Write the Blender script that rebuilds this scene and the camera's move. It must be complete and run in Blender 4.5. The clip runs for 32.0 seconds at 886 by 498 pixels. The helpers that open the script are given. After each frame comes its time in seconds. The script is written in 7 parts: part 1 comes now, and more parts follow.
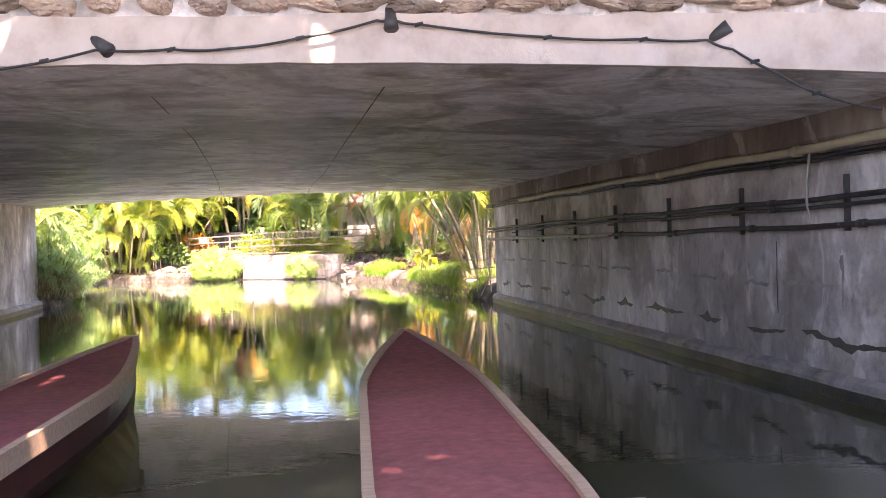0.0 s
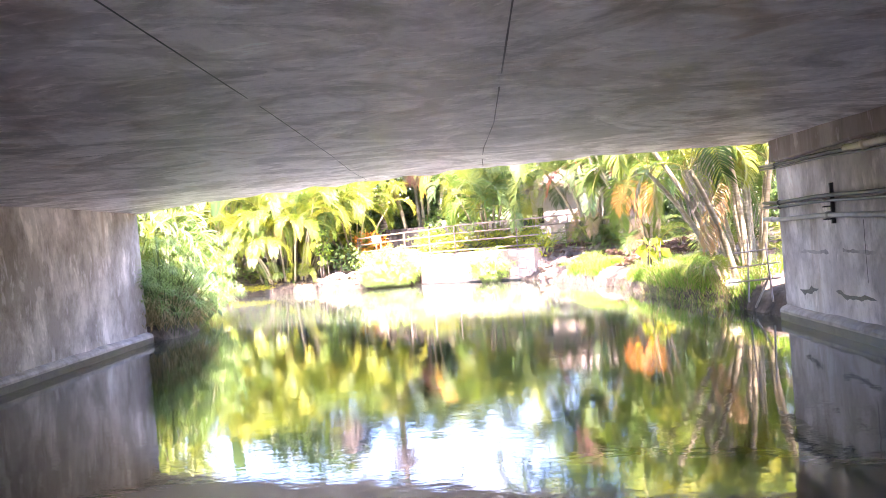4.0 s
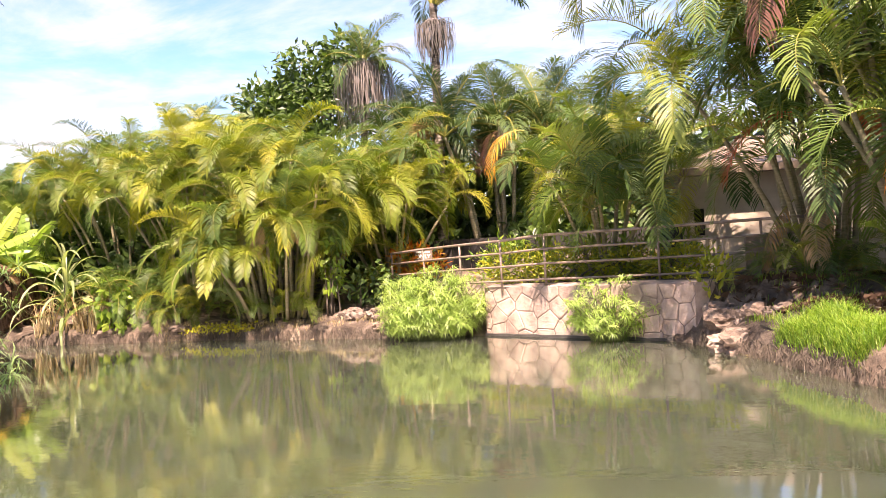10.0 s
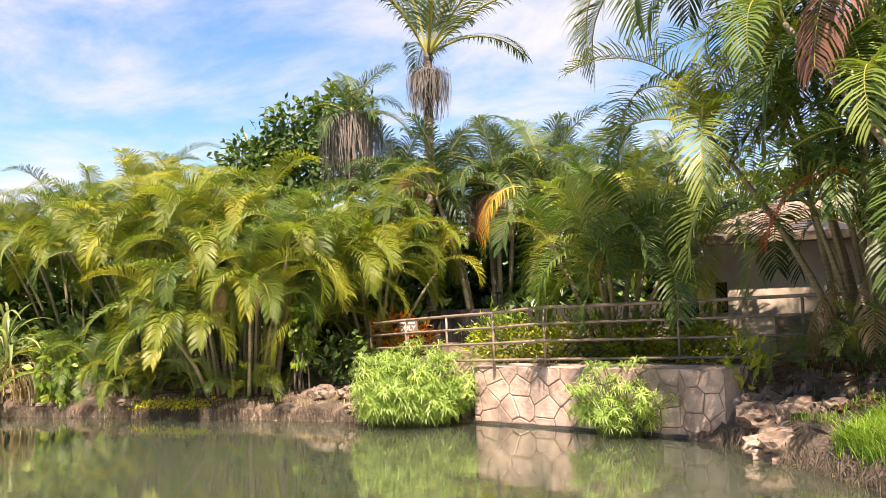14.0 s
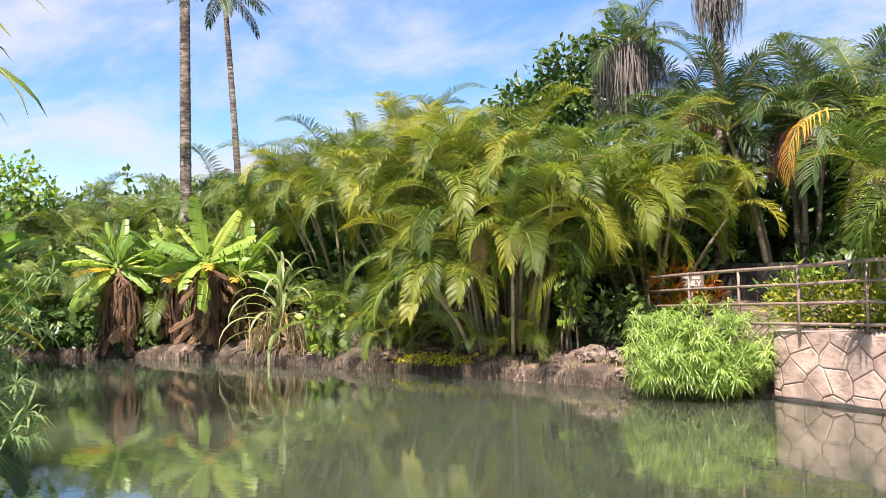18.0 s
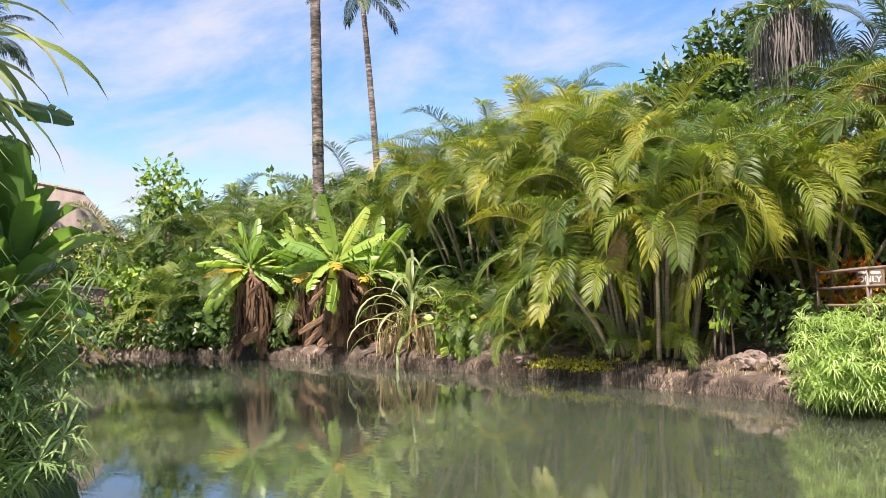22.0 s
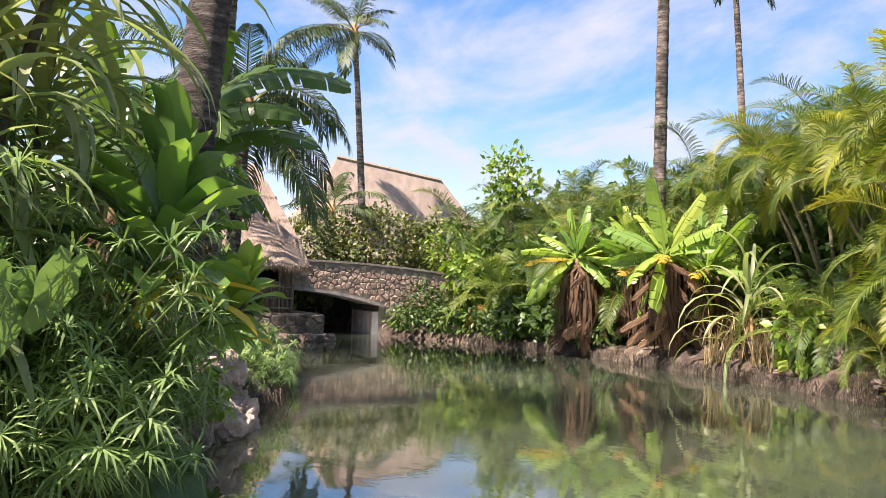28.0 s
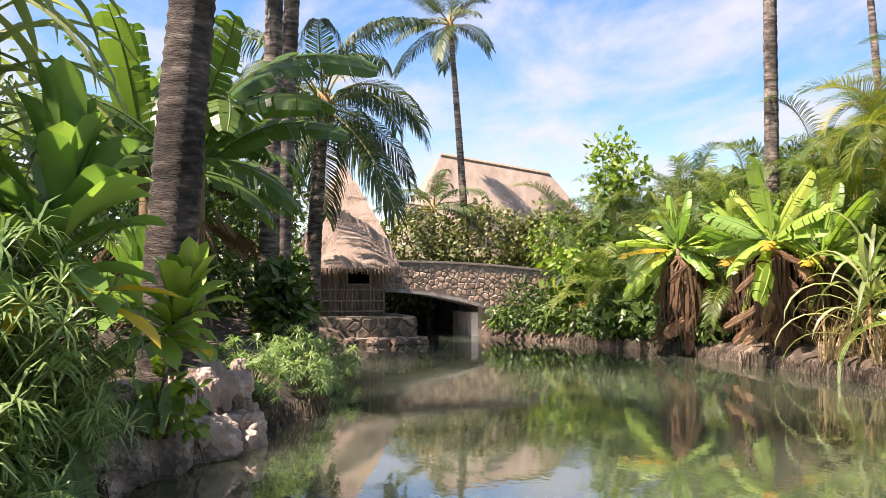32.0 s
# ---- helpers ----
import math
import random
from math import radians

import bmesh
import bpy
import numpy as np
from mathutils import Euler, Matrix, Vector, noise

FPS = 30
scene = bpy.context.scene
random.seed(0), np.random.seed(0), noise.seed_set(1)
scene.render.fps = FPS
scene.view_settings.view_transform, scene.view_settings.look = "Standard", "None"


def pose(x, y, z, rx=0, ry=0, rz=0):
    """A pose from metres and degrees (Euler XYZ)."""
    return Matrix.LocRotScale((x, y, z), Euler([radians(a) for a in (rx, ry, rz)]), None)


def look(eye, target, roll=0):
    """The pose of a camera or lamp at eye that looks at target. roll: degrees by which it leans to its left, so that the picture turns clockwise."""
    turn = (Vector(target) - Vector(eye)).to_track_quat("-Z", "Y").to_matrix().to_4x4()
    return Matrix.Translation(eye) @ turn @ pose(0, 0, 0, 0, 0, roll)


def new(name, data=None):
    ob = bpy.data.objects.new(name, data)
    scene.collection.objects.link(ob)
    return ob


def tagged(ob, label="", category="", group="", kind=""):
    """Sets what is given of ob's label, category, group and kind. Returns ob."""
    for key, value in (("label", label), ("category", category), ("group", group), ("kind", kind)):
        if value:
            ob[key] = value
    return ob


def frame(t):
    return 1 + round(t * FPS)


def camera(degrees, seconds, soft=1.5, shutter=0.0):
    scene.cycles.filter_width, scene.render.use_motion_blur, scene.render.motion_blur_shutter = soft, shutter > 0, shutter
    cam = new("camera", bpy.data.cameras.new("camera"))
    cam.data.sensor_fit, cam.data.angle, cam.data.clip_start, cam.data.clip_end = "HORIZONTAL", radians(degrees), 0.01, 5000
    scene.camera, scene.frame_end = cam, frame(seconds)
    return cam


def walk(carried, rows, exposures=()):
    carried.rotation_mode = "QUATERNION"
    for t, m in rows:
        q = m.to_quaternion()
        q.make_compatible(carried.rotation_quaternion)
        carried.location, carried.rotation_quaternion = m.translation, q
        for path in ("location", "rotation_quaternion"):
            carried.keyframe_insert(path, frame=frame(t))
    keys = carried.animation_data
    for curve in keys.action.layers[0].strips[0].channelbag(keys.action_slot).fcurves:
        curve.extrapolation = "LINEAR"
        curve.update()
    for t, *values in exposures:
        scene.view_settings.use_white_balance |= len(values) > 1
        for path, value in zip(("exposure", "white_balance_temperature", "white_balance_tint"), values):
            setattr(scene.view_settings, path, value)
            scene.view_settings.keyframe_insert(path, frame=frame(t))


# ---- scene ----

cam = camera(51.9, 32.0, soft=0.75)
PATH = [
    (0, (0.577, -13.318, 1.723), (1.532, -3.365, 1.576), -1.71),
    (0.5, (0.451, -12.221, 1.768), (0.798, -2.228, 1.613), -2.96),
    (1, (0.380, -11.088, 1.791), (0.429, -1.091, 1.562), -4.57),
    (1.5, (0.520, -10.401, 1.788), (0.286, -0.409, 1.466), -4.24),
    (2, (0.532, -9.642, 1.784), (0.079, 0.343, 1.477), -4.77),
    (2.5, (0.559, -8.707, 1.802), (-0.142, 1.266, 1.553), -4.53),
    (3, (0.604, -7.849, 1.814), (-0.374, 2.101, 1.623), -4.96),
    (3.5, (0.606, -6.900, 1.813), (-0.567, 3.030, 1.666), -4.83),
    (5.5, (0.083, -0.485, 1.842), (-1.310, 9.413, 1.545), -5.87),
    (6, (0.288, 0.608, 1.773), (-1.352, 10.468, 1.472), -6.28),
    (6.5, (0.270, 1.763, 1.747), (-1.508, 11.601, 1.499), -5.05),
    (7, (0.209, 2.766, 1.725), (-1.680, 12.584, 1.498), -5.72),
    (7.5, (0.130, 3.879, 1.746), (-1.866, 13.675, 1.534), -5.21),
    (8, (0.005, 5.519, 1.780), (-2.120, 15.288, 1.568), -5.74),
    (8.5, (-0.232, 6.686, 1.855), (-2.426, 16.441, 1.656), -5.19),
    (9, (-0.434, 7.381, 1.914), (-2.652, 17.131, 1.744), -4.90),
    (9.5, (-0.478, 8.473, 1.876), (-2.828, 18.193, 1.796), -4.08),
    (10, (-0.437, 9.057, 1.828), (-2.915, 18.746, 1.878), -3.37),
    (10.5, (-0.435, 9.436, 1.799), (-3.012, 19.096, 2.004), -2.67),
    (11, (-0.458, 9.732, 1.789), (-3.080, 19.376, 2.147), -2.24),
    (11.5, (-0.499, 10.050, 1.792), (-3.117, 19.688, 2.285), -1.87),
    (12, (-0.553, 10.394, 1.803), (-3.050, 20.057, 2.421), -1.43),
    (12.5, (-0.607, 10.727, 1.822), (-2.841, 20.449, 2.518), -0.99),
    (13, (-0.684, 11.052, 1.851), (-2.605, 20.835, 2.622), -0.88),
    (13.5, (-0.751, 11.356, 1.856), (-2.690, 21.131, 2.682), -1.15),
    (14, (-0.822, 11.628, 1.854), (-3.249, 21.295, 2.673), -1.81),
    (14.5, (-0.879, 11.894, 1.853), (-4.223, 21.289, 2.601), -2.78),
    (15, (-0.947, 12.167, 1.843), (-5.181, 21.204, 2.477), -3.52),
    (15.5, (-1.024, 12.470, 1.833), (-5.806, 21.238, 2.332), -3.73),
    (17.5, (-1.261, 13.474, 1.831), (-6.200, 22.158, 2.277), -0.40),
    (18, (-1.322, 13.686, 1.841), (-6.619, 22.159, 2.230), -0.93),
    (18.5, (-1.375, 13.865, 1.850), (-7.017, 22.113, 2.207), -1.64),
    (19, (-1.431, 14.020, 1.850), (-7.383, 22.048, 2.202), -1.95),
    (19.5, (-1.512, 14.204, 1.842), (-7.691, 22.058, 2.219), -1.92),
    (20, (-1.572, 14.406, 1.834), (-7.888, 22.150, 2.227), -1.83),
    (20.5, (-1.630, 14.597, 1.833), (-8.017, 22.282, 2.225), -1.61),
    (21, (-1.699, 14.768, 1.834), (-8.150, 22.399, 2.223), -1.47),
    (21.5, (-1.769, 14.940, 1.834), (-8.303, 22.501, 2.231), -1.37),
    (22, (-1.849, 15.111, 1.842), (-8.476, 22.589, 2.245), -1.35),
    (22.5, (-1.934, 15.300, 1.842), (-8.664, 22.685, 2.258), -1.22),
    (23, (-2.012, 15.465, 1.823), (-8.843, 22.756, 2.254), -1.24),
    (23.5, (-2.067, 15.593, 1.814), (-9.022, 22.765, 2.252), -1.19),
    (24, (-2.130, 15.744, 1.805), (-9.309, 22.691, 2.258), -0.97),
    (24.5, (-2.207, 15.893, 1.814), (-9.732, 22.461, 2.293), -0.69),
    (25, (-2.293, 16.078, 1.837), (-10.252, 22.110, 2.350), -0.24),
    (25.5, (-2.370, 16.279, 1.834), (-10.722, 21.752, 2.373), 0.42),
    (26, (-2.455, 16.476, 1.821), (-11.086, 21.497, 2.362), 0.80),
    (26.5, (-2.520, 16.678, 1.802), (-11.347, 21.349, 2.323), 1.21),
    (28.5, (-2.593, 17.637, 1.693), (-11.774, 21.587, 2.005), 1.78),
    (29, (-2.681, 17.826, 1.692), (-11.990, 21.469, 1.951), 1.36),
    (29.5, (-2.767, 18.034, 1.692), (-12.213, 21.309, 1.927), 0.60),
    (30, (-2.848, 18.260, 1.708), (-12.405, 21.193, 1.952), 0.12),
    (30.5, (-2.896, 18.469, 1.721), (-12.500, 21.243, 1.992), -0.14),
    (31, (-2.963, 18.684, 1.721), (-12.576, 21.420, 2.024), -0.17),
    (31.5, (-3.064, 18.893, 1.719), (-12.676, 21.633, 2.042), -0.00),
    (32, (-3.191, 19.083, 1.703), (-12.814, 21.779, 2.045), 0.10),
]
EXPOSURES = [(0, 3.55, 7800, 40), (1.5, 4.3, 6900, 43), (3.5, 4.35, 6800, 45), (6, 3.55, 7200, 47), (8, 2.65, 7900, 44), (9.5, 2.1, 8200, 39), (11.5, 1.7, 8300, 27), (13.5, 1.6, 8300, 25), (17, 1.4, 7000, 23), (25, 1.3, 7000, 25), (32, 1.45, 7500, 26)]
walk(cam, [(t, look(eye, target, roll)) for t, eye, target, roll in PATH], EXPOSURES)

# ---- world, sun ----
SUN_ELEV, SUN_AZ = radians(60), radians(-167)      # the sun stands high, behind the start of the path
sky_world = bpy.data.worlds.new("sky")
scene.world = sky_world
sky_world.use_nodes = True
wt = sky_world.node_tree
wn, wl = wt.nodes, wt.links
sky = wn.new("ShaderNodeTexSky")
sky.sky_type, sky.sun_disc, sky.sun_elevation, sky.sun_rotation = "NISHITA", False, SUN_ELEV, -SUN_AZ
sky.air_density, sky.dust_density, sky.ozone_density = 1.0, 0.3, 3.0
coords = wn.new("ShaderNodeTexCoord")
split = wn.new("ShaderNodeSeparateXYZ")
wl.new(coords.outputs["Generated"], split.inputs[0])


def wmath(op, a, b):
    n = wn.new("ShaderNodeMath")
    n.operation = op
    for i, v in enumerate((a, b)):
        if isinstance(v, (int, float)):
            n.inputs[i].default_value = v
        else:
            wl.new(v, n.inputs[i])
    return n.outputs[0]


low = wmath("ADD", wmath("MAXIMUM", split.outputs[2], 0.0), 0.22)
plane = wn.new("ShaderNodeCombineXYZ")
wl.new(wmath("DIVIDE", split.outputs[0], low), plane.inputs[0])
wl.new(wmath("DIVIDE", split.outputs[1], low), plane.inputs[1])
stretch = wn.new("ShaderNodeMapping")
stretch.inputs["Rotation"].default_value = (0, 0, radians(20))
stretch.inputs["Scale"].default_value = (0.9, 1.3, 1.0)
wl.new(plane.outputs[0], stretch.inputs[0])
cloud = wn.new("ShaderNodeTexNoise")
cloud.inputs["Scale"].default_value, cloud.inputs["Detail"].default_value, cloud.inputs["Roughness"].default_value = 1.7, 8, 0.6
cloud.inputs["Distortion"].default_value = 0.35
wl.new(stretch.outputs[0], cloud.inputs["Vector"])
cover = wn.new("ShaderNodeMapRange")
cover.interpolation_type = "SMOOTHSTEP"
for i, v in ((1, 0.36), (2, 0.70), (3, 0.05), (4, 0.95)):
    cover.inputs[i].default_value = v
wl.new(cloud.outputs[0], cover.inputs[0])
sky_mix = wn.new("ShaderNodeMixRGB")
wl.new(cover.outputs[0], sky_mix.inputs[0])
deep = wn.new("ShaderNodeHueSaturation")
deep.inputs["Saturation"].default_value = 1.35
wl.new(sky.outputs[0], deep.inputs["Color"])
wl.new(deep.outputs[0], sky_mix.inputs[1])
sky_mix.inputs[2].default_value = (3.4, 3.9, 4.5, 1)
wl.new(sky_mix.outputs[0], wn["Background"].inputs[0])
wn["Background"].inputs[1].default_value = 0.09
sun = new("sun", bpy.data.lights.new("sun", "SUN"))
sun.data.energy, sun.data.angle, sun.data.color = 5.0, radians(0.6), (1.0, 0.95, 0.86)
sun.matrix_world = look((10 * math.sin(-SUN_AZ) * math.cos(SUN_ELEV), 10 * math.cos(SUN_AZ) * math.cos(SUN_ELEV), 10 * math.sin(SUN_ELEV)), (0, 0, 0))

# ---- materials ----
def nodes_of(name):
    m = bpy.data.materials.new(name)
    m.use_nodes = True
    return m, m.node_tree.nodes, m.node_tree.links, m.node_tree.nodes["Principled BSDF"]


def ramp_of(n, stops):
    r = n.new("ShaderNodeValToRGB")
    while len(r.color_ramp.elements) < len(stops):
        r.color_ramp.elements.new(0.5)
    for e, (p, c) in zip(r.color_ramp.elements, stops):
        e.position, e.color = p, (*c, 1)
    return r


def noise_of(n, l, scale, detail=5, rough=0.6, coord="Object", stretch=None, distort=0.0):
    tc = n.new("ShaderNodeTexCoord")
    t = n.new("ShaderNodeTexNoise")
    t.inputs["Scale"].default_value, t.inputs["Detail"].default_value, t.inputs["Roughness"].default_value = scale, detail, rough
    t.inputs["Distortion"].default_value = distort
    src = tc.outputs[coord]
    if stretch:
        mp = n.new("ShaderNodeMapping")
        mp.inputs["Scale"].default_value = stretch
        l.new(src, mp.inputs[0])
        src = mp.outputs[0]
    l.new(src, t.inputs["Vector"])
    return t.outputs[0]


def surface(name, stops, scale=3.0, grain=40.0, rough=0.8, bump=0.3, dist=0.02, stretch=None, big=None, rand=0.0, metal=0.0, detail=6):
    """A matt or glossy surface: colours by noise, a second larger scale of stains, fine relief, and a random tone for each object."""
    m, n, l, b = nodes_of(name)
    base = noise_of(n, l, scale, detail, 0.62, stretch=stretch)
    r = ramp_of(n, stops)
    l.new(base, r.inputs[0])
    out = r.outputs[0]
    if big:
        stain = ramp_of(n, [(big[1], (1, 1, 1)), (big[2], (big[3],) * 3)])
        l.new(noise_of(n, l, big[0], 4, 0.55, stretch=big[4] if len(big) > 4 else None, distort=0.6), stain.inputs[0])
        mul = n.new("ShaderNodeMixRGB")
        mul.blend_type = "MULTIPLY"
        mul.inputs[0].default_value = 1
        l.new(out, mul.inputs[1])
        l.new(stain.outputs[0], mul.inputs[2])
        out = mul.outputs[0]
    if rand:
        info = n.new("ShaderNodeObjectInfo")
        rr = ramp_of(n, [(0, (1 - rand,) * 3), (1, (1 + rand, 1 + rand * 0.9, 1 + rand * 0.8))])
        l.new(info.outputs["Random"], rr.inputs[0])
        mul = n.new("ShaderNodeMixRGB")
        mul.blend_type = "MULTIPLY"
        mul.inputs[0].default_value = 1
        l.new(out, mul.inputs[1])
        l.new(rr.outputs[0], mul.inputs[2])
        out = mul.outputs[0]
    l.new(out, b.inputs["Base Color"])
    b.inputs["Roughness"].default_value, b.inputs["Metallic"].default_value = rough, metal
    if bump:
        bp = n.new("ShaderNodeBump")
        bp.inputs["Strength"].default_value, bp.inputs["Distance"].default_value = bump, dist
        l.new(noise_of(n, l, grain, 6, 0.65, stretch=stretch), bp.inputs["Height"])
        l.new(bp.outputs[0], b.inputs["Normal"])
    return m


def worn_concrete(name, tone, rough, stretch, swirl=1.0):
    """Old formed concrete: cloudy patches, pale trowel arcs, brown damp stains and fine pitting."""
    m, n, l, b = nodes_of(name)

    def layer(src, scale, lo, hi, colour, detail=5, distort=0.0, rgh=0.6, st=None):
        r = ramp_of(n, [(lo, (1, 1, 1)), (hi, colour)])
        l.new(noise_of(n, l, scale, detail, rgh, stretch=st or stretch, distort=distort), r.inputs[0])
        mul = n.new("ShaderNodeMixRGB")
        mul.blend_type = "MULTIPLY"
        mul.inputs[0].default_value = 1
        l.new(src, mul.inputs[1])
        l.new(r.outputs[0], mul.inputs[2])
        return mul.outputs[0]

    base = n.new("ShaderNodeRGB")
    base.outputs[0].default_value = (*tone, 1)
    out = layer(base.outputs[0], 0.5, 0.46, 0.56, (0.55, 0.53, 0.51), 7, 1.4 * swirl, 0.65)
    out = layer(out, 1.1, 0.46, 0.6, (0.7, 0.67, 0.65), 7, 1.6 * swirl, 0.62)
    out = layer(out, 0.9, 0.56, 0.7, (0.62, 0.52, 0.44), 7, 0.8, 0.6, (1.0, 1.0, 0.22))
    out = layer(out, 9.0, 0.52, 0.7, (0.8, 0.79, 0.78), 4, 0.3)
    pale = ramp_of(n, [(0.57, (0, 0, 0)), (0.63, (0.2, 0.19, 0.185))])
    l.new(noise_of(n, l, 1.3, 6, 0.6, stretch=(1.0, 2.2, 1.0), distort=3.0 * swirl), pale.inputs[0])
    add = n.new("ShaderNodeMixRGB")
    add.blend_type = "ADD"
    add.inputs[0].default_value = 1
    l.new(out, add.inputs[1])
    l.new(pale.outputs[0], add.inputs[2])
    l.new(add.outputs[0], b.inputs["Base Color"])
    b.inputs["Roughness"].default_value = rough
    bp = n.new("ShaderNodeBump")
    bp.inputs["Strength"].default_value, bp.inputs["Distance"].default_value = 0.5, 0.015
    l.new(noise_of(n, l, 18, 7, 0.7), bp.inputs["Height"])
    l.new(bp.outputs[0], b.inputs["Normal"])
    return m


def leaf(name, tones, passing=0.35, rough=0.5, scale=2.5, island=False):
    """A leaf: a tone for each piece, mottled, letting light through."""
    m, n, l, b = nodes_of(name)
    if island:
        g = n.new("ShaderNodeNewGeometry")
        rnd = g.outputs["Random Per Island"]
    else:
        rnd = n.new("ShaderNodeObjectInfo").outputs["Random"]
    add = n.new("ShaderNodeMath")
    add.operation = "MULTIPLY_ADD"
    l.new(noise_of(n, l, scale, 4, 0.6), add.inputs[0])
    add.inputs[1].default_value = 0.55
    sub = n.new("ShaderNodeMath")
    sub.operation = "MULTIPLY_ADD"
    l.new(rnd, sub.inputs[0])
    sub.inputs[1].default_value, sub.inputs[2].default_value = 0.8, -0.17
    l.new(sub.outputs[0], add.inputs[2])
    k = len(tones)
    r = ramp_of(n, [(i / (k - 1) if k > 1 else 0, c) for i, c in enumerate(tones)])
    l.new(add.outputs[0], r.inputs[0])
    l.new(r.outputs[0], b.inputs["Base Color"])
    b.inputs["Roughness"].default_value = rough
    b.inputs["Specular IOR Level"].default_value = 0.45
    t = n.new("ShaderNodeBsdfTranslucent")
    warm = n.new("ShaderNodeMixRGB")
    warm.blend_type = "MULTIPLY"
    warm.inputs[0].default_value = 1
    warm.inputs[2].default_value = (1.4, 1.5, 0.75, 1)
    l.new(r.outputs[0], warm.inputs[1])
    l.new(warm.outputs[0], t.inputs[0])
    mix = n.new("ShaderNodeMixShader")
    mix.inputs[0].default_value = passing
    l.new(b.outputs[0], mix.inputs[1])
    l.new(t.outputs[0], mix.inputs[2])
    l.new(mix.outputs[0], n["Material Output"].inputs["Surface"])
    return m


M = {}
M["areca"] = leaf("areca_leaf", [(0.045, 0.095, 0.012), (0.1, 0.16, 0.015), (0.19, 0.23, 0.02), (0.34, 0.31, 0.036)], 0.3)
M["areca_dark"] = leaf("palm_leaf_dark", [(0.035, 0.08, 0.02), (0.07, 0.13, 0.026), (0.12, 0.185, 0.034), (0.22, 0.26, 0.045)], 0.27)
M["feather"] = leaf("feather_palm_leaf", [(0.022, 0.052, 0.014), (0.042, 0.088, 0.02), (0.075, 0.125, 0.03), (0.13, 0.17, 0.045)], 0.26)
M["coconut"] = leaf("coconut_leaf", [(0.025, 0.05, 0.016), (0.045, 0.085, 0.025), (0.08, 0.12, 0.035)], 0.25)
M["dead"] = leaf("dead_frond", [(0.20, 0.11, 0.05), (0.34, 0.20, 0.09), (0.42, 0.32, 0.2)], 0.2, 0.8)
M["grey_dead"] = leaf("withered_grey_frond", [(0.07, 0.06, 0.055), (0.15, 0.13, 0.12), (0.26, 0.23, 0.215)], 0.15, 0.85)
M["orange"] = leaf("orange_frond", [(0.5, 0.16, 0.02), (0.7, 0.27, 0.03), (0.75, 0.4, 0.06)], 0.35)
M["red"] = leaf("russet_frond", [(0.36, 0.07, 0.03), (0.5, 0.12, 0.05), (0.55, 0.2, 0.08)], 0.3)
M["plum"] = leaf("plum_brown_frond", [(0.12, 0.05, 0.04), (0.2, 0.09, 0.07), (0.28, 0.15, 0.1)], 0.2, 0.7)
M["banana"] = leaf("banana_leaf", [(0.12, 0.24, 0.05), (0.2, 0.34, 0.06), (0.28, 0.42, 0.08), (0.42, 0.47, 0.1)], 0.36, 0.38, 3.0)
# darker copy of the banana leaf, with shade put into its colour
M["banana_dark"] = leaf("banana_leaf_shade_tone", [(0.045, 0.1, 0.025), (0.075, 0.15, 0.035), (0.13, 0.21, 0.045)], 0.38, 0.35)
M["banana_yellow"] = leaf("yellowing_banana_leaf", [(0.45, 0.34, 0.04), (0.6, 0.42, 0.05), (0.5, 0.24, 0.05)], 0.4)
M["sedge"] = leaf("sedge_leaf", [(0.095, 0.18, 0.065), (0.185, 0.3, 0.105), (0.35, 0.46, 0.2)], 0.35, 0.42)
M["sedge_light"] = leaf("bright_sedge_leaf", [(0.16, 0.26, 0.07), (0.26, 0.39, 0.1), (0.38, 0.5, 0.16)], 0.36, 0.45)
M["ti"] = leaf("ti_leaf", [(0.085, 0.18, 0.05), (0.16, 0.29, 0.075), (0.27, 0.42, 0.1)], 0.36, 0.22)
M["ti_light"] = leaf("light_ti_leaf", [(0.14, 0.25, 0.045), (0.24, 0.37, 0.065), (0.36, 0.46, 0.09)], 0.35, 0.32)
M["ti_yellow"] = leaf("yellow_ti_leaf", [(0.6, 0.42, 0.03), (0.72, 0.5, 0.04), (0.6, 0.3, 0.03)], 0.3)
M["taro"] = leaf("taro_leaf", [(0.055, 0.125, 0.065), (0.1, 0.19, 0.085), (0.17, 0.28, 0.09)], 0.32, 0.4)
M["strap"] = leaf("screw_pine_leaf", [(0.14, 0.2, 0.09), (0.23, 0.295, 0.14), (0.33, 0.375, 0.2), (0.42, 0.4, 0.24)], 0.38, 0.35)
M["bush"] = leaf("broad_leaf", [(0.022, 0.048, 0.015), (0.042, 0.088, 0.022), (0.08, 0.145, 0.032), (0.15, 0.225, 0.048)], 0.26, 0.4, 1.2, True)
M["bush_light"] = leaf("bright_broad_leaf", [(0.06, 0.13, 0.02), (0.12, 0.22, 0.03), (0.2, 0.31, 0.04), (0.3, 0.38, 0.06)], 0.32, 0.4, 1.2, True)
M["hedge"] = leaf("mottled_hedge_leaf", [(0.035, 0.07, 0.02), (0.08, 0.12, 0.03), (0.2, 0.22, 0.08), (0.42, 0.38, 0.2)], 0.25, 0.5, 1.5, True)
M["tree"] = leaf("tree_leaf", [(0.025, 0.055, 0.014), (0.05, 0.1, 0.02), (0.09, 0.16, 0.03)], 0.28, 0.4, 1.0, True)
M["croton"] = leaf("croton_leaf", [(0.4, 0.07, 0.02), (0.55, 0.16, 0.03), (0.6, 0.33, 0.04), (0.2, 0.24, 0.04)], 0.3, 0.4, 1.5, True)
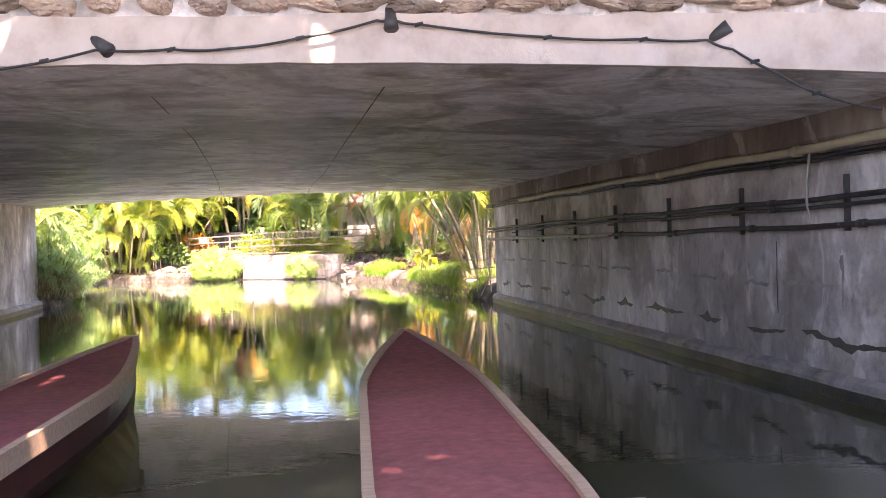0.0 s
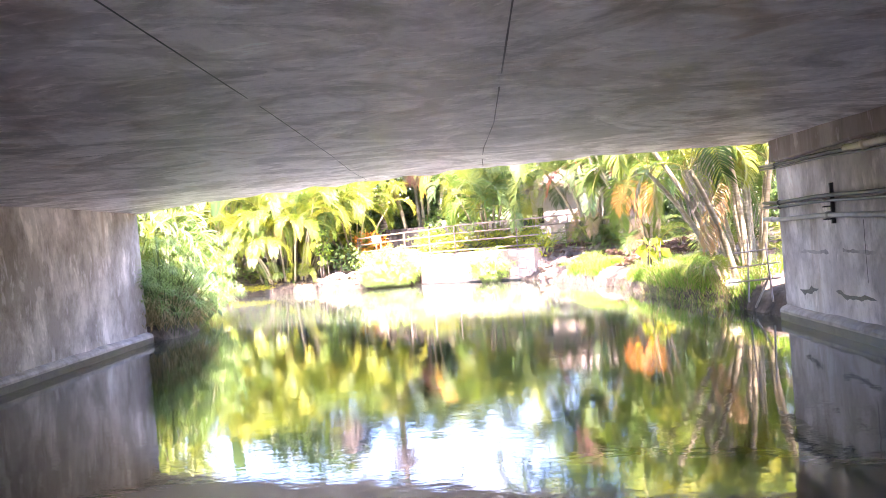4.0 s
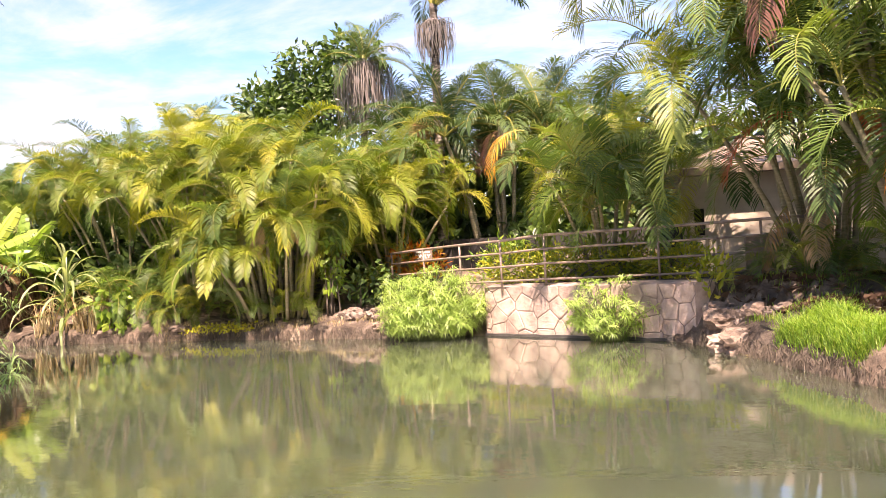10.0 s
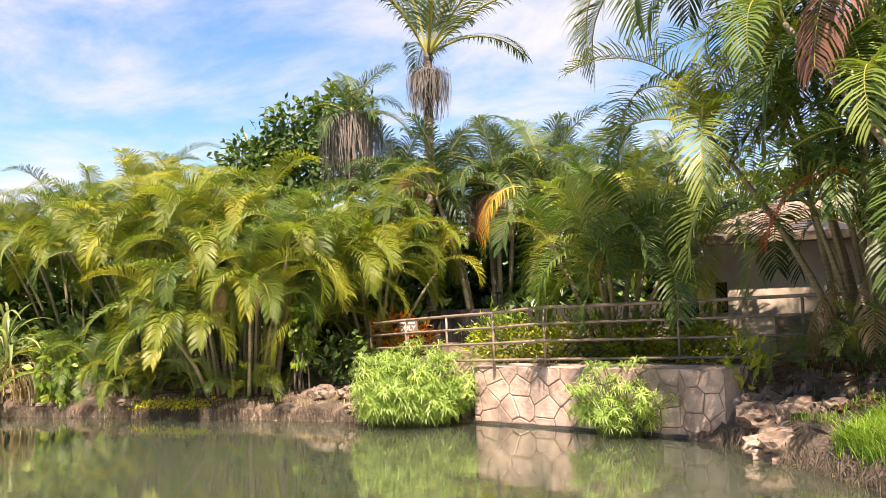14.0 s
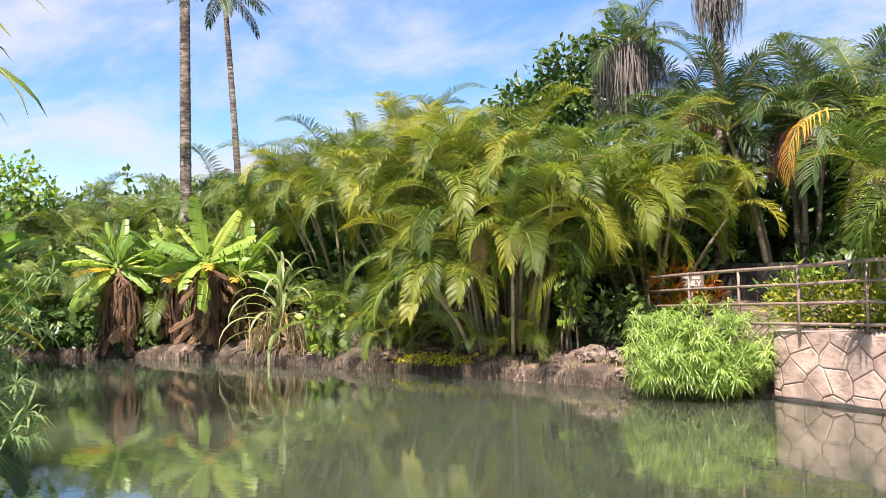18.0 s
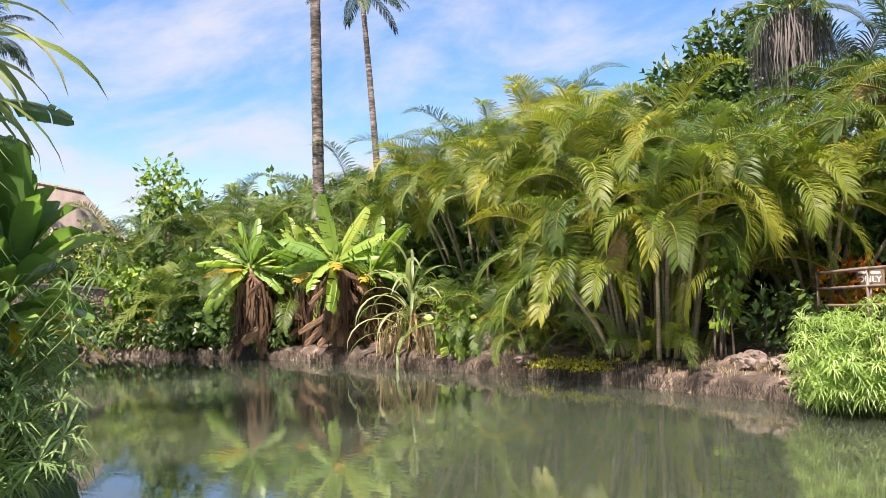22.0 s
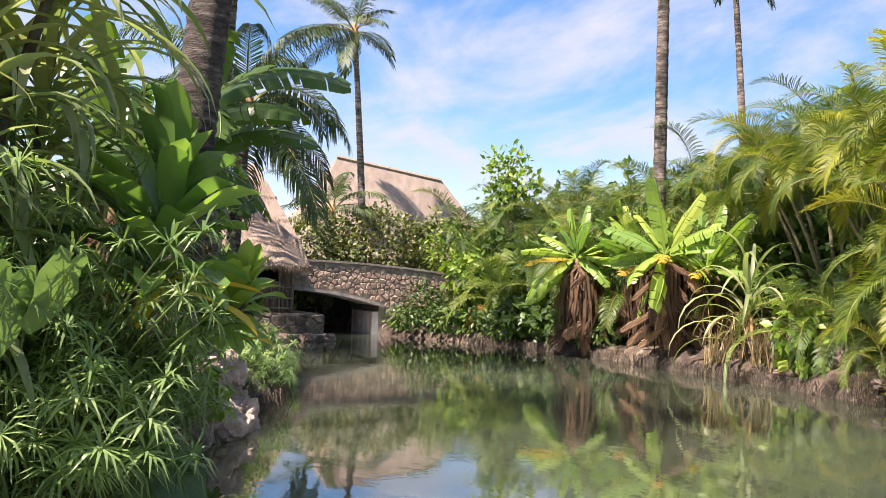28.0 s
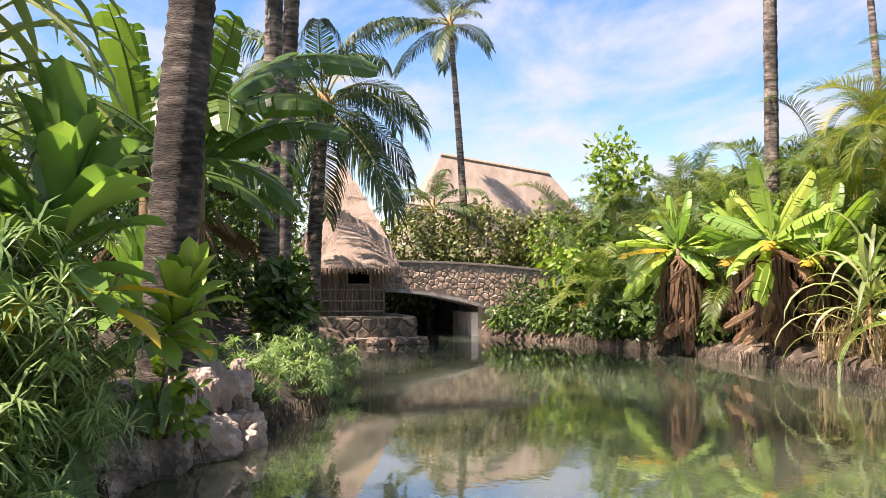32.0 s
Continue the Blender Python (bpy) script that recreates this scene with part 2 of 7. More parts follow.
M["croton_yellow"] = leaf("yellow_variegated_leaf", [(0.12, 0.2, 0.02), (0.3, 0.33, 0.03), (0.55, 0.5, 0.05)], 0.3, 0.4, 1.5, True)
M["grass"] = leaf("grass_blade", [(0.06, 0.14, 0.024), (0.13, 0.26, 0.04), (0.22, 0.36, 0.06), (0.38, 0.42, 0.12)], 0.4, 0.5, 1.0, True)
M["dry_grass"] = leaf("dry_blade", [(0.25, 0.19, 0.1), (0.4, 0.31, 0.18), (0.48, 0.4, 0.26)], 0.2, 0.8, 1.0, True)
M["moss"] = leaf("yellow_groundcover", [(0.28, 0.3, 0.02), (0.45, 0.42, 0.03), (0.55, 0.5, 0.05)], 0.3, 0.5, 2.0, True)
M["rachis"] = surface("frond_rib", [(0.3, (0.14, 0.16, 0.03)), (0.7, (0.3, 0.27, 0.06))], 4, 30, 0.5, 0.1, rand=0.2)
M["cane"] = surface("palm_cane", [(0.3, (0.14, 0.13, 0.07)), (0.55, (0.24, 0.21, 0.13)), (0.75, (0.36, 0.33, 0.26))], 5, 25, 0.6, 0.3, 0.01, (1, 1, 6), rand=0.25)
M["trunk"] = surface("grey_palm_bark", [(0.36, (0.045, 0.036, 0.03)), (0.52, (0.2, 0.165, 0.135)), (0.68, (0.42, 0.37, 0.32))], 3, 14, 0.9, 1.0, 0.04, (1.1, 1.1, 5.0), (1.4, 0.46, 0.58, 0.4))
M["dark_trunk"] = surface("dark_palm_bark", [(0.36, (0.03, 0.024, 0.02)), (0.54, (0.11, 0.09, 0.075)), (0.72, (0.3, 0.26, 0.225))], 3, 14, 0.9, 1.0, 0.04, (1.1, 1.1, 5.0), (1.4, 0.46, 0.58, 0.4))
M["bark"] = surface("tree_bark", [(0.3, (0.05, 0.04, 0.03)), (0.7, (0.16, 0.13, 0.1))], 6, 30, 0.9, 0.7, 0.02, (2, 2, 0.6))
M["stem"] = surface("green_stem", [(0.3, (0.06, 0.1, 0.03)), (0.7, (0.14, 0.2, 0.05))], 6, 30, 0.5, 0.1, rand=0.2)
M["pseudostem"] = surface("banana_stem", [(0.25, (0.07, 0.045, 0.025)), (0.5, (0.2, 0.13, 0.07)), (0.75, (0.24, 0.26, 0.08))], 5, 18, 0.7, 0.5, 0.02, (3, 3, 0.5))
M["brown_leaf"] = leaf("dry_banana_leaf", [(0.06, 0.033, 0.02), (0.14, 0.08, 0.045), (0.34, 0.22, 0.13)], 0.15, 0.85, 3.0)
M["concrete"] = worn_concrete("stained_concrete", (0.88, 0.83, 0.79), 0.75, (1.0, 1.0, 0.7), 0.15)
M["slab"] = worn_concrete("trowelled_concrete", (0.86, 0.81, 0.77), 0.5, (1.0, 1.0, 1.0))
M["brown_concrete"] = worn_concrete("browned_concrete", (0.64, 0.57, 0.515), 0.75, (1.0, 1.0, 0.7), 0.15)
# darker and browner tone than the wall below
M["haunch"] = worn_concrete("dark_brown_concrete", (0.42, 0.35, 0.3), 0.85, (1.0, 1.0, 0.25), 0.3)
M["seam"] = surface("dark_joint", [(0.3, (0.07, 0.065, 0.06)), (0.7, (0.13, 0.12, 0.11))], 5, 30, 0.9, 0.2)
M["paint"] = surface("peeling_cream_paint", [(0.3, (0.48, 0.37, 0.3)), (0.5, (0.62, 0.51, 0.44)), (0.7, (0.7, 0.59, 0.52))], 3, 30, 0.7, 0.35, 0.01, None, (1.5, 0.6, 0.75, 0.45))
M["footing"] = surface("damp_footing", [(0.3, (0.2, 0.18, 0.16)), (0.55, (0.4, 0.36, 0.33)), (0.75, (0.55, 0.5, 0.47))], 4, 30, 0.6, 0.5, 0.02)
# wet waterline concrete; the culvert reuses it as the arch's shade
M["wet"] = surface("wet_and_shade_dark_concrete", [(0.3, (0.035, 0.033, 0.03)), (0.7, (0.09, 0.085, 0.08))], 5, 30, 0.35, 0.4)
M["pipe_dark"] = surface("black_conduit", [(0.3, (0.02, 0.02, 0.022)), (0.7, (0.06, 0.06, 0.06))], 8, 40, 0.45, 0.15, rand=0.2)
M["pipe_pale"] = surface("grey_plastic_pipe", [(0.3, (0.3, 0.29, 0.26)), (0.7, (0.5, 0.48, 0.42))], 4, 40, 0.5, 0.1)
M["pipe_cream"] = surface("cream_plastic_pipe", [(0.3, (0.42, 0.36, 0.22)), (0.7, (0.6, 0.53, 0.36))], 4, 40, 0.5, 0.1)
M["rock"] = surface("lava_rock", [(0.28, (0.08, 0.06, 0.047)), (0.5, (0.2, 0.15, 0.12)), (0.72, (0.36, 0.295, 0.245))], 3, 16, 0.9, 0.8, 0.04, None, (1.0, 0.45, 0.65, 0.55), 0.2)
# own pinkish tone, paled further to make up for left-bank shade
M["pale_rock"] = surface("pinkish_rock", [(0.28, (0.2, 0.15, 0.125)), (0.5, (0.42, 0.335, 0.285)), (0.72, (0.62, 0.53, 0.465))], 3, 16, 0.9, 0.8, 0.04, None, (1.0, 0.45, 0.65, 0.6), 0.2)
M["stone"] = surface("bridge_stone", [(0.25, (0.2, 0.14, 0.105)), (0.5, (0.4, 0.3, 0.24)), (0.75, (0.56, 0.46, 0.38))], 5, 24, 0.9, 0.7, 0.02, rand=0.4)
M["dark_stone"] = surface("mossy_dark_stone", [(0.3, (0.06, 0.055, 0.045)), (0.5, (0.14, 0.125, 0.1)), (0.7, (0.26, 0.23, 0.19))], 5, 24, 0.9, 0.8, 0.02, rand=0.4)
M["mortar"] = surface("mortar", [(0.3, (0.24, 0.2, 0.165)), (0.7, (0.4, 0.35, 0.3))], 6, 30, 0.95, 0.5)
M["crack"] = surface("dark_mortar", [(0.3, (0.15, 0.115, 0.095)), (0.7, (0.28, 0.22, 0.185))], 6, 30, 0.95, 0.5)
M["flag"] = surface("pink_plaster_stone", [(0.28, (0.24, 0.17, 0.14)), (0.5, (0.44, 0.335, 0.28)), (0.72, (0.56, 0.45, 0.385))], 2.6, 14, 0.9, 0.8, 0.03, None, (1.3, 0.46, 0.64, 0.5), 0.08)
M["soil"] = surface("bank_soil", [(0.3, (0.04, 0.028, 0.02)), (0.5, (0.13, 0.095, 0.07)), (0.68, (0.34, 0.27, 0.21))], 2.6, 9, 0.95, 1.0, 0.09, None, (0.35, 0.45, 0.6, 0.5))
M["rail"] = surface("weathered_rail_paint", [(0.3, (0.13, 0.09, 0.07)), (0.55, (0.24, 0.18, 0.145)), (0.75, (0.33, 0.27, 0.22))], 7, 40, 0.5, 0.15)
M["thatch"] = surface("sun_bleached_thatch", [(0.25, (0.26, 0.19, 0.15)), (0.5, (0.42, 0.33, 0.27)), (0.75, (0.54, 0.44, 0.37))], 7, 60, 0.95, 0.9, 0.03, (6, 6, 0.7), (0.8, 0.45, 0.7, 0.75))
M["thatch_strand"] = leaf("thatch_straw", [(0.24, 0.17, 0.13), (0.38, 0.29, 0.23), (0.5, 0.4, 0.33)], 0.05, 0.9, 4, True)
M["far_thatch"] = surface("distant_thatch", [(0.3, (0.24, 0.19, 0.155)), (0.55, (0.32, 0.26, 0.215)), (0.75, (0.4, 0.33, 0.28))], 1.5, 20, 0.95, 0.5, 0.05, (2, 2, 0.6))
M["pole"] = surface("weathered_pole", [(0.3, (0.16, 0.12, 0.085)), (0.7, (0.36, 0.3, 0.23))], 8, 40, 0.85, 0.4, 0.01, (2, 2, 0.5), rand=0.25)
M["reed"] = surface("reed_wall", [(0.3, (0.12, 0.09, 0.065)), (0.55, (0.24, 0.19, 0.15)), (0.75, (0.34, 0.29, 0.24))], 9, 50, 0.9, 0.6, 0.01, (3, 3, 0.4), rand=0.3)
M["black"] = surface("painted_interior_shade", [(0.3, (0.01, 0.009, 0.008)), (0.7, (0.025, 0.022, 0.02))], 4, 30, 0.9, 0.1)
M["plaster"] = surface("beige_plaster", [(0.3, (0.46, 0.39, 0.31)), (0.7, (0.58, 0.5, 0.41))], 3, 30, 0.85, 0.25, 0.01, None, (0.9, 0.5, 0.75, 0.75))
M["fascia"] = surface("brown_fascia", [(0.3, (0.16, 0.12, 0.09)), (0.7, (0.26, 0.2, 0.15))], 4, 30, 0.6, 0.2)
M["deck"] = surface("red_canoe_deck", [(0.25, (0.22, 0.055, 0.055)), (0.5, (0.34, 0.09, 0.085)), (0.75, (0.44, 0.15, 0.14))], 14, 60, 0.55, 0.3, 0.004, None, (2.0, 0.45, 0.7, 0.75))
M["gunwale"] = surface("tan_gunwale", [(0.3, (0.42, 0.27, 0.17)), (0.7, (0.6, 0.42, 0.29))], 8, 50, 0.5, 0.2, 0.004, (0.5, 4, 4))
M["hull"] = surface("dark_red_hull", [(0.3, (0.06, 0.018, 0.016)), (0.7, (0.13, 0.035, 0.03))], 5, 40, 0.35, 0.15)
M["sign_white"] = surface("white_sign", [(0.3, (0.68, 0.66, 0.62)), (0.7, (0.78, 0.76, 0.72))], 6, 40, 0.5, 0.05)
M["fence"] = surface("black_fence_board", [(0.3, (0.012, 0.011, 0.01)), (0.7, (0.03, 0.027, 0.024))], 6, 40, 0.8, 0.3, rand=0.2)
M["nut"] = surface("green_coconut", [(0.3, (0.16, 0.19, 0.04)), (0.7, (0.3, 0.27, 0.08))], 8, 30, 0.45, 0.1, rand=0.2)


def water_material():
    m, n, l, b = nodes_of("murky_green_water")
    r = ramp_of(n, [(0.3, (0.058, 0.074, 0.047)), (0.7, (0.07, 0.086, 0.056))])
    l.new(noise_of(n, l, 0.15, 3), r.inputs[0])
    l.new(r.outputs[0], b.inputs["Base Color"])
    b.inputs["Roughness"].default_value, b.inputs["IOR"].default_value = 0.004, 3.1
    b.inputs["Subsurface Weight"].default_value, b.inputs["Subsurface Scale"].default_value = 1.0, 12.0
    b.inputs["Subsurface Radius"].default_value = (1.0, 1.0, 0.8)
    slow = noise_of(n, l, 1.1, 3, 0.5, stretch=(1.0, 1.5, 1), distort=0.4)
    fine = noise_of(n, l, 5.0, 3, 0.55, stretch=(1.0, 1.6, 1))
    b1, b2 = n.new("ShaderNodeBump"), n.new("ShaderNodeBump")
    b1.inputs["Strength"].default_value, b1.inputs["Distance"].default_value = 0.02, 0.10
    b2.inputs["Strength"].default_value, b2.inputs["Distance"].default_value = 0.058, 0.016
    l.new(slow, b1.inputs["Height"])
    l.new(fine, b2.inputs["Height"])
    l.new(b1.outputs[0], b2.inputs["Normal"])
    l.new(b2.outputs[0], b.inputs["Normal"])
    return m


M["water"] = water_material()

# ---- building helpers ----
def mesh_of(name, verts, faces, mats, idx=None, smooth=False):
    me = bpy.data.meshes.new(name)
    me.from_pydata([tuple(v) for v in verts], [], faces)
    for m in mats:
        me.materials.append(M[m])
    if idx is not None:
        me.polygons.foreach_set("material_index", idx)
    if smooth:
        me.polygons.foreach_set("use_smooth", [True] * len(faces))
    me.update()
    return me


def bm_mesh(name, bm, *mats, smooth=False):
    me = bpy.data.meshes.new(name)
    bmesh.ops.recalc_face_normals(bm, faces=bm.faces)
    bm.to_mesh(me)
    bm.free()
    for m in mats:
        me.materials.append(M[m])
    if smooth:
        me.polygons.foreach_set("use_smooth", [True] * len(me.polygons))
    return me


def part(name, me, parent, m=None, label=""):
    ob = new(name, me)
    ob.parent = parent
    if m is not None:
        ob.matrix_basis = m
    if label:
        ob["label"] = label
    return ob


def thing(name, x, y, z, label, category, group="", kind="", rz=0):
    ob = new(name)
    ob.empty_display_size = 0.1
    ob.matrix_basis = pose(x, y, z, 0, 0, rz)
    return tagged(ob, label, category, group, kind)


class Geo:
    """Collects vertices and faces for one mesh."""

    def __init__(self):
        self.v, self.f, self.i = [], [], []

    def face(self, pts, mat=0):
        k = len(self.v)
        self.v.extend(pts)
        self.f.append(tuple(range(k, k + len(pts))))
        self.i.append(mat)

    def tube(self, pts, radii, sides=6, mat=0, cap=True):
        k0 = len(self.v)
        pts = [Vector(p) for p in pts]
        for i, p in enumerate(pts):
            t = (pts[min(i + 1, len(pts) - 1)] - pts[max(i - 1, 0)]).normalized()
            a = t.cross(Vector((0, 0, 1)) if abs(t.z) < 0.9 else Vector((1, 0, 0))).normalized()
            b = t.cross(a)
            for s in range(sides):
                w = 2 * math.pi * s / sides
                self.v.append(p + radii[i] * (math.cos(w) * a + math.sin(w) * b))
        for i in range(len(pts) - 1):
            for s in range(sides):
                q, r = k0 + i * sides + s, k0 + i * sides + (s + 1) % sides
                self.f.append((q, r, r + sides, q + sides))
                self.i.append(mat)
        if cap:
            self.f.append(tuple(k0 + s for s in reversed(range(sides))))
            self.f.append(tuple(k0 + (len(pts) - 1) * sides + s for s in range(sides)))
            self.i += [mat, mat]

    def box(self, lo, hi, mat=0, bevel=0.0):
        (a, b, c), (d, e, f) = lo, hi
        k = len(self.v)
        self.v += [(a, b, c), (d, b, c), (d, e, c), (a, e, c), (a, b, f), (d, b, f), (d, e, f), (a, e, f)]
        for q in ((3, 2, 1, 0), (4, 5, 6, 7), (0, 1, 5, 4), (1, 2, 6, 5), (2, 3, 7, 6), (3, 0, 4, 7)):
            self.f.append(tuple(k + s for s in q))
            self.i.append(mat)

    def mesh(self, name, *mats, smooth=False):
        return mesh_of(name, self.v, self.f, mats, self.i, smooth)


def rounded_box(name, lo, hi, bevel, *mats):
    bm = bmesh.new()
    bmesh.ops.create_cube(bm, size=1)
    for v in bm.verts:
        v.co = [lo[i] + (v.co[i] + 0.5) * (hi[i] - lo[i]) for i in range(3)]
    bmesh.ops.bevel(bm, geom=bm.edges[:], offset=bevel, segments=2, affect="EDGES")
    return bm_mesh(name, bm, *mats)


def rock_mesh(name, size, seed, mat="rock", rough=0.28):
    bm = bmesh.new()
    bmesh.ops.create_icosphere(bm, subdivisions=4, radius=1)
    o = Vector((seed * 7.3, seed * 3.1, seed * 5.7))
    for v in bm.verts:
        d = 1 + 1.5 * rough * noise.noise(v.co * 1.3 + o) - rough * 1.3 * abs(noise.noise(v.co * 2.6 + o)) + 0.17 * noise.noise(v.co * 6 + o) + 0.09 * noise.noise(v.co * 14 + o)
        c = v.co * d
        c = Vector([max(-0.92, min(0.92, q)) for q in c])
        v.co = Vector((c.x * size[0], c.y * size[1], c.z * size[2]))
    return bm_mesh(name, bm, mat)


def clip_cell(poly, px, py, nx, ny):
    out = []
    for i, (ax, ay) in enumerate(poly):
        bx, by = poly[(i + 1) % len(poly)]
        da, db = (ax - px) * nx + (ay - py) * ny, (bx - px) * nx + (by - py) * ny
        if da <= 0:
            out.append((ax, ay))
        if (da < 0 < db) or (db < 0 < da):
            k = da / (da - db)
            out.append((ax + k * (bx - ax), ay + k * (by - ay)))
    return out


def stone_cells(w, h, step, seed, inside=None, flat=1.0):
    """Irregular stone outlines that fill a w by h field: cells round jittered seeds."""
    rg = random.Random(seed)
    nx, ny = max(1, round(w / step)), max(1, round(h / (step * flat)))
    seeds = [((i + 0.5 + rg.uniform(-0.42, 0.42) + 0.25 * (j % 2)) * w / nx, (j + 0.5 + rg.uniform(-0.38, 0.38)) * h / ny)
             for i in range(-1, nx + 1) for j in range(-1, ny + 1)]
    cells = []
    for sx, sy in seeds:
        poly = [(0, 0), (w, 0), (w, h), (0, h)]
        for qx, qy in seeds:
            if (qx, qy) != (sx, sy) and abs(qx - sx) < 3 * step and abs(qy - sy) < 3 * step:
                poly = clip_cell(poly, (sx + qx) / 2, (sy + qy) / 2, qx - sx, qy - sy)
                if len(poly) < 3:
                    break
        if len(poly) >= 3:
            cx, cy = sum(p[0] for p in poly) / len(poly), sum(p[1] for p in poly) / len(poly)
            area = abs(sum(poly[i - 1][0] * poly[i][1] - poly[i][0] * poly[i - 1][1] for i in range(len(poly)))) / 2
            if area > 0.08 * step * step * flat and (inside is None or inside(cx, cy)):
                cells.append((cx, cy, poly))
    return cells


def stone_piece(cell, to3d, joint, depth, seed):
    """One stone: its outline drawn in by the joint, proud by depth, with a chamfered and uneven face."""
    cx, cy, poly = cell
    rg = random.Random(seed)
    g = Geo()
    rings = []
    for inset, d in ((joint, 0.0), (joint, depth * 0.6), (joint + depth * 0.8, depth)):
        ring = []
        for x, y in poly:
            r = math.hypot(x - cx, y - cy) or 1
            k = max(0.25, 1 - inset / r * 1.2)
            dd = d * (1 + (rg.uniform(-0.25, 0.25) if d else 0))
            ring.append(to3d(cx + (x - cx) * k, cy + (y - cy) * k, dd))
        rings.append(ring)
    n = len(poly)
    base = len(g.v)
    for r in rings:
        g.v += r
    for k in range(2):
        for i in range(n):
            g.f.append((base + k * n + i, base + k * n + (i + 1) % n, base + (k + 1) * n + (i + 1) % n, base + (k + 1) * n + i))
            g.i.append(0)
    g.f.append(tuple(base + 2 * n + i for i in range(n)))
    g.i.append(0)
    return g


# ---- plan of the canal and the ground ----
RIGHT = [(7.6, -40), (5.9, -11), (4.1, 9.5), (3.9, 11.2), (3.3, 13.5), (2.6, 16.5), (2.2, 19.4), (1.35, 21.3), (0.6, 23.5), (-0.2, 25.5), (-0.8, 26.2)]
FAR = [(-4.5, 28.4), (-7, 28.6), (-9, 29), (-12, 29.7), (-16, 30), (-20.5, 30.2), (-23.2, 29.9), (-26.2, 29), (-29.2, 27.6), (-36, 28.2), (-48, 29)]
LEFT = [(-48, 24), (-36, 24.2), (-30, 24.4), (-27.6, 24.4), (-26.9, 23.0), (-26.5, 22.4), (-22.3, 21.7), (-20, 21.6), (-15, 20.7), (-13.3, 19.9), (-12, 19.1),
        (-11.4, 18.75), (-10.9, 18.4), (-9.9, 18.45), (-9.25, 18.35), (-8.85, 17.85), (-8.55, 17.0), (-8.2, 15.8), (-7.9, 14.4), (-8.4, 13.4), (-6.2, -11), (-4.5, -40)]
CANAL = np.array(RIGHT + FAR + LEFT)


def canal_distance(x, y):
    """Metres from the waterline, negative over the water."""
    x, y = np.asarray(x, float), np.asarray(y, float)
    a, b = CANAL, np.roll(CANAL, -1, 0)
    best = np.full(x.shape, 1e9)
    inside = np.zeros(x.shape, bool)
    for (ax, ay), (bx, by) in zip(a, b):
        ex, ey = bx - ax, by - ay
        k = np.clip(((x - ax) * ex + (y - ay) * ey) / (ex * ex + ey * ey), 0, 1)
        best = np.minimum(best, np.hypot(x - ax - k * ex, y - ay - k * ey))
        cross = ((ay > y) != (by > y)) & (x < (bx - ax) * (y - ay) / (by - ay + 1e-12) + ax)
        inside ^= cross
    return np.where(inside, -best, best)


def smooth(v, lo, hi):
    k = np.clip((v - lo) / (hi - lo), 0, 1)
    return k * k * (3 - 2 * k)


def ground_height(x, y):
    x, y = np.asarray(x, float), np.asarray(y, float)
    d = canal_distance(x, y)
    wob = 0.10 * np.sin(1.7 * x + 0.6 * y) * np.sin(1.3 * y - 0.4 * x) + 0.05 * np.sin(4.1 * x + 2.0) * np.sin(3.7 * y + 1.0)
    up = 0.26 * (1 - np.exp(-np.maximum(d, 0) / 0.10)) + 0.62 * (1 - np.exp(-np.maximum(d, 0) / 2.6)) + wob * smooth(d, 0.1, 1.2)
    left_bank = smooth(-x, 8.5, 10.5) * smooth(24 - y, 0, 2) * smooth(y, 11, 15)
    right_bank = smooth(x, -0.6, 0.4) * smooth(y, 9, 12) * smooth(27 - y, 0, 2)
    up = up * (1 + 0.45 * left_bank + 0.3 * right_bank)
    terrace = smooth(x, -4.9, -4.4) * smooth(5.5 - x, 0, 2) * smooth(y + 0.6 * x, 25.86, 26.06)
    up = up * (1 - terrace) + 1.06 * terrace
    behind = smooth(y, 31, 34) * smooth(d, 1, 4)
    up = up + 0.55 * behind
    far = smooth(d, 14, 40)
    return np.where(d < 0, np.maximum(-0.9, 1.6 * d), up * (1 - far) + 1.6 * far)


GX, GY, GSTEP = -64.0, 4.0, 0.1
_gx, _gy = np.meshgrid(np.arange(GX, 12, GSTEP), np.arange(GY, 56, GSTEP))
HEIGHTS = ground_height(_gx.ravel(), _gy.ravel()).reshape(_gx.shape)


def gz(x, y):
    i, j = (x - GX) / GSTEP, (y - GY) / GSTEP
    i0, j0 = min(max(int(i), 0), HEIGHTS.shape[1] - 2), min(max(int(j), 0), HEIGHTS.shape[0] - 2)
    u, v = min(max(i - i0, 0), 1), min(max(j - j0, 0), 1)
    h = HEIGHTS
    return float((h[j0, i0] * (1 - u) + h[j0, i0 + 1] * u) * (1 - v) + (h[j0 + 1, i0] * (1 - u) + h[j0 + 1, i0 + 1] * u) * v)


def spaced(lo, a, step, b, hi):
    out = list(np.arange(a, b + 1e-6, step))
    k, v = step, b
    while v < hi:
        k *= 1.35
        v += k
        out.append(min(v, hi))
    k, v = step, a
    while v > lo:
        k *= 1.35
        v -= k
        out.insert(0, max(v, lo))
    return np.array(out)


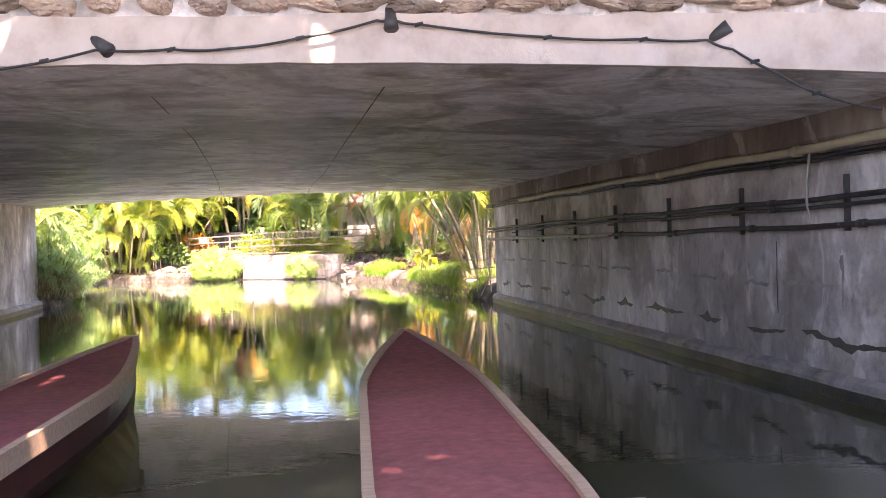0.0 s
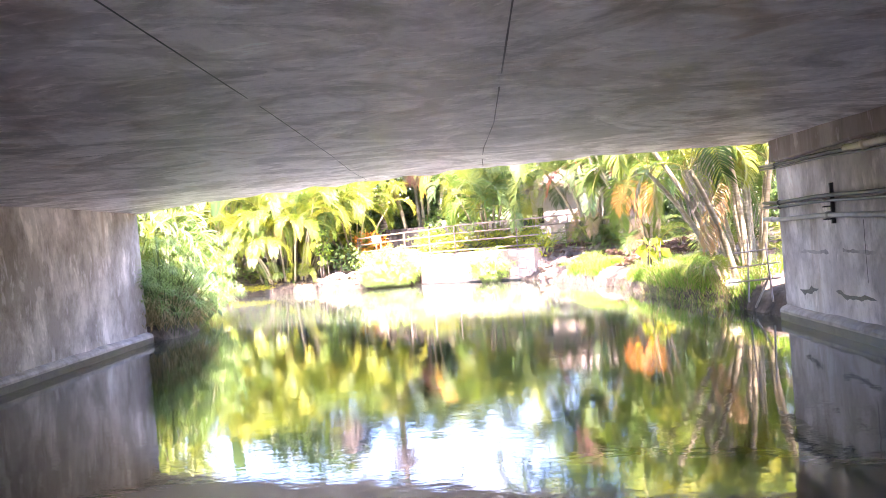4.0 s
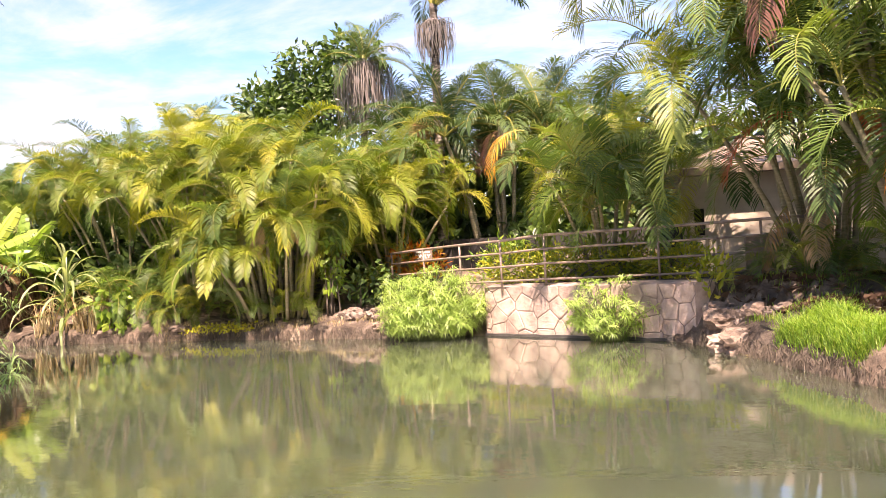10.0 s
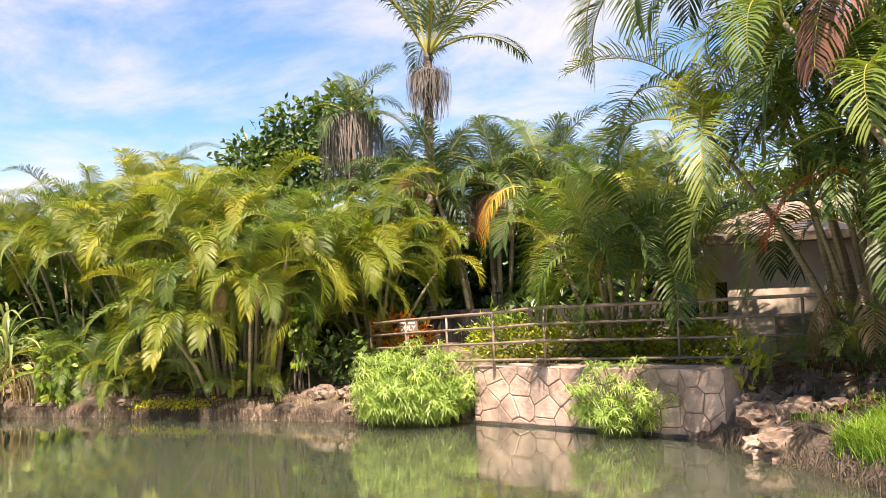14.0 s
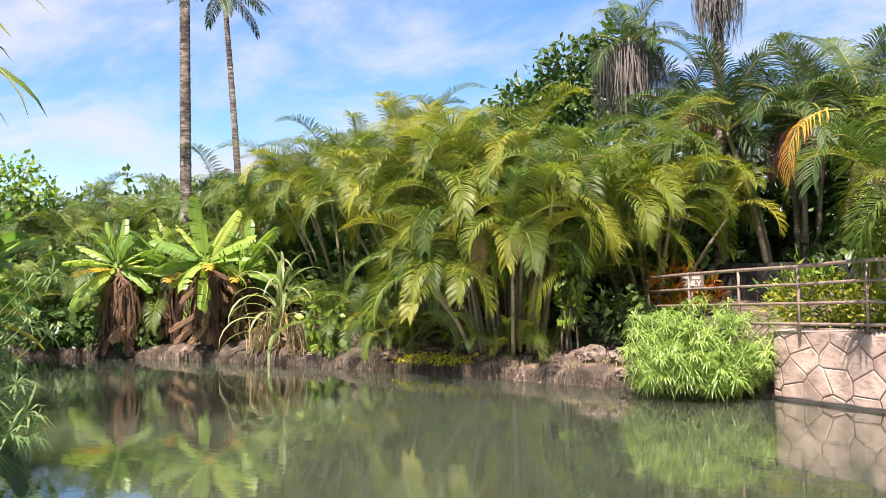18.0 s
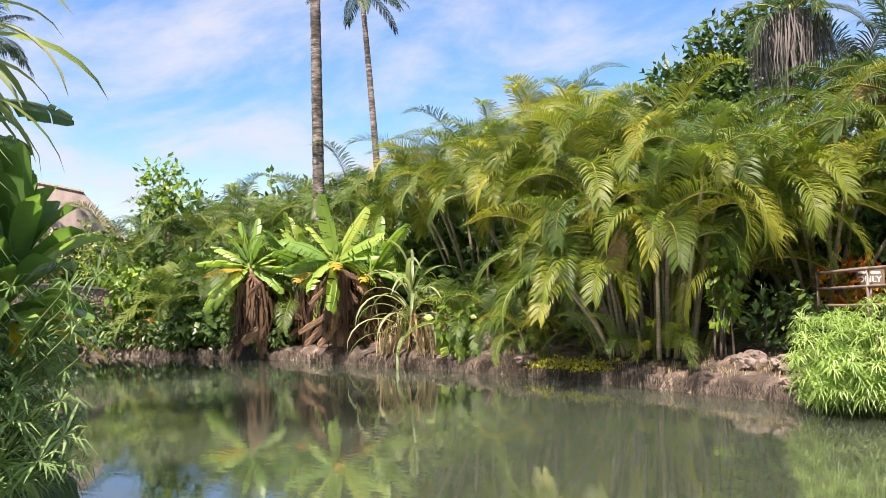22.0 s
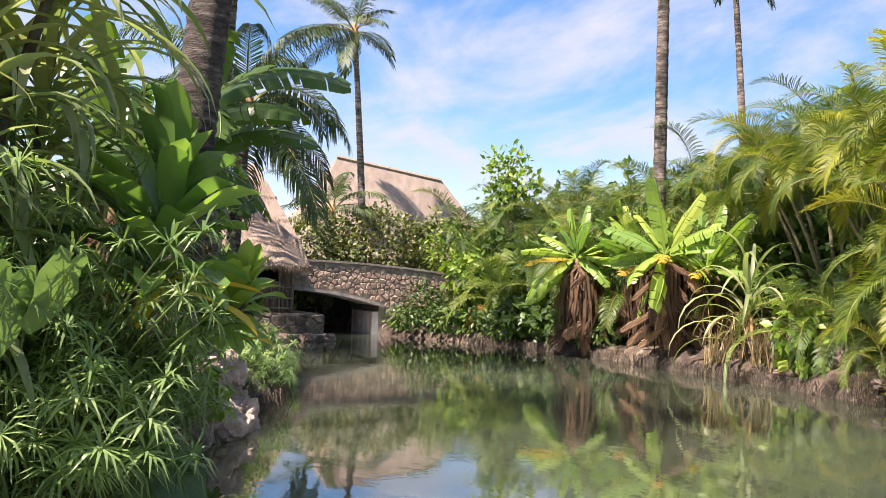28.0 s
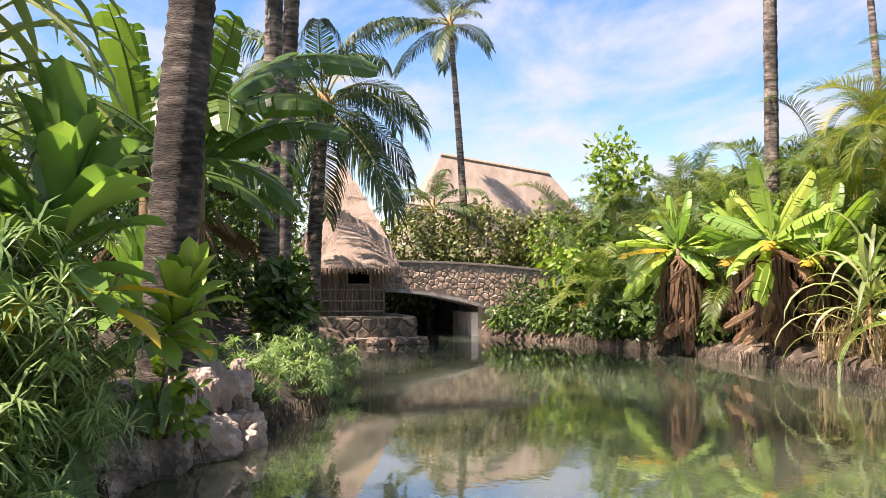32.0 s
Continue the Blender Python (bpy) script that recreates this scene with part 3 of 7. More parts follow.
def build_ground():
    xs, ys = spaced(-2500, -33, 0.25, 7, 2500), spaced(-2500, 8, 0.25, 35, 2500)
    gx, gy = np.meshgrid(xs, ys)
    z = ground_height(gx.ravel(), gy.ravel())
    v = np.stack([gx.ravel(), gy.ravel(), z], 1)
    w = len(xs)
    f = [(j * w + i, j * w + i + 1, (j + 1) * w + i + 1, (j + 1) * w + i) for j in range(len(ys) - 1) for i in range(w - 1)]
    me = mesh_of("ground", v.tolist(), f, ["soil"], smooth=True)
    tagged(new("ground", me), "dark earth canal banks with pale dry patches", "ground", kind="structure")
    g = Geo()
    g.face([(-60, -45, 0), (20, -45, 0), (20, 40, 0), (-60, 40, 0)])
    tagged(new("water", g.mesh("water", "water")), "still murky green canal water with faint ripples", "water", kind="structure")


build_ground()

# ---- the road bridge over the canal ----
ENTRY = -6.75


def wall_x(side, y):
    return (4.1 + (9.5 - y) * 0.0875) if side > 0 else (-8.4 + (13.4 - y) * 0.0875)


def soffit(u, y):
    """Height of the slab's underside: a shallow arch from wall to wall (u from 0 at the east wall to 1 at the west wall)."""
    return 2.82 + 0.02 * u + 0.16 * (1 - (2 * u - 1) ** 2)


def exit_y(u):
    return 9.5 + 3.9 * u + 0.42 * math.exp(-((u - 0.56) / 0.17) ** 2)


def build_road_bridge():
    g = Geo()
    nu, nv = 90, 60
    rows = []
    for j in range(nv + 1):
        row = []
        for i in range(nu + 1):
            u = -0.04 + 1.08 * i / nu
            y0, y1 = ENTRY, exit_y(u)
            if j == nv:
                y1 += 0.13 * noise.noise((u * 14, 3, 0)) + 0.07 * noise.noise((u * 40, 7, 0))
            y = y0 + (y1 - y0) * j / nv
            x = wall_x(1, y) + (wall_x(-1, y) - wall_x(1, y)) * u
            z = soffit(min(max(u, 0), 1), y) + 0.018 * noise.noise((x * 0.9, y * 0.6, 0)) + 0.008 * noise.noise((x * 3, y * 2, 4))
            if j == nv:
                z += -0.02 + 0.06 * noise.noise((u * 25, 1, 5))
            row.append((x, y, z))
        rows.append(row)
    k = len(g.v)
    for r in rows:
        g.v += r
    w = nu + 1
    for j in range(nv):
        for i in range(nu):
            g.f.append((k + j * w + i, k + j * w + i + 1, k + (j + 1) * w + i + 1, k + (j + 1) * w + i))
            g.i.append(0)
    top = 4.35
    for j, m in ((0, 0), (nv, 0)):                      # end faces of the slab
        for i in range(nu):
            a, b = rows[j][i], rows[j][i + 1]
            g.face([a, b, (b[0], b[1], top), (a[0], a[1], top)], m)
    g.face([(*rows[0][0][:2], top), (*rows[0][nu][:2], top), (*rows[nv][nu][:2], top), (*rows[nv][0][:2], top)])
    # board seams of the formwork
    def seam(pts, wd=0.008):
        for a, b in zip(pts, pts[1:]):
            n = 10
            for s in range(n):
                p, q = [Vector(a).lerp(Vector(b), t) for t in (s / n, (s + 1) / n)]
                d = (q - p).normalized()
                side = Vector((-d.y, d.x, 0)) * wd
                def drop(c):
                    u = (c.x - wall_x(1, c.y)) / (wall_x(-1, c.y) - wall_x(1, c.y))
                    return Vector((c.x, c.y, soffit(u, c.y) - 0.034))
                wa, wb = [0.55 + 0.9 * abs(noise.noise((c.x * 2.1, c.y * 2.1, wd * 90))) for c in (p, q)]
                if noise.noise((p.x * 1.3, p.y * 1.3, 40)) < 0.28:
                    g.face([drop(p - side * wa), drop(q - side * wb), drop(q + side * wb), drop(p + side * wa)], 1)
    seam([(-1.05, -5.9, 0), (-1.3, -2.2, 0), (-1.75, 2.0, 0), (-2.25, 6.2, 0), (-2.65, 9.2, 0), (-2.85, 11.3, 0)])
    seam([(0.85, -5.9, 0), (0.5, -1.85, 0), (0.0, 4.2, 0), (-0.33, 7.1, 0), (-0.5, 9.1, 0), (-0.6, 10.6, 0)])
    seam([(-1.3, -2.25, 0), (0.5, -1.85, 0)], 0.014)
    seam([(-2.33, 6.8, 0), (-0.33, 7.1, 0)], 0.012)
    seam([(-1.95, 3.8, 0), (-4.4, 3.4, 0)], 0.011)
    seam([(-0.5, 9.0, 0), (2.6, 8.2, 0)], 0.005)
    seam([(0.5, -1.85, 0), (4.2, -1.2, 0)], 0.005)
    tagged(new("ceiling", g.mesh("ceiling", "slab", "seam")), "stained grey concrete underside of a low road bridge", "ceiling", kind="structure")

    for side, name in ((1, "wall_east"), (-1, "wall_west")):
        g = Geo()
        y1 = 9.5 if side > 0 else 13.4
        n = 40
        for j in range(n):
            ya, yb = ENTRY + (y1 - ENTRY) * j / n, ENTRY + (y1 - ENTRY) * (j + 1) / n
            xa, xb = wall_x(side, ya), wall_x(side, yb)
            m = 4
            for k2 in range(m):
                za, zb = 0.12 + 2.8 * k2 / m, 0.12 + 2.8 * (k2 + 1) / m
                def wob(x, y, z):
                    return (x + side * 0.015 * noise.noise((y * 0.8, z * 1.2, side)), y, z)
                g.face([wob(xa, ya, za), wob(xb, yb, za), wob(xb, yb, zb), wob(xa, ya, zb)])
        xe, out = wall_x(side, y1), wall_x(side, y1) + side * 0.9
        g.face([(xe, y1, -0.6), (out, y1, -0.6), (out, y1, 3.2), (xe, y1, 3.2)])
        xs = wall_x(side, ENTRY)
        g.face([(xs, ENTRY, -0.6), (xs + side * 6, ENTRY, -0.6), (xs + side * 6, ENTRY, 4.3), (xs, ENTRY, 4.3)])
        g.face([(out, y1, -0.6), (xs + side * 6, ENTRY, -0.6), (xs + side * 6, ENTRY, 4.3), (out, y1, 4.3)])
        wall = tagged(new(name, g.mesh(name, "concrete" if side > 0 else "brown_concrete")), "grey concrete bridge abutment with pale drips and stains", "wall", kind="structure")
        g = Geo()
        p = []
        for j in range(n + 1):
            y = ENTRY + (y1 - ENTRY) * j / n
            x = wall_x(side, y)
            w = 0.12 + 0.03 * noise.noise((y * 1.1, side * 3, 0))
            h = 0.2 + 0.025 * noise.noise((y * 1.7, side * 5, 2))
            p.append([(x + side * 0.03, y, h + 0.05), (x - side * (w - 0.03), y, h), (x - side * w, y, h - 0.04), (x - side * w, y, 0.12), (x - side * (w - 0.03), y, -0.5)])
        for j in range(n):
            for q in range(4):
                g.face([p[j][q], p[j + 1][q], p[j + 1][q + 1], p[j][q + 1]], 1 if q == 3 else 0)
        for e in (p[0], p[n]):
            g.face([e[0], e[1], e[2], e[3], e[4], (e[0][0], e[0][1], -0.5)])
        part("footing", g.mesh("footing", "footing", "wet"), wall, label="pale damp concrete footing at the waterline")

    # painted face over the entrance
    g = Geo()
    n = 60
    lo, hi = [], []
    for i in range(n + 1):
        u = -0.3 + 1.6 * i / n
        x = wall_x(1, ENTRY) + (wall_x(-1, ENTRY) - wall_x(1, ENTRY)) * u
        lo.append((x, soffit(min(max(u, 0), 1), ENTRY) - 0.012 + 0.012 * noise.noise((x * 3, 0, 0))))
        hi.append((x, 3.31 + 0.03 * noise.noise((x * 0.7, 5, 0)) + 0.03 * noise.noise((x * 4, 9, 0))))
    yf = ENTRY - 0.05
    for i in range(n):
        a, b, c, d = lo[i], lo[i + 1], hi[i + 1], hi[i]
        g.face([(a[0], yf, a[1]), (b[0], yf, b[1]), (c[0], yf, c[1]), (d[0], yf, d[1])])
        g.face([(a[0], yf, a[1]), (b[0], yf, b[1]), (b[0], ENTRY + 0.02, b[1]), (a[0], ENTRY + 0.02, a[1])])
        g.face([(d[0], yf, d[1]), (c[0], yf, c[1]), (c[0], ENTRY + 0.02, c[1]), (d[0], ENTRY + 0.02, d[1])])
    face = tagged(new("trim", g.mesh("trim", "paint")), "cream painted bridge edge beam, flaking", "beam", kind="structure")
    return face


bridge_face = build_road_bridge()


def build_unseen_canal_walls():
    """Unseen plain walls added behind the start to hold light off the entrance."""
    for name, (xa, ya), (xb, yb) in (("wall_southeast", (5.75, ENTRY - 0.1), (6.4, -21.0)), ("wall_southwest", (-6.75, ENTRY - 0.1), (-6.2, -21.0)), ("wall_south", (-6.2, -21.2), (6.4, -21.2))):
        g = Geo()
        L = math.hypot(xb - xa, yb - ya)
        ox, oy = (yb - ya) / L * 0.3, -(xb - xa) / L * 0.3
        if name == "wall_southeast" or name == "wall_south":
            ox, oy = -ox, -oy
        a, b, c, d = (xa, ya), (xb, yb), (xb + ox, yb + oy), (xa + ox, ya + oy)
        for p, q in ((a, b), (b, c), (c, d), (d, a)):
            g.face([(*p, -0.6), (*q, -0.6), (*q, 3.2), (*p, 3.2)])
        g.face([(*a, 3.2), (*b, 3.2), (*c, 3.2), (*d, 3.2)])
        tagged(new(name, g.mesh(name, "concrete")), "unseen plain wall added to dim the canal behind the start", "wall", kind="structure")


build_unseen_canal_walls()


def build_conduits():
    """Pipes along the east abutment on brackets, and the pipe high under the slab."""
    def run(name, z0, z1, off, r, mat, label, y0=ENTRY + 0.2, y1=9.9):
        pts = []
        for j in range(24):
            y = y0 + (y1 - y0) * j / 23
            pts.append((wall_x(1, y) - off, y, z0 + (z1 - z0) * j / 23 + 0.012 * math.sin(y * 1.9)))
        root = thing(name, 0, 0, 0, label, "pipe", "pipes along the abutment")
        g = Geo()
        g.tube(pts, [r] * 24, 8)
        part("run", g.mesh(name, mat, smooth=True), root)
        for j in range(4, 24, 6):
            g = Geo()
            a, b = Vector(pts[j]), Vector(pts[min(j + 1, 23)])
            d = (b - a).normalized() * 0.06
            g.tube([a - d, a + d], [r * 1.35] * 2, 8)
            part("coupling", g.mesh("coupling", mat, smooth=True), root)
    run("conduit_pipe", 2.00, 1.86, 0.10, 0.028, "pipe_dark", "black conduit pipe clipped along the concrete wall")
    run("conduit_pipe", 1.92, 1.79, 0.10, 0.022, "pipe_dark", "black conduit pipe clipped along the concrete wall")
    run("water_pipe", 1.65, 1.60, 0.09, 0.036, "pipe_pale", "grey plastic water pipe along the concrete wall", 1.2, 9.95)
    run("water_pipe", 1.73, 1.65, 0.09, 0.03, "pipe_dark", "dark water pipe along the concrete wall", ENTRY + 0.2, 1.1)
    run("drain_pipe", 2.50, 2.46, 0.17, 0.045, "pipe_cream", "cream plastic pipe high under the bridge slab", ENTRY + 0.2, 6.4)
    run("cable_run", 2.41, 2.46, 0.09, 0.022, "pipe_dark", "black cable run under the bridge slab", ENTRY + 0.2, 10.0)
    run("cable_run", 2.37, 2.41, 0.09, 0.018, "pipe_dark", "black cable run under the bridge slab", ENTRY + 0.2, 10.0)
    for y in (7.3, 5.27, 3.22, 1.18, -0.86, -2.88, -4.9, -6.6):
        br = thing("pipe_bracket", wall_x(1, y), y, 1.46 - 0.012 * (y - 7), "dark steel bracket holding pipes to the wall", "bracket", "pipe brackets")
        g = Geo()
        g.box((-0.05, -0.02, 0.05), (0.02, 0.02, 0.60))
        part("strut", g.mesh("strut", "pipe_dark"), br)
        for z in (0.16, 0.33, 0.42):
            g = Geo()
            g.box((-0.15, -0.025, z - 0.055), (-0.04, 0.025, z - 0.035))
            part("arm", g.mesh("arm", "pipe_dark"), br)
    g = Geo()
    p = []
    for y in np.linspace(ENTRY + 0.05, 9.3, 40):
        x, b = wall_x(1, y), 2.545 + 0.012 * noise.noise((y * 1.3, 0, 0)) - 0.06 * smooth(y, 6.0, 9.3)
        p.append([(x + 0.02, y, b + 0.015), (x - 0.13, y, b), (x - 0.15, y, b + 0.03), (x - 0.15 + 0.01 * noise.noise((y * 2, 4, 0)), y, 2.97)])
    for a, b in zip(p, p[1:]):
        for q in range(3):
            g.face([a[q], b[q], b[q + 1], a[q + 1]])
    g.face([*p[-1], (p[-1][0][0], p[-1][0][1], 2.97)])
    part("haunch", g.mesh("haunch", "haunch"), bpy.data.objects["wall_east"], label="dark brown concrete haunch under the slab")
    hose = Geo()
    y = -4.6
    hose.tube([(wall_x(1, y) - 0.1, y, 2.62), (wall_x(1, y) - 0.16, y + 0.1, 2.45), (wall_x(1, y) - 0.17, y + 0.16, 2.15), (wall_x(1, y) - 0.16, y + 0.18, 1.9), (wall_x(1, y) - 0.13, y + 0.12, 1.76)],
              [0.012, 0.014, 0.016, 0.012, 0.006], 6)
    tagged(new("hose", hose.mesh("hose", "pipe_pale", smooth=True)), "frayed grey hose hanging over the pipes", "hose")


build_conduits()


def build_entry_cable():
    """The string of small lamps along the painted beam, on two spot lamps."""
    y = ENTRY - 0.09
    pts = [(-2.6, 2.72), (-1.58, 2.9), (-1.02, 3.02), (-0.55, 3.02), (-0.2, 3.02), (0.26, 3.09), (0.76, 3.21), (0.85, 3.22), (1.03, 3.18), (1.88, 3.08), (2.53, 3.06), (2.97, 3.05), (3.15, 2.98), (3.46, 2.8), (3.73, 2.65), (4.2, 2.52)]
    pts = [(1.09 * x - 0.05, z + 0.05) for x, z in pts]
    root = thing("cable", 0, 0, 0, "black lamp cable strung along the cream bridge beam", "cable")
    g = Geo()
    fine = []
    for (xa, za), (xb, zb) in zip(pts, pts[1:]):
        for s in range(5):
            t = s / 5
            fine.append((xa + (xb - xa) * t, y, za + (zb - za) * t - 0.012 * math.sin(math.pi * t)))
    fine.append((pts[-1][0], y, pts[-1][1]))
    g.tube(fine, [0.010] * len(fine), 6)
    part("wire", g.mesh("wire", "pipe_dark", smooth=True), root)
    for x, z in ((-1.33, 2.95), (-0.55, 3.02), (0.26, 3.09), (1.03, 3.18), (1.88, 3.08), (2.53, 3.06), (3.3, 2.89), (3.73, 2.65)):
        x, z = 1.09 * x - 0.05, z + 0.05
        g = Geo()
        g.tube([(x - 0.03, y - 0.01, z - 0.01), (x + 0.03, y - 0.01, z + 0.005)], [0.017, 0.014], 6)
        part("socket", g.mesh("socket", "pipe_dark"), root)
    for x, z, rot in ((-1.0, 3.07, 40), (3.06, 3.10, -35), (0.85, 3.24, 90)):
        lamp = thing("spot_lamp", 1.09 * x - 0.05, ENTRY - 0.05, z + 0.05, "small dark spot lamp fixed to the bridge beam", "lamp", "spot lamps on the beam")
        g = Geo()
        d = Vector((math.cos(radians(rot)), -0.5, -math.sin(radians(rot)))).normalized()
        g.tube([-d * 0.08, d * 0.02, d * 0.10], [0.035, 0.045, 0.055], 10)
        part("head", g.mesh("head", "pipe_dark", smooth=True), lamp)
        g = Geo()
        g.box((-0.02, -0.03, -0.02), (0.02, 0.01, 0.02))
        part("mount", g.mesh("mount", "pipe_dark"), lamp)


build_entry_cable()


def build_wall_stains():
    """Dark peeled strips and pale drips on the long wall, 5 mm proud of it."""
    rg = random.Random(77)
    wall = bpy.data.objects["wall_east"]
    y = ENTRY + 1.0
    while y < 8.6:
        ln = rg.uniform(0.5, 2.0)
        g = Geo()
        n = max(5, int(ln / 0.09))
        lo, hi = [], []
        for i in range(n + 1):
            yy = y + ln * i / n
            edge = max(0.0, math.sin(math.pi * i / n)) ** 0.5
            c = 0.56 + 0.10 * noise.noise((yy * 1.1, 0, 2))
            x = wall_x(1, yy) - 0.014
            lo.append((x, yy, c - edge * (0.02 + 0.16 * abs(noise.noise((yy * 4, 1, 0))))))
            hi.append((x, yy, c + edge * (0.015 + 0.17 * max(0.0, noise.noise((yy * 5, 5, 0))))))
        for i in range(n):
            g.face([lo[i], lo[i + 1], hi[i + 1], hi[i]])
        part("peeled_patch", g.mesh("peeled_patch", "wet"), wall, label="dark peeled strip of render")
        y += ln + rg.uniform(0.1, 0.7)
    for k in range(11):
        ya, ln, zc = -4.5 + k * 1.2 + rg.uniform(-0.2, 0.2), rg.uniform(0.4, 1.1), rg.uniform(1.06, 1.14)
        g = Geo()
        n = 12
        for i in range(n):
            ra, rb = [(ya + ln * (i + e) / n, 0.012 + 0.05 * abs(noise.noise((k + (i + e) * 0.45, 3, 1))), 0.03 * noise.noise((k * 3 + (i + e) * 0.3, 8, 2))) for e in (0, 1)]
            g.face([(wall_x(1, ra[0]) - 0.013, ra[0], zc + ra[2] - ra[1]), (wall_x(1, rb[0]) - 0.013, rb[0], zc + rb[2] - rb[1]), (wall_x(1, rb[0]) - 0.013, rb[0], zc + rb[2] + rb[1]), (wall_x(1, ra[0]) - 0.013, ra[0], zc + ra[2] + ra[1])])
        part("chalk_mark", g.mesh("chalk_mark", "footing"), wall, label="pale chalky water mark")
    for yy in (-3.6, 1.9, 6.4):
        g = Geo()
        x = wall_x(1, yy) - 0.0145
        for i in range(8):
            za, zb = 0.75 + 0.1 * i, 0.85 + 0.1 * i
            oa, ob_ = 0.015 * noise.noise((za * 5, yy, 0)), 0.015 * noise.noise((zb * 5, yy, 0))
            g.face([(x, yy + oa - 0.012, za), (x, yy + oa + 0.012, za), (x, yy + ob_ + 0.012, zb), (x, yy + ob_ - 0.012, zb)])
        part("joint_line", g.mesh("joint_line", "seam"), wall)
    for k in range(5):
        yy, z1, wd = -4.5 + k * 2.4 + rg.uniform(-0.5, 0.5), rg.uniform(1.2, 1.65), rg.uniform(0.02, 0.05)
        g = Geo()
        n = 9
        pts = []
        for i in range(n + 1):
            s = i / n
            pts.append((yy + 0.03 * noise.noise((s * 4, k, 0)), z1 - s * rg.uniform(0.5, 0.55), wd * (1 - 0.7 * s) * (0.6 + 0.8 * abs(noise.noise((s * 6, k, 9))))))
        for a, b in zip(pts, pts[1:]):
            x = wall_x(1, yy) - 0.013
            g.face([(x, a[0] - a[2], a[1]), (x, a[0] + a[2], a[1]), (x, b[0] + b[2], b[1]), (x, b[0] - b[2], b[1])])
        part("lime_streak", g.mesh("lime_streak", "footing"), wall, label="pale lime streak below the pipes")


build_wall_stains()

# ---- plants ----
def frond_mesh(name, length, pitch, bend, n=34, leaf_len=0.55, width=0.032, vee=0.5, hang=0.35, mat="areca", seed=0, power=1.3, rib=0.016, bare=0.12, angle=70):
    """A feather frond: a rib that starts at the pitch and bends over, with two rows of narrow leaflets. It grows along +x."""
    rg = random.Random(seed)
    g = Geo()
    segs = 14
    pts, p, a = [Vector((0, 0, 0))], Vector((0, 0, 0)), radians(pitch)
    for i in range(segs):
        s = (i + 0.5) / segs
        a = radians(pitch - bend * s ** power)
        sway = 0.05 * math.sin(s * 3 + seed)
        p = p + Vector((math.cos(a), sway * 0.3, math.sin(a))) * (length / segs)
        pts.append(p.copy())
    g.tube(pts, [rib * (1 - 0.85 * i / segs) + 0.002 for i in range(segs + 1)], 4, 1, False)
    for k in range(n):
        s = bare + (1 - bare) * (k + 0.5) / n
        q = s * segs
        i = min(int(q), segs - 1)
        base = pts[i].lerp(pts[i + 1], q - i)
        t = (pts[i + 1] - pts[i]).normalized()
        up = Vector((-t.z, 0, t.x))
        size = leaf_len * (0.45 + 0.75 * math.sin(math.pi * min(0.97, 0.16 + 0.8 * s)) ** 0.8) * rg.uniform(0.88, 1.1)
        for sd in (1, -1):
            th = radians(angle - 30 * s ** 2 + rg.uniform(-6, 6))
            d = (math.cos(th) * t + math.sin(th) * (math.cos(vee) * Vector((0, sd, 0)) + math.sin(vee) * up)).normalized()
            d2 = (d + Vector((0, 0, -hang * rg.uniform(0.7, 1.4)))).normalized()
            d3 = (d2 + Vector((0, 0, -hang * 1.5 * rg.uniform(0.6, 1.5)))).normalized()
            wv = d.cross(up if abs(d.dot(up)) < 0.95 else t).normalized() * width * rg.uniform(0.85, 1.15)
            m1 = base + d * size * 0.42
            m2 = m1 + d2 * size * 0.36
            tip = m2 + d3 * size * 0.26
            b0 = len(g.v)
            g.v += [base - wv * 0.25, base + wv * 0.25, m1 + wv * 0.5, m1 - wv * 0.5, m2 + wv * 0.38, m2 - wv * 0.38, tip]
            g.f += [(b0, b0 + 1, b0 + 2, b0 + 3), (b0 + 3, b0 + 2, b0 + 4, b0 + 5), (b0 + 5, b0 + 4, b0 + 6)]
            g.i += [0, 0, 0]
    return g.mesh(name, mat, "rachis")


def frond_set(tag, mat, length, leaf_len, width, n=34, hang=0.35):
    out = []
    for i, (pitch, bend) in enumerate(((86, 112), (80, 150), (72, 168), (62, 170), (46, 152), (20, 112))):
        out.append(frond_mesh(f"{tag}_frond", length * (1 - 0.03 * i), pitch, bend, n, leaf_len, width, 0.72 - 0.07 * i, hang, mat, 11 * i + len(tag)))
    return out


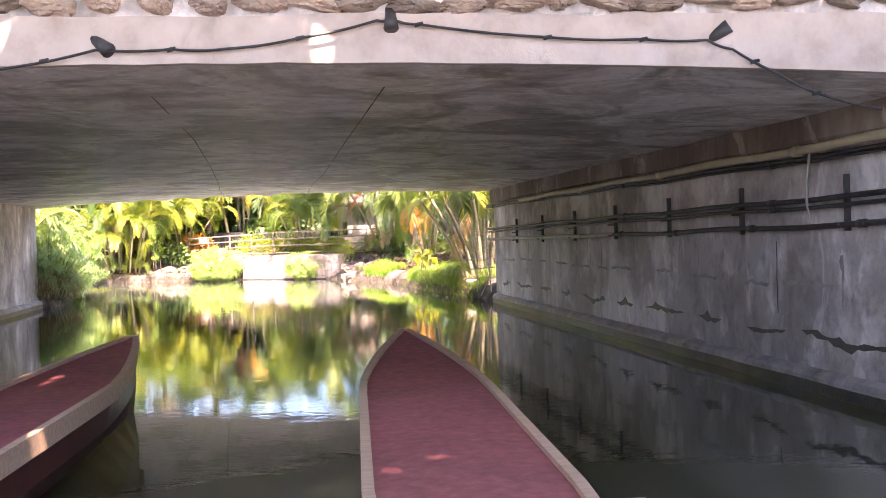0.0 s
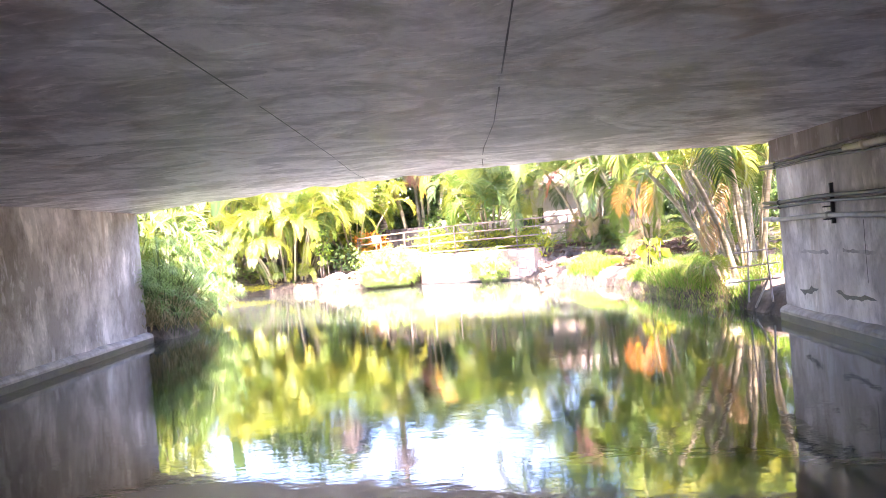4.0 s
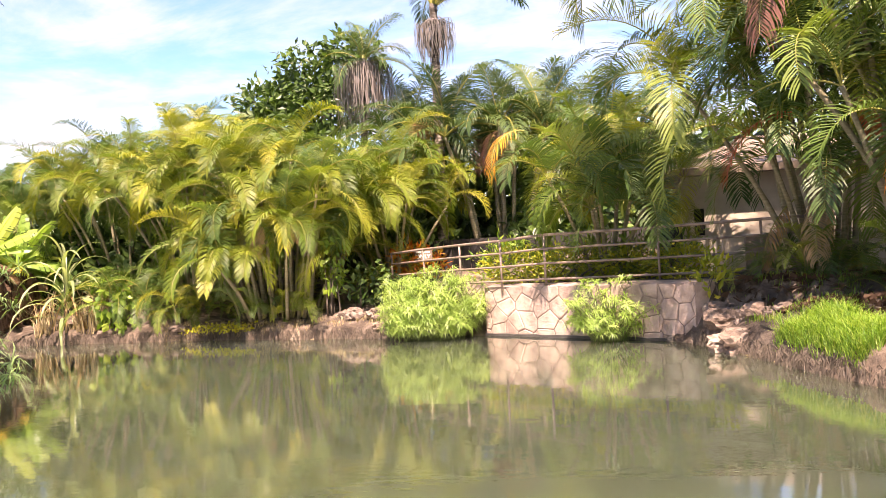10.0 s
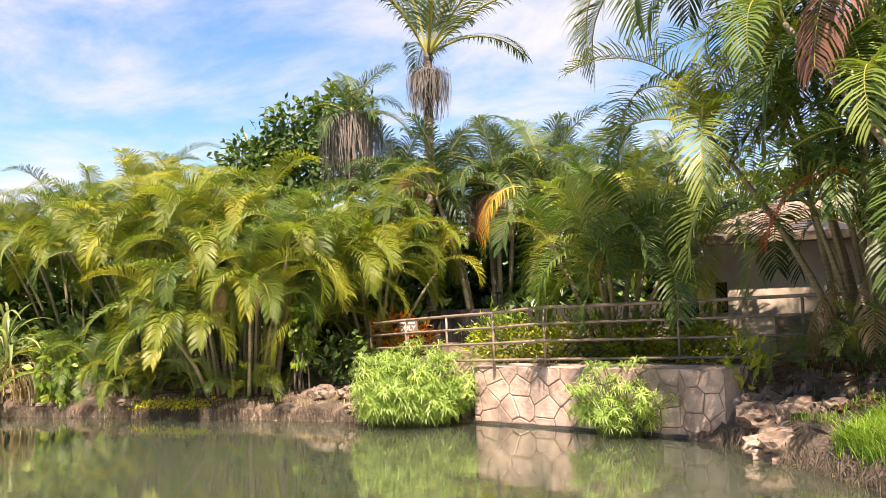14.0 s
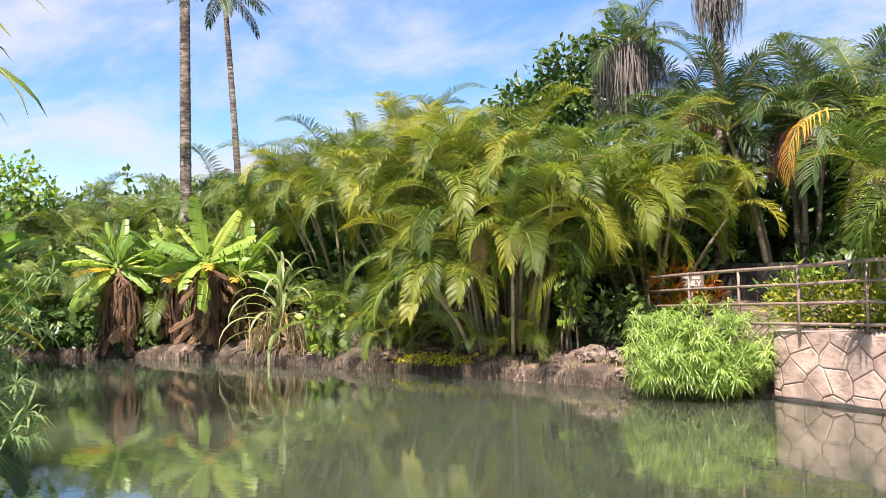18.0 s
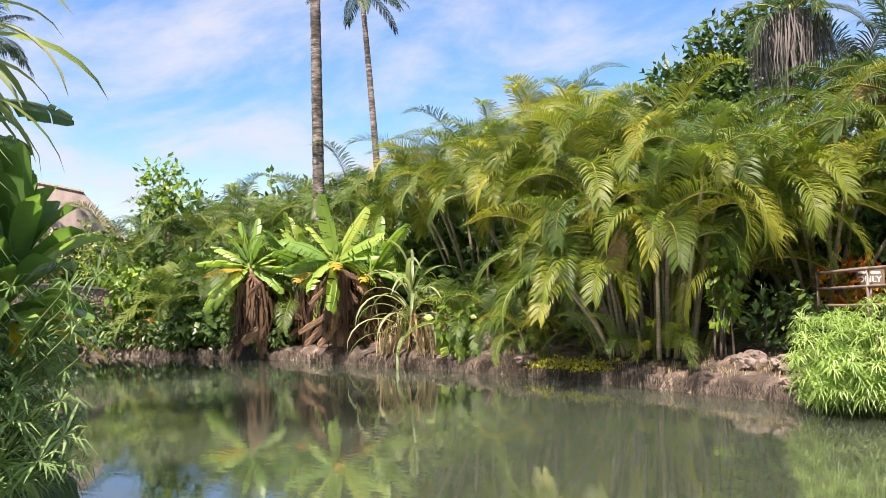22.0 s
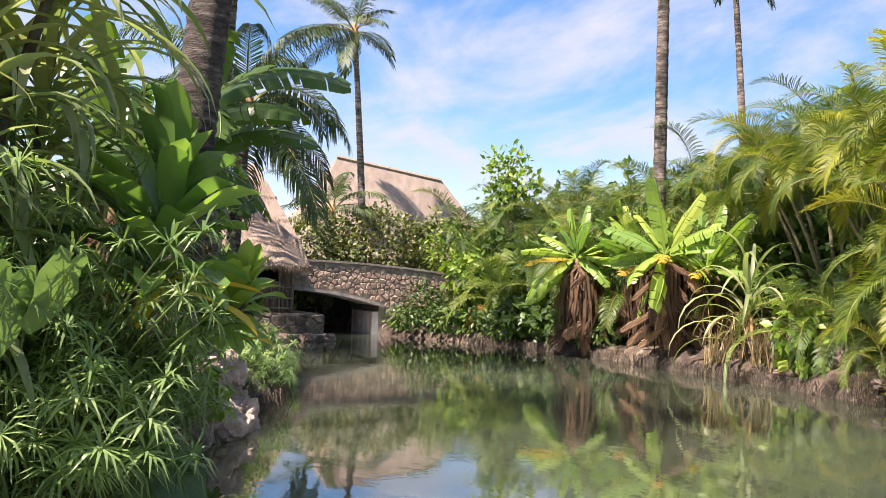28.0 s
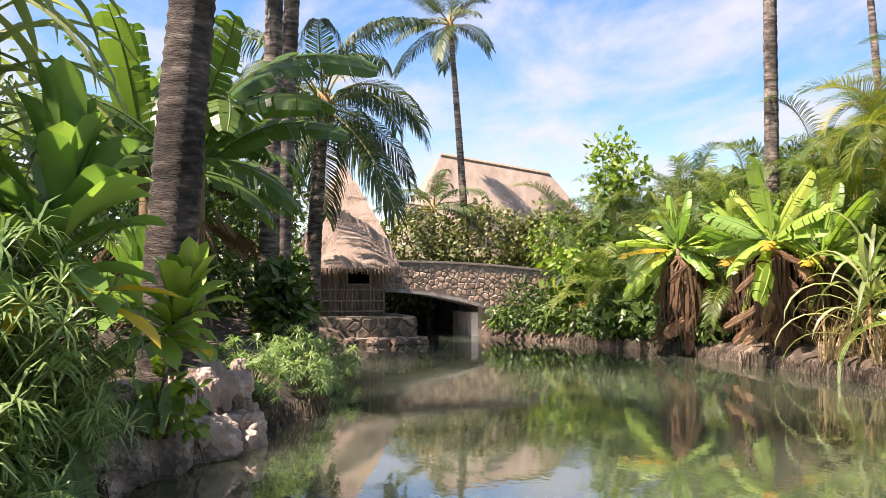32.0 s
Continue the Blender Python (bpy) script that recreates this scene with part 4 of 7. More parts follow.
FRONDS = {
    "areca": frond_set("areca", "areca", 2.35, 0.42, 0.019, 62, 0.48),
    "areca_dark": frond_set("dark_areca", "areca_dark", 2.35, 0.42, 0.021, 52, 0.45),
    "large": frond_set("large_areca", "areca_dark", 2.9, 0.54, 0.033, 42, 0.3),
    "large_dark": frond_set("large_dark", "feather", 2.9, 0.54, 0.033, 42, 0.3),
    "bright": frond_set("bright_areca", "areca", 2.6, 0.46, 0.021, 58, 0.38),
    "coconut": [frond_mesh("coconut_frond", 3.6, p, b, 60, 0.9, 0.04, 0.0, 1.25, "coconut", 70 + i, 1.2, 0.035, 0.2, 60) for i, (p, b) in enumerate(((72, 90), (48, 105), (25, 95), (0, 75), (-25, 55)))],
    "fishtail": [frond_mesh("feather_frond", 2.4, p, b, 46, 0.62, 0.03, 0.35, 0.5, "feather", 90 + i, 1.5, 0.03, 0.12, 60) for i, (p, b) in enumerate(((78, 60), (55, 95), (35, 110), (10, 85)))],
    "wind": [frond_mesh("windblown_frond", 2.9, p, b, 58, 0.5, 0.022, 0.25, 0.4, "coconut", 95 + i, 1.3, 0.03, 0.15, 50) for i, (p, b) in enumerate(((76, 30), (60, 50), (44, 60)))],
    "gale": [frond_mesh("windblown_frond", 3.4, p, b, 64, 0.72, 0.034, 0.1, 0.7, "coconut", 120 + i, 1.2, 0.034, 0.2, 55) for i, (p, b) in enumerate(((58, 62), (36, 58), (18, 52), (0, 50), (-18, 45)))],
    "dead": [frond_mesh("dead_frond", 1.7, -35, 52, 26, 0.45, 0.03, -0.3, 0.9, "dead", 50, 1), frond_mesh("dead_frond", 1.5, -20, 66, 26, 0.4, 0.03, -0.3, 0.9, "dead", 51, 1)],
    "grey": [frond_mesh("withered_frond", 1.8, -30, 58, 34, 0.6, 0.02, -0.2, 1.3, "grey_dead", 60, 0.5), frond_mesh("withered_frond", 1.6, -50, 38, 34, 0.55, 0.02, 0.3, 1.6, "grey_dead", 61, 0.6)],
    "orange": [frond_mesh("orange_frond", 1.3, 10, 115, 22, 0.42, 0.024, 0.1, 0.9, "orange", 62, 0.9)],
    "red": [frond_mesh("russet_frond", 1.9, 22, 105, 36, 0.5, 0.035, 0.3, 0.6, "red", 63, 0.9)],
    "arch": [frond_mesh("arching_frond", 2.9, 40, 128, 66, 0.66, 0.026, 0.75, 0.12, "areca", 65, 1.1, 0.022, 0.2, 62)],
    "arch_deep": [frond_mesh("arching_frond", 3.1, 48, 150, 66, 0.66, 0.026, 0.5, 0.2, "areca_dark", 66, 0.9, 0.022, 0.2, 62)],
    "plum": [frond_mesh("plum_frond", 2.2, 5, 95, 40, 0.6, 0.03, -0.2, 1.0, "plum", 64, 0.8)],
}


def stem_points(a, b, bow, n=7):
    a, b = Vector(a), Vector(b)
    side = Vector((b.x - a.x, b.y - a.y, 0)) * bow
    return [a.lerp(b, i / (n - 1)) + side * (-math.sin(math.pi * i / (n - 1))) for i in range(n)]


def cane_mesh(pts, r0, r1, rings=0, mat="cane", sides=7):
    g = Geo()
    fine, rad = [], []
    n = len(pts) - 1
    if rings:
        for k in range(rings * 2 + 1):
            q = k / (rings * 2) * n
            i = min(int(q), n - 1)
            fine.append(Vector(pts[i]).lerp(Vector(pts[i + 1]), q - i))
            rad.append((r0 + (r1 - r0) * k / (rings * 2)) * (1.05 if k % 2 else 0.975))
    else:
        fine, rad = pts, [r0 + (r1 - r0) * i / n for i in range(n + 1)]
    g.tube(fine, rad, sides)
    return g.mesh("stem", mat, smooth=True)


def skirt_mesh(name, height, width, count, mat, seed, strand=1.0):
    """Dead leaf strands that hang in a mop below a palm's crown."""
    rg = random.Random(seed)
    g = Geo()
    for _ in range(count):
        a = rg.uniform(0, 6.283)
        r0, r1 = width * rg.uniform(0.05, 0.3), width * rg.uniform(0.25, 0.55)
        top, drop = -0.25 * height * rg.random() ** 2, height * rg.uniform(0.45, 1.0)
        d, t = Vector((math.cos(a), math.sin(a), 0)), Vector((-math.sin(a), math.cos(a), 0))
        w = t * rg.uniform(0.006, 0.016) * strand
        pts = [d * r0 + Vector((0, 0, top)), d * r1 + Vector((0, 0, top - 0.12 * drop)), d * r1 * 1.05 + t * rg.uniform(-0.08, 0.08) + Vector((0, 0, top - 0.55 * drop)), d * r1 * 0.9 + t * rg.uniform(-0.2, 0.2) + Vector((0, 0, top - drop))]
        k = len(g.v)
        g.v += [pts[0] - w, pts[0] + w, pts[1] + w, pts[1] - w, pts[2] + w, pts[2] - w, pts[3]]
        g.f += [(k, k + 1, k + 2, k + 3), (k + 3, k + 2, k + 4, k + 5), (k + 5, k + 4, k + 6)]
        g.i += [0, 0, 0]
    return g.mesh(name, mat)


def fruit_mesh(seed):
    """A hanging bunch of small ripe palm fruits on branching strings."""
    rg = random.Random(seed)
    g = Geo()
    for _ in range(60):
        a, r = rg.uniform(0, 6.283), rg.uniform(0.08, 0.42)
        e = Vector((r * math.cos(a), r * math.sin(a), -rg.uniform(0.2, 0.75)))
        m = Vector((e.x * 0.8, e.y * 0.8, 0.1))
        g.tube([(0, 0, 0), m, e], [0.008, 0.006, 0.004], 3, 1, False)
        for q in range(5):
            c = m.lerp(e, 0.3 + 0.17 * q) + Vector((rg.uniform(-0.03, 0.03), rg.uniform(-0.03, 0.03), 0))
            g.tube([c + Vector((0, 0, 0.025)), c, c - Vector((0, 0, 0.025))], [0.008, 0.022, 0.008], 5, 0)
    return g.mesh("fruit_bunch", "dead", "rachis")


def palm_clump(name, label, x, y, height, spread, stems, per, kinds, seed, base_r=0.5, low=10, r=0.045, scale=1.0, lean=(0, 0), group="palm clumps on the banks", extra=(), least=0.62, canes=(), foot=0.75, high=()):
    """A clump of ringed canes, each with a head of feather fronds, and young fronds round its foot."""
    rg = random.Random(seed)
    z = gz(x, y) - 0.05
    root = thing(name, x, y, z, label, "palm", group)
    for s in range(stems):
        az = s * 2.399 + rg.uniform(-0.4, 0.4)
        k = math.sqrt((s + 0.5) / stems)
        h = height * rg.uniform(least, 1.0) * (1.0 - 0.32 * k)
        b = (base_r * k * math.cos(az), base_r * k * math.sin(az), 0)
        t = (b[0] + spread * k * math.cos(az) + lean[0] * h, b[1] + spread * k * math.sin(az) + lean[1] * h, h)
        pts = stem_points(b, t, 0.12)
        part("stem", cane_mesh(pts, r * rg.uniform(0.9, 1.3), r * 0.7, int(h * 3.5)), root)
        head(root, t, per, kinds, rg, scale, az)
    for bx, by, tx, ty, h in canes:
        pts = stem_points((bx, by, 0), (tx, ty, h), 0.10, 9)
        part("stem", cane_mesh(pts, r * rg.uniform(0.95, 1.25), r * 0.7, int(h * 4)), root)
        head(root, (tx, ty, h), per, high if high and h > 4.6 else kinds, rg, scale, rg.uniform(0, 6))
    for s in range(low):
        az = rg.uniform(0, 6.283)
        me = rg.choice(FRONDS[rg.choice(kinds)][0:4])
        d = base_r * rg.uniform(0.3, 1.3)
        part("frond", me, root, pose(d * math.cos(az), d * math.sin(az), 0.05, rg.uniform(-12, 12), rg.uniform(-15, 15), math.degrees(az)) @ Matrix.Scale(scale * foot * rg.uniform(0.55, 1.0), 4))
    for kind, px, py, pz, az, sc in extra:
        part("frond", FRONDS[kind][0], root, pose(px, py, pz, 0, 0, az) @ Matrix.Scale(sc, 4), "" if kind.startswith("arch") else "withered frond")
    return root


def head(root, t, per, kinds, rg, scale, az0=0.0):
    for f in range(per):
        az = az0 + f * 2.399 + rg.uniform(-0.35, 0.35)
        kind = rg.choice(kinds)
        lib = FRONDS[kind]
        me = lib[min(len(lib) - 1, int(len(lib) * (f + rg.uniform(0, 0.9)) / per))]
        part("frond", me, root, pose(*t, rg.uniform(-14, 14), rg.uniform(-9, 9), math.degrees(az)) @ Matrix.Scale(scale * rg.uniform(0.8, 1.1), 4))


def coconut_palm(x, y, height, top, r0, r1, seed, fronds=16, scale=1.0, nuts=0, label="tall coconut palm with a slender grey ringed trunk", z=None, rings=40, wind=None, bark="trunk"):
    rg = random.Random(seed)
    z = gz(x, y) - 0.1 if z is None else z
    root = thing("coconut_palm", x, y, z, label, "palm", "coconut palms")
    pts = [Vector((top[0] * (i / 10) ** 1.4, top[1] * (i / 10) ** 1.4, height * i / 10)) for i in range(11)]
    part("trunk", cane_mesh(pts, r0, r1, rings, bark, 12), root)
    t = pts[-1]
    for f in range(fronds):
        az = f * 2.399 + rg.uniform(-0.3, 0.3)
        if wind is not None:
            az = wind + (((az - wind + math.pi) % (2 * math.pi)) - math.pi) * 0.85
        lib = FRONDS["coconut" if wind is None else "gale"]
        me = lib[min(4, int(5 * (f + rg.uniform(0, 0.8)) / fronds))]
        part("frond", me, root, pose(t.x, t.y, t.z, rg.uniform(-12, 12), 0, math.degrees(az)) @ Matrix.Scale(scale * rg.uniform(0.85, 1.1), 4))
    g = Geo()
    g.tube([t - Vector((0, 0, 0.5)), t - Vector((0, 0, 0.2)), t + Vector((0, 0, 0.35))], [r1 * 1.1, r1 * 2.0, r1 * 0.9], 9)
    part("crownshaft", g.mesh("crownshaft", "dead", smooth=True), root)
    for k in range(nuts):
        az = k * 2.1
        part("coconut", NUT, root, pose(t.x + 0.22 * math.cos(az), t.y + 0.22 * math.sin(az), t.z - 0.2 - 0.12 * (k % 3)))
    return root


def nut_mesh():
    bm = bmesh.new()
    bmesh.ops.create_uvsphere(bm, u_segments=10, v_segments=7, radius=0.1)
    for v in bm.verts:
        v.co.z *= 1.25 - 0.2 * v.co.z
    return bm_mesh("coconut", bm, "nut", smooth=True)


NUT = nut_mesh()


def banana_leaf(name, length, width, pitch, bend, seed, mats=("banana", "ti_light"), torn=0.5):
    """A broad leaf with a midrib, its blade torn into strips that fold and hang."""
    rg = random.Random(seed)
    g = Geo()
    segs = 22
    pts, p = [Vector((0, 0, 0))], Vector((0, 0, 0))
    for i in range(segs):
        a = radians(pitch - bend * ((i + 0.5) / segs) ** 1.4)
        p = p + Vector((math.cos(a), 0, math.sin(a))) * length / segs
        pts.append(p.copy())
    g.tube(pts, [0.028 * (1 - 0.85 * i / segs) + 0.002 for i in range(segs + 1)], 5, 1, False)
    for sd in (1, -1):
        fold = 0.16
        for i in range(3, segs):
            s0, s1 = i / segs, (i + 1) / segs
            def wd(s):
                k = (s - 0.13) / 0.87
                return width * max(0.0, math.sin(math.pi * min(1, 0.04 + 0.95 * k))) ** 0.3
            if rg.random() < torn:
                fold = rg.uniform(0.0, 0.45)
                gap = rg.uniform(0.1, 0.4)
            else:
                gap = 0.0
            t = (pts[i + 1] - pts[i]).normalized()
            up = Vector((-t.z, 0, t.x))
            rows = []
            for s, q in ((s0 + gap / segs, pts[i].lerp(pts[i + 1], gap)), (s1, pts[i + 1])):
                w = wd(s)
                out = (Vector((0, sd, 0)) * math.cos(fold) - up * math.sin(fold) + t * 0.25).normalized()
                out2 = (Vector((0, sd, 0)) * math.cos(fold + 0.5) - up * math.sin(fold + 0.5) + t * 0.3).normalized()
                m = q + out * w * 0.55 + up * 0.02
                rows.append((pts[i] if s < s1 else q, m, m + out2 * w * 0.45 + t * (0.5 * gap * length / segs if s < s1 else 0)))
            (a0, a1, a2), (b0, b1, b2) = rows
            k = len(g.v)
            g.v += [a0, b0, b1, a1, b2, a2]
            g.f += [(k, k + 1, k + 2, k + 3), (k + 3, k + 2, k + 4, k + 5)]
            g.i += [0, 0]
    return g.mesh(name, *mats)


BANANA = [banana_leaf("banana_leaf", 1.45, 0.28, p, b, 5 * i, torn=0.3) for i, (p, b) in enumerate(((80, 14), (60, 22), (38, 30), (20, 34), (6, 36), (-12, 46), (-34, 44), (-58, 26)))]
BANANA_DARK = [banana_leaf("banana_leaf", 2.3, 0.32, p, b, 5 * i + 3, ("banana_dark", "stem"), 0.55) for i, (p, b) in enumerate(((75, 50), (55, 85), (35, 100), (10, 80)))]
BANANA_YELLOW = [banana_leaf("yellowing_leaf", 1.6, 0.2, 12, 40, 77, ("banana_yellow", "rachis"), 0.5), banana_leaf("yellowing_leaf", 1.5, 0.2, -15, 72, 78, ("banana_yellow", "rachis"), 0.6)]
BANANA_DRY = []


def banana_plant(x, y, stems, seed, height=1.6, scale=1.0, lib=None, label="banana plant with bright torn leaves and brown dead leaves", leaves=9, dry=9, yellow=2, axis=None):
    rg = random.Random(seed)
    root = thing("banana_plant", x, y, gz(x, y) - 0.05, label, "banana plant", "banana plants")
    lib = lib or BANANA
    for s in range(stems):
        az = s * 2.4 + seed
        bx, by = (0.35 * math.cos(az), 0.35 * math.sin(az)) if stems > 1 else (0, 0)
        bx, by = (bx * 1.9, by * 1.5) if stems > 2 else (bx, by)
        h = height * rg.uniform(0.85, 1.1)
        top = (bx * 1.7, by * 1.7, h)
        part("pseudostem", cane_mesh(stem_points((bx, by, 0), top, 0.05), 0.13, 0.075, 8, "pseudostem", 9), root)
        for f in range(leaves):
            a = f * 2.399 + rg.uniform(-0.3, 0.3) if axis is None else axis + math.pi * (f % 2) + rg.uniform(-0.85, 0.85)
            me = lib[min(len(lib) - 1, int(len(lib) * (f + rg.uniform(0, 0.7)) / leaves))]
            part("leaf", me, root, pose(*top, 0, 0, math.degrees(a)) @ pose(0, 0, 0, rg.uniform(-38, 38)) @ Matrix.Scale(scale * rg.uniform(0.75, 1.05), 4))
        if dry > 20:
            part("dead_leaf_skirt", skirt_mesh("dead_leaf_skirt", h * 0.9, 1.1, 170, "brown_leaf", seed + s, 2.8), root, pose(top[0] * 0.85, top[1] * 0.85, h * 0.92), "shaggy brown dead leaves round the stem")
        for f in range(yellow):
            a = rg.uniform(3.2, 6.0)
            part("leaf", BANANA_YELLOW[f % 2], root, pose(top[0], top[1], top[2] - 0.1, 0, 0, math.degrees(a)) @ Matrix.Scale(scale * rg.uniform(0.8, 1), 4), "yellow withering leaf")
        for f in range(dry):
            a, loose = rg.uniform(0, 6.283), rg.uniform(0.04, 0.5)
            part("leaf", rg.choice(BANANA_DRY), root, pose(top[0] * 0.8 + loose * math.cos(a), top[1] * 0.8 + loose * math.sin(a), h * rg.uniform(0.22, 0.95), rg.uniform(-70, 70), rg.uniform(-14, 8), math.degrees(a) + rg.uniform(-60, 60)) @ Matrix.Scale(scale * rg.uniform(0.6, 1.1), 4), "brown hanging dead leaf")
    return root


def sedge_stalk(name, height, blades, blade, mat, seed, lean):
    """A thin stalk that carries a wheel of narrow leaves, like an umbrella."""
    rg = random.Random(seed)
    g = Geo()
    top = Vector((lean, 0, height))
    pts = [Vector((lean * (i / 5) ** 2, 0, height * i / 5)) for i in range(6)]
    g.tube(pts, [0.006] * 6, 4, 1, False)
    hub = len(g.v)
    g.v.append(top)
    for q in range(4):
        g.f.append((hub - 4 + q, hub - 4 + (q + 1) % 4, hub))
        g.i.append(1)
    for k in range(blades):
        a = k * 2.399
        e = radians(rg.uniform(-25, 62))
        d = Vector((math.cos(a) * math.cos(e), math.sin(a) * math.cos(e), math.sin(e)))
        d = (d + Vector((0.3 * lean / height, 0, 0))).normalized()
        side = d.cross(Vector((0, 0, 1))).normalized() * 0.0092
        ln = blade * rg.uniform(0.75, 1.15)
        n1, m = top + d * ln * 0.15, top + d * ln * 0.5
        tip = m + (d + Vector((0, 0, -0.75))).normalized() * ln * 0.5
        k0 = len(g.v)
        g.v += [n1 - side * 0.6, n1 + side * 0.6, m + side, m - side, tip]
        g.f += [(hub, k0 + 1, k0), (k0, k0 + 1, k0 + 2, k0 + 3), (k0 + 3, k0 + 2, k0 + 4)]
        g.i += [0, 0, 0]
    return g.mesh(name, mat, "stem")


SEDGE = {}


def sedge_set(mat, blade):
    """Stalks of seven heights and four leans, built once for a leaf colour and a leaf length."""
    if (mat, blade) not in SEDGE:
        SEDGE[mat, blade] = [[sedge_stalk("stalk", h, 20, 0.36 * blade, mat, 3 * i + k, l * h) for i, l in enumerate((0.06, 0.18, 0.32, 0.46))] for k, h in enumerate((0.3, 0.5, 0.75, 1.0, 1.35, 1.75, 2.2))]
    return SEDGE[mat, blade]


def sedge_clump(x, y, rx, ry, height, count, mat, seed, label="umbrella sedge clump with thin wheel-shaped leaf heads", z=None, ground_follow=False, blade=1.0):
    rg = random.Random(seed)
    z = gz(x, y) - 0.03 if z is None else z
    root = thing("sedge_clump", x, y, z, label, "sedge", "umbrella sedges at the water")
    lib, steps = sedge_set(mat, blade), (0.3, 0.5, 0.75, 1.0, 1.35, 1.75, 2.2)
    for s in range(count):
        a, k = s * 2.399, math.sqrt((s + 0.5) / count)
        px, py = rx * k * math.cos(a) * 0.75, ry * k * math.sin(a) * 0.75
        h = height * rg.uniform(0.4, 1.05) * (1.05 - 0.62 * k * k)
        row = min(range(7), key=lambda q: abs(steps[q] - h))
        me = lib[row][min(3, int(k * 3.2 + rg.uniform(0, 0.9)))]
        b = min(1.3, max(0.75, h / steps[row]))
        pz = max(0.0, gz(x + px, y + py)) - z - 0.03 if ground_follow else 0
        part("stalk", me, root, pose(px, py, pz, 0, 34 * k * rg.uniform(0.3, 1.0), math.degrees(a) + rg.uniform(-25, 25)) @ Matrix.Scale(b, 4))
    return root


def strap_leaf(name, length, width, pitch, bend, seed, mat, widest=0.6, fold=0.35, segs=9, curl=0.0):
    """A long leaf folded along its midrib."""
    g = Geo()
    pts, p = [Vector((0, 0, 0))], Vector((0, 0, 0))
    for i in range(segs):
        a = radians(pitch - bend * ((i + 0.5) / segs) ** 1.5)
        p = p + Vector((math.cos(a), curl * (i / segs), math.sin(a))) * length / segs
        pts.append(p.copy())
    rows = []
    for i, q in enumerate(pts):
        s = i / segs
        w = width * (0.22 + 0.78 * math.sin(math.pi / 2 * min(1, s / widest)) if s < widest else math.cos(math.pi / 2 * ((s - widest) / (1 - widest)) ** (2.6 if widest > 0.5 else 1.6))) + 0.001
        t = (pts[min(i + 1, segs)] - pts[max(i - 1, 0)]).normalized()
        up = Vector((-t.z, 0, t.x))
        wave = 0.12 * w * math.sin(9 * s + seed)
        rows.append((q + Vector((0, w, 0)) * math.cos(fold) + up * (w * math.sin(fold) + wave), q, q - Vector((0, w, 0)) * math.cos(fold) + up * (w * math.sin(fold) - wave)))
    k = len(g.v)
    for r in rows:
        g.v += r
    for i in range(segs):
        for c in (0, 1):
            g.f.append((k + 3 * i + c, k + 3 * i + c + 1, k + 3 * i + c + 4, k + 3 * i + c + 3))
            g.i.append(0)
    return g.mesh(name, mat, smooth=True)


def strap_set(mat, length, width, widest, pitches, fold=0.35):
    return [strap_leaf("leaf", length, width, p, b, i, mat, widest, fold) for i, (p, b) in enumerate(pitches)]


TI_P = ((85, 20), (72, 35), (58, 55), (42, 65), (22, 65), (0, 60))
TI = strap_set("ti", 0.9, 0.14, 0.66, ((86, 12), (77, 22), (67, 34), (55, 46), (38, 52), (14, 52)), 0.5)
TI_LIGHT = strap_set("ti_light", 0.5, 0.068, 0.6, TI_P)
TI_YELLOW = strap_set("ti_yellow", 0.6, 0.06, 0.6, ((10, 30), (-10, 40)))
REED_P = ((82, 95), (74, 130), (64, 145), (54, 150), (40, 138), (20, 118))
REED = strap_set("strap", 1.5, 0.034, 0.35, REED_P)
PINE_P = ((80, 60), (68, 95), (54, 105), (38, 105), (22, 95), (4, 75))
STRAP = strap_set("strap", 1.5, 0.052, 0.35, PINE_P)
STRAP_LONG = strap_set("strap", 1.75, 0.05, 0.35, REED_P)
BANANA_DRY += [banana_leaf("dry_leaf", ln, wd, p, b, 81 + i, ("brown_leaf", "brown_leaf"), 0.8) for i, (ln, wd, p, b) in enumerate(((0.7, 0.1, -68, 18), (0.9, 0.13, -74, 12), (0.55, 0.12, -55, 34), (1.0, 0.1, -80, 6), (0.6, 0.16, -62, 25)))]
DRY_STRAP = strap_set("dead", 1.3, 0.03, 0.3, ((-5, 70), (-30, 50), (-50, 35)))


def rosette(name, label, category, x, y, base, tip, lib, count, seed, scale=1.0, spread=0.25, z=None, extra=(), r=0.03, group="", stem_mat="bark"):
    """A leaning stem with a rosette of long leaves along its upper end."""
    rg = random.Random(seed)
    z = gz(x, y) if z is None else z
    root = thing(name, x, y, z, label, category, group)
    part("stem", cane_mesh(stem_points(base, tip, 0.15), r, r * 0.7, 10, stem_mat, 7), root)
    b, t = Vector(base), Vector(tip)
    axis = (t - b).normalized()
    for k in range(count):
        s = k / count
        p = t - axis * spread * s
        me = lib[min(len(lib) - 1, int(len(lib) * (s + rg.uniform(0, 0.12))))]
        part("leaf", me, root, pose(*p, rg.uniform(-12, 12), rg.uniform(-8, 8), math.degrees(k * 2.399)) @ Matrix.Scale(scale * rg.uniform(0.8, 1.1), 4))
    for me, az, dz, sc in extra:
        part("leaf", me, root, pose(t.x, t.y, t.z - dz, 0, 0, az) @ Matrix.Scale(sc, 4), "yellow ageing leaf")
    return root


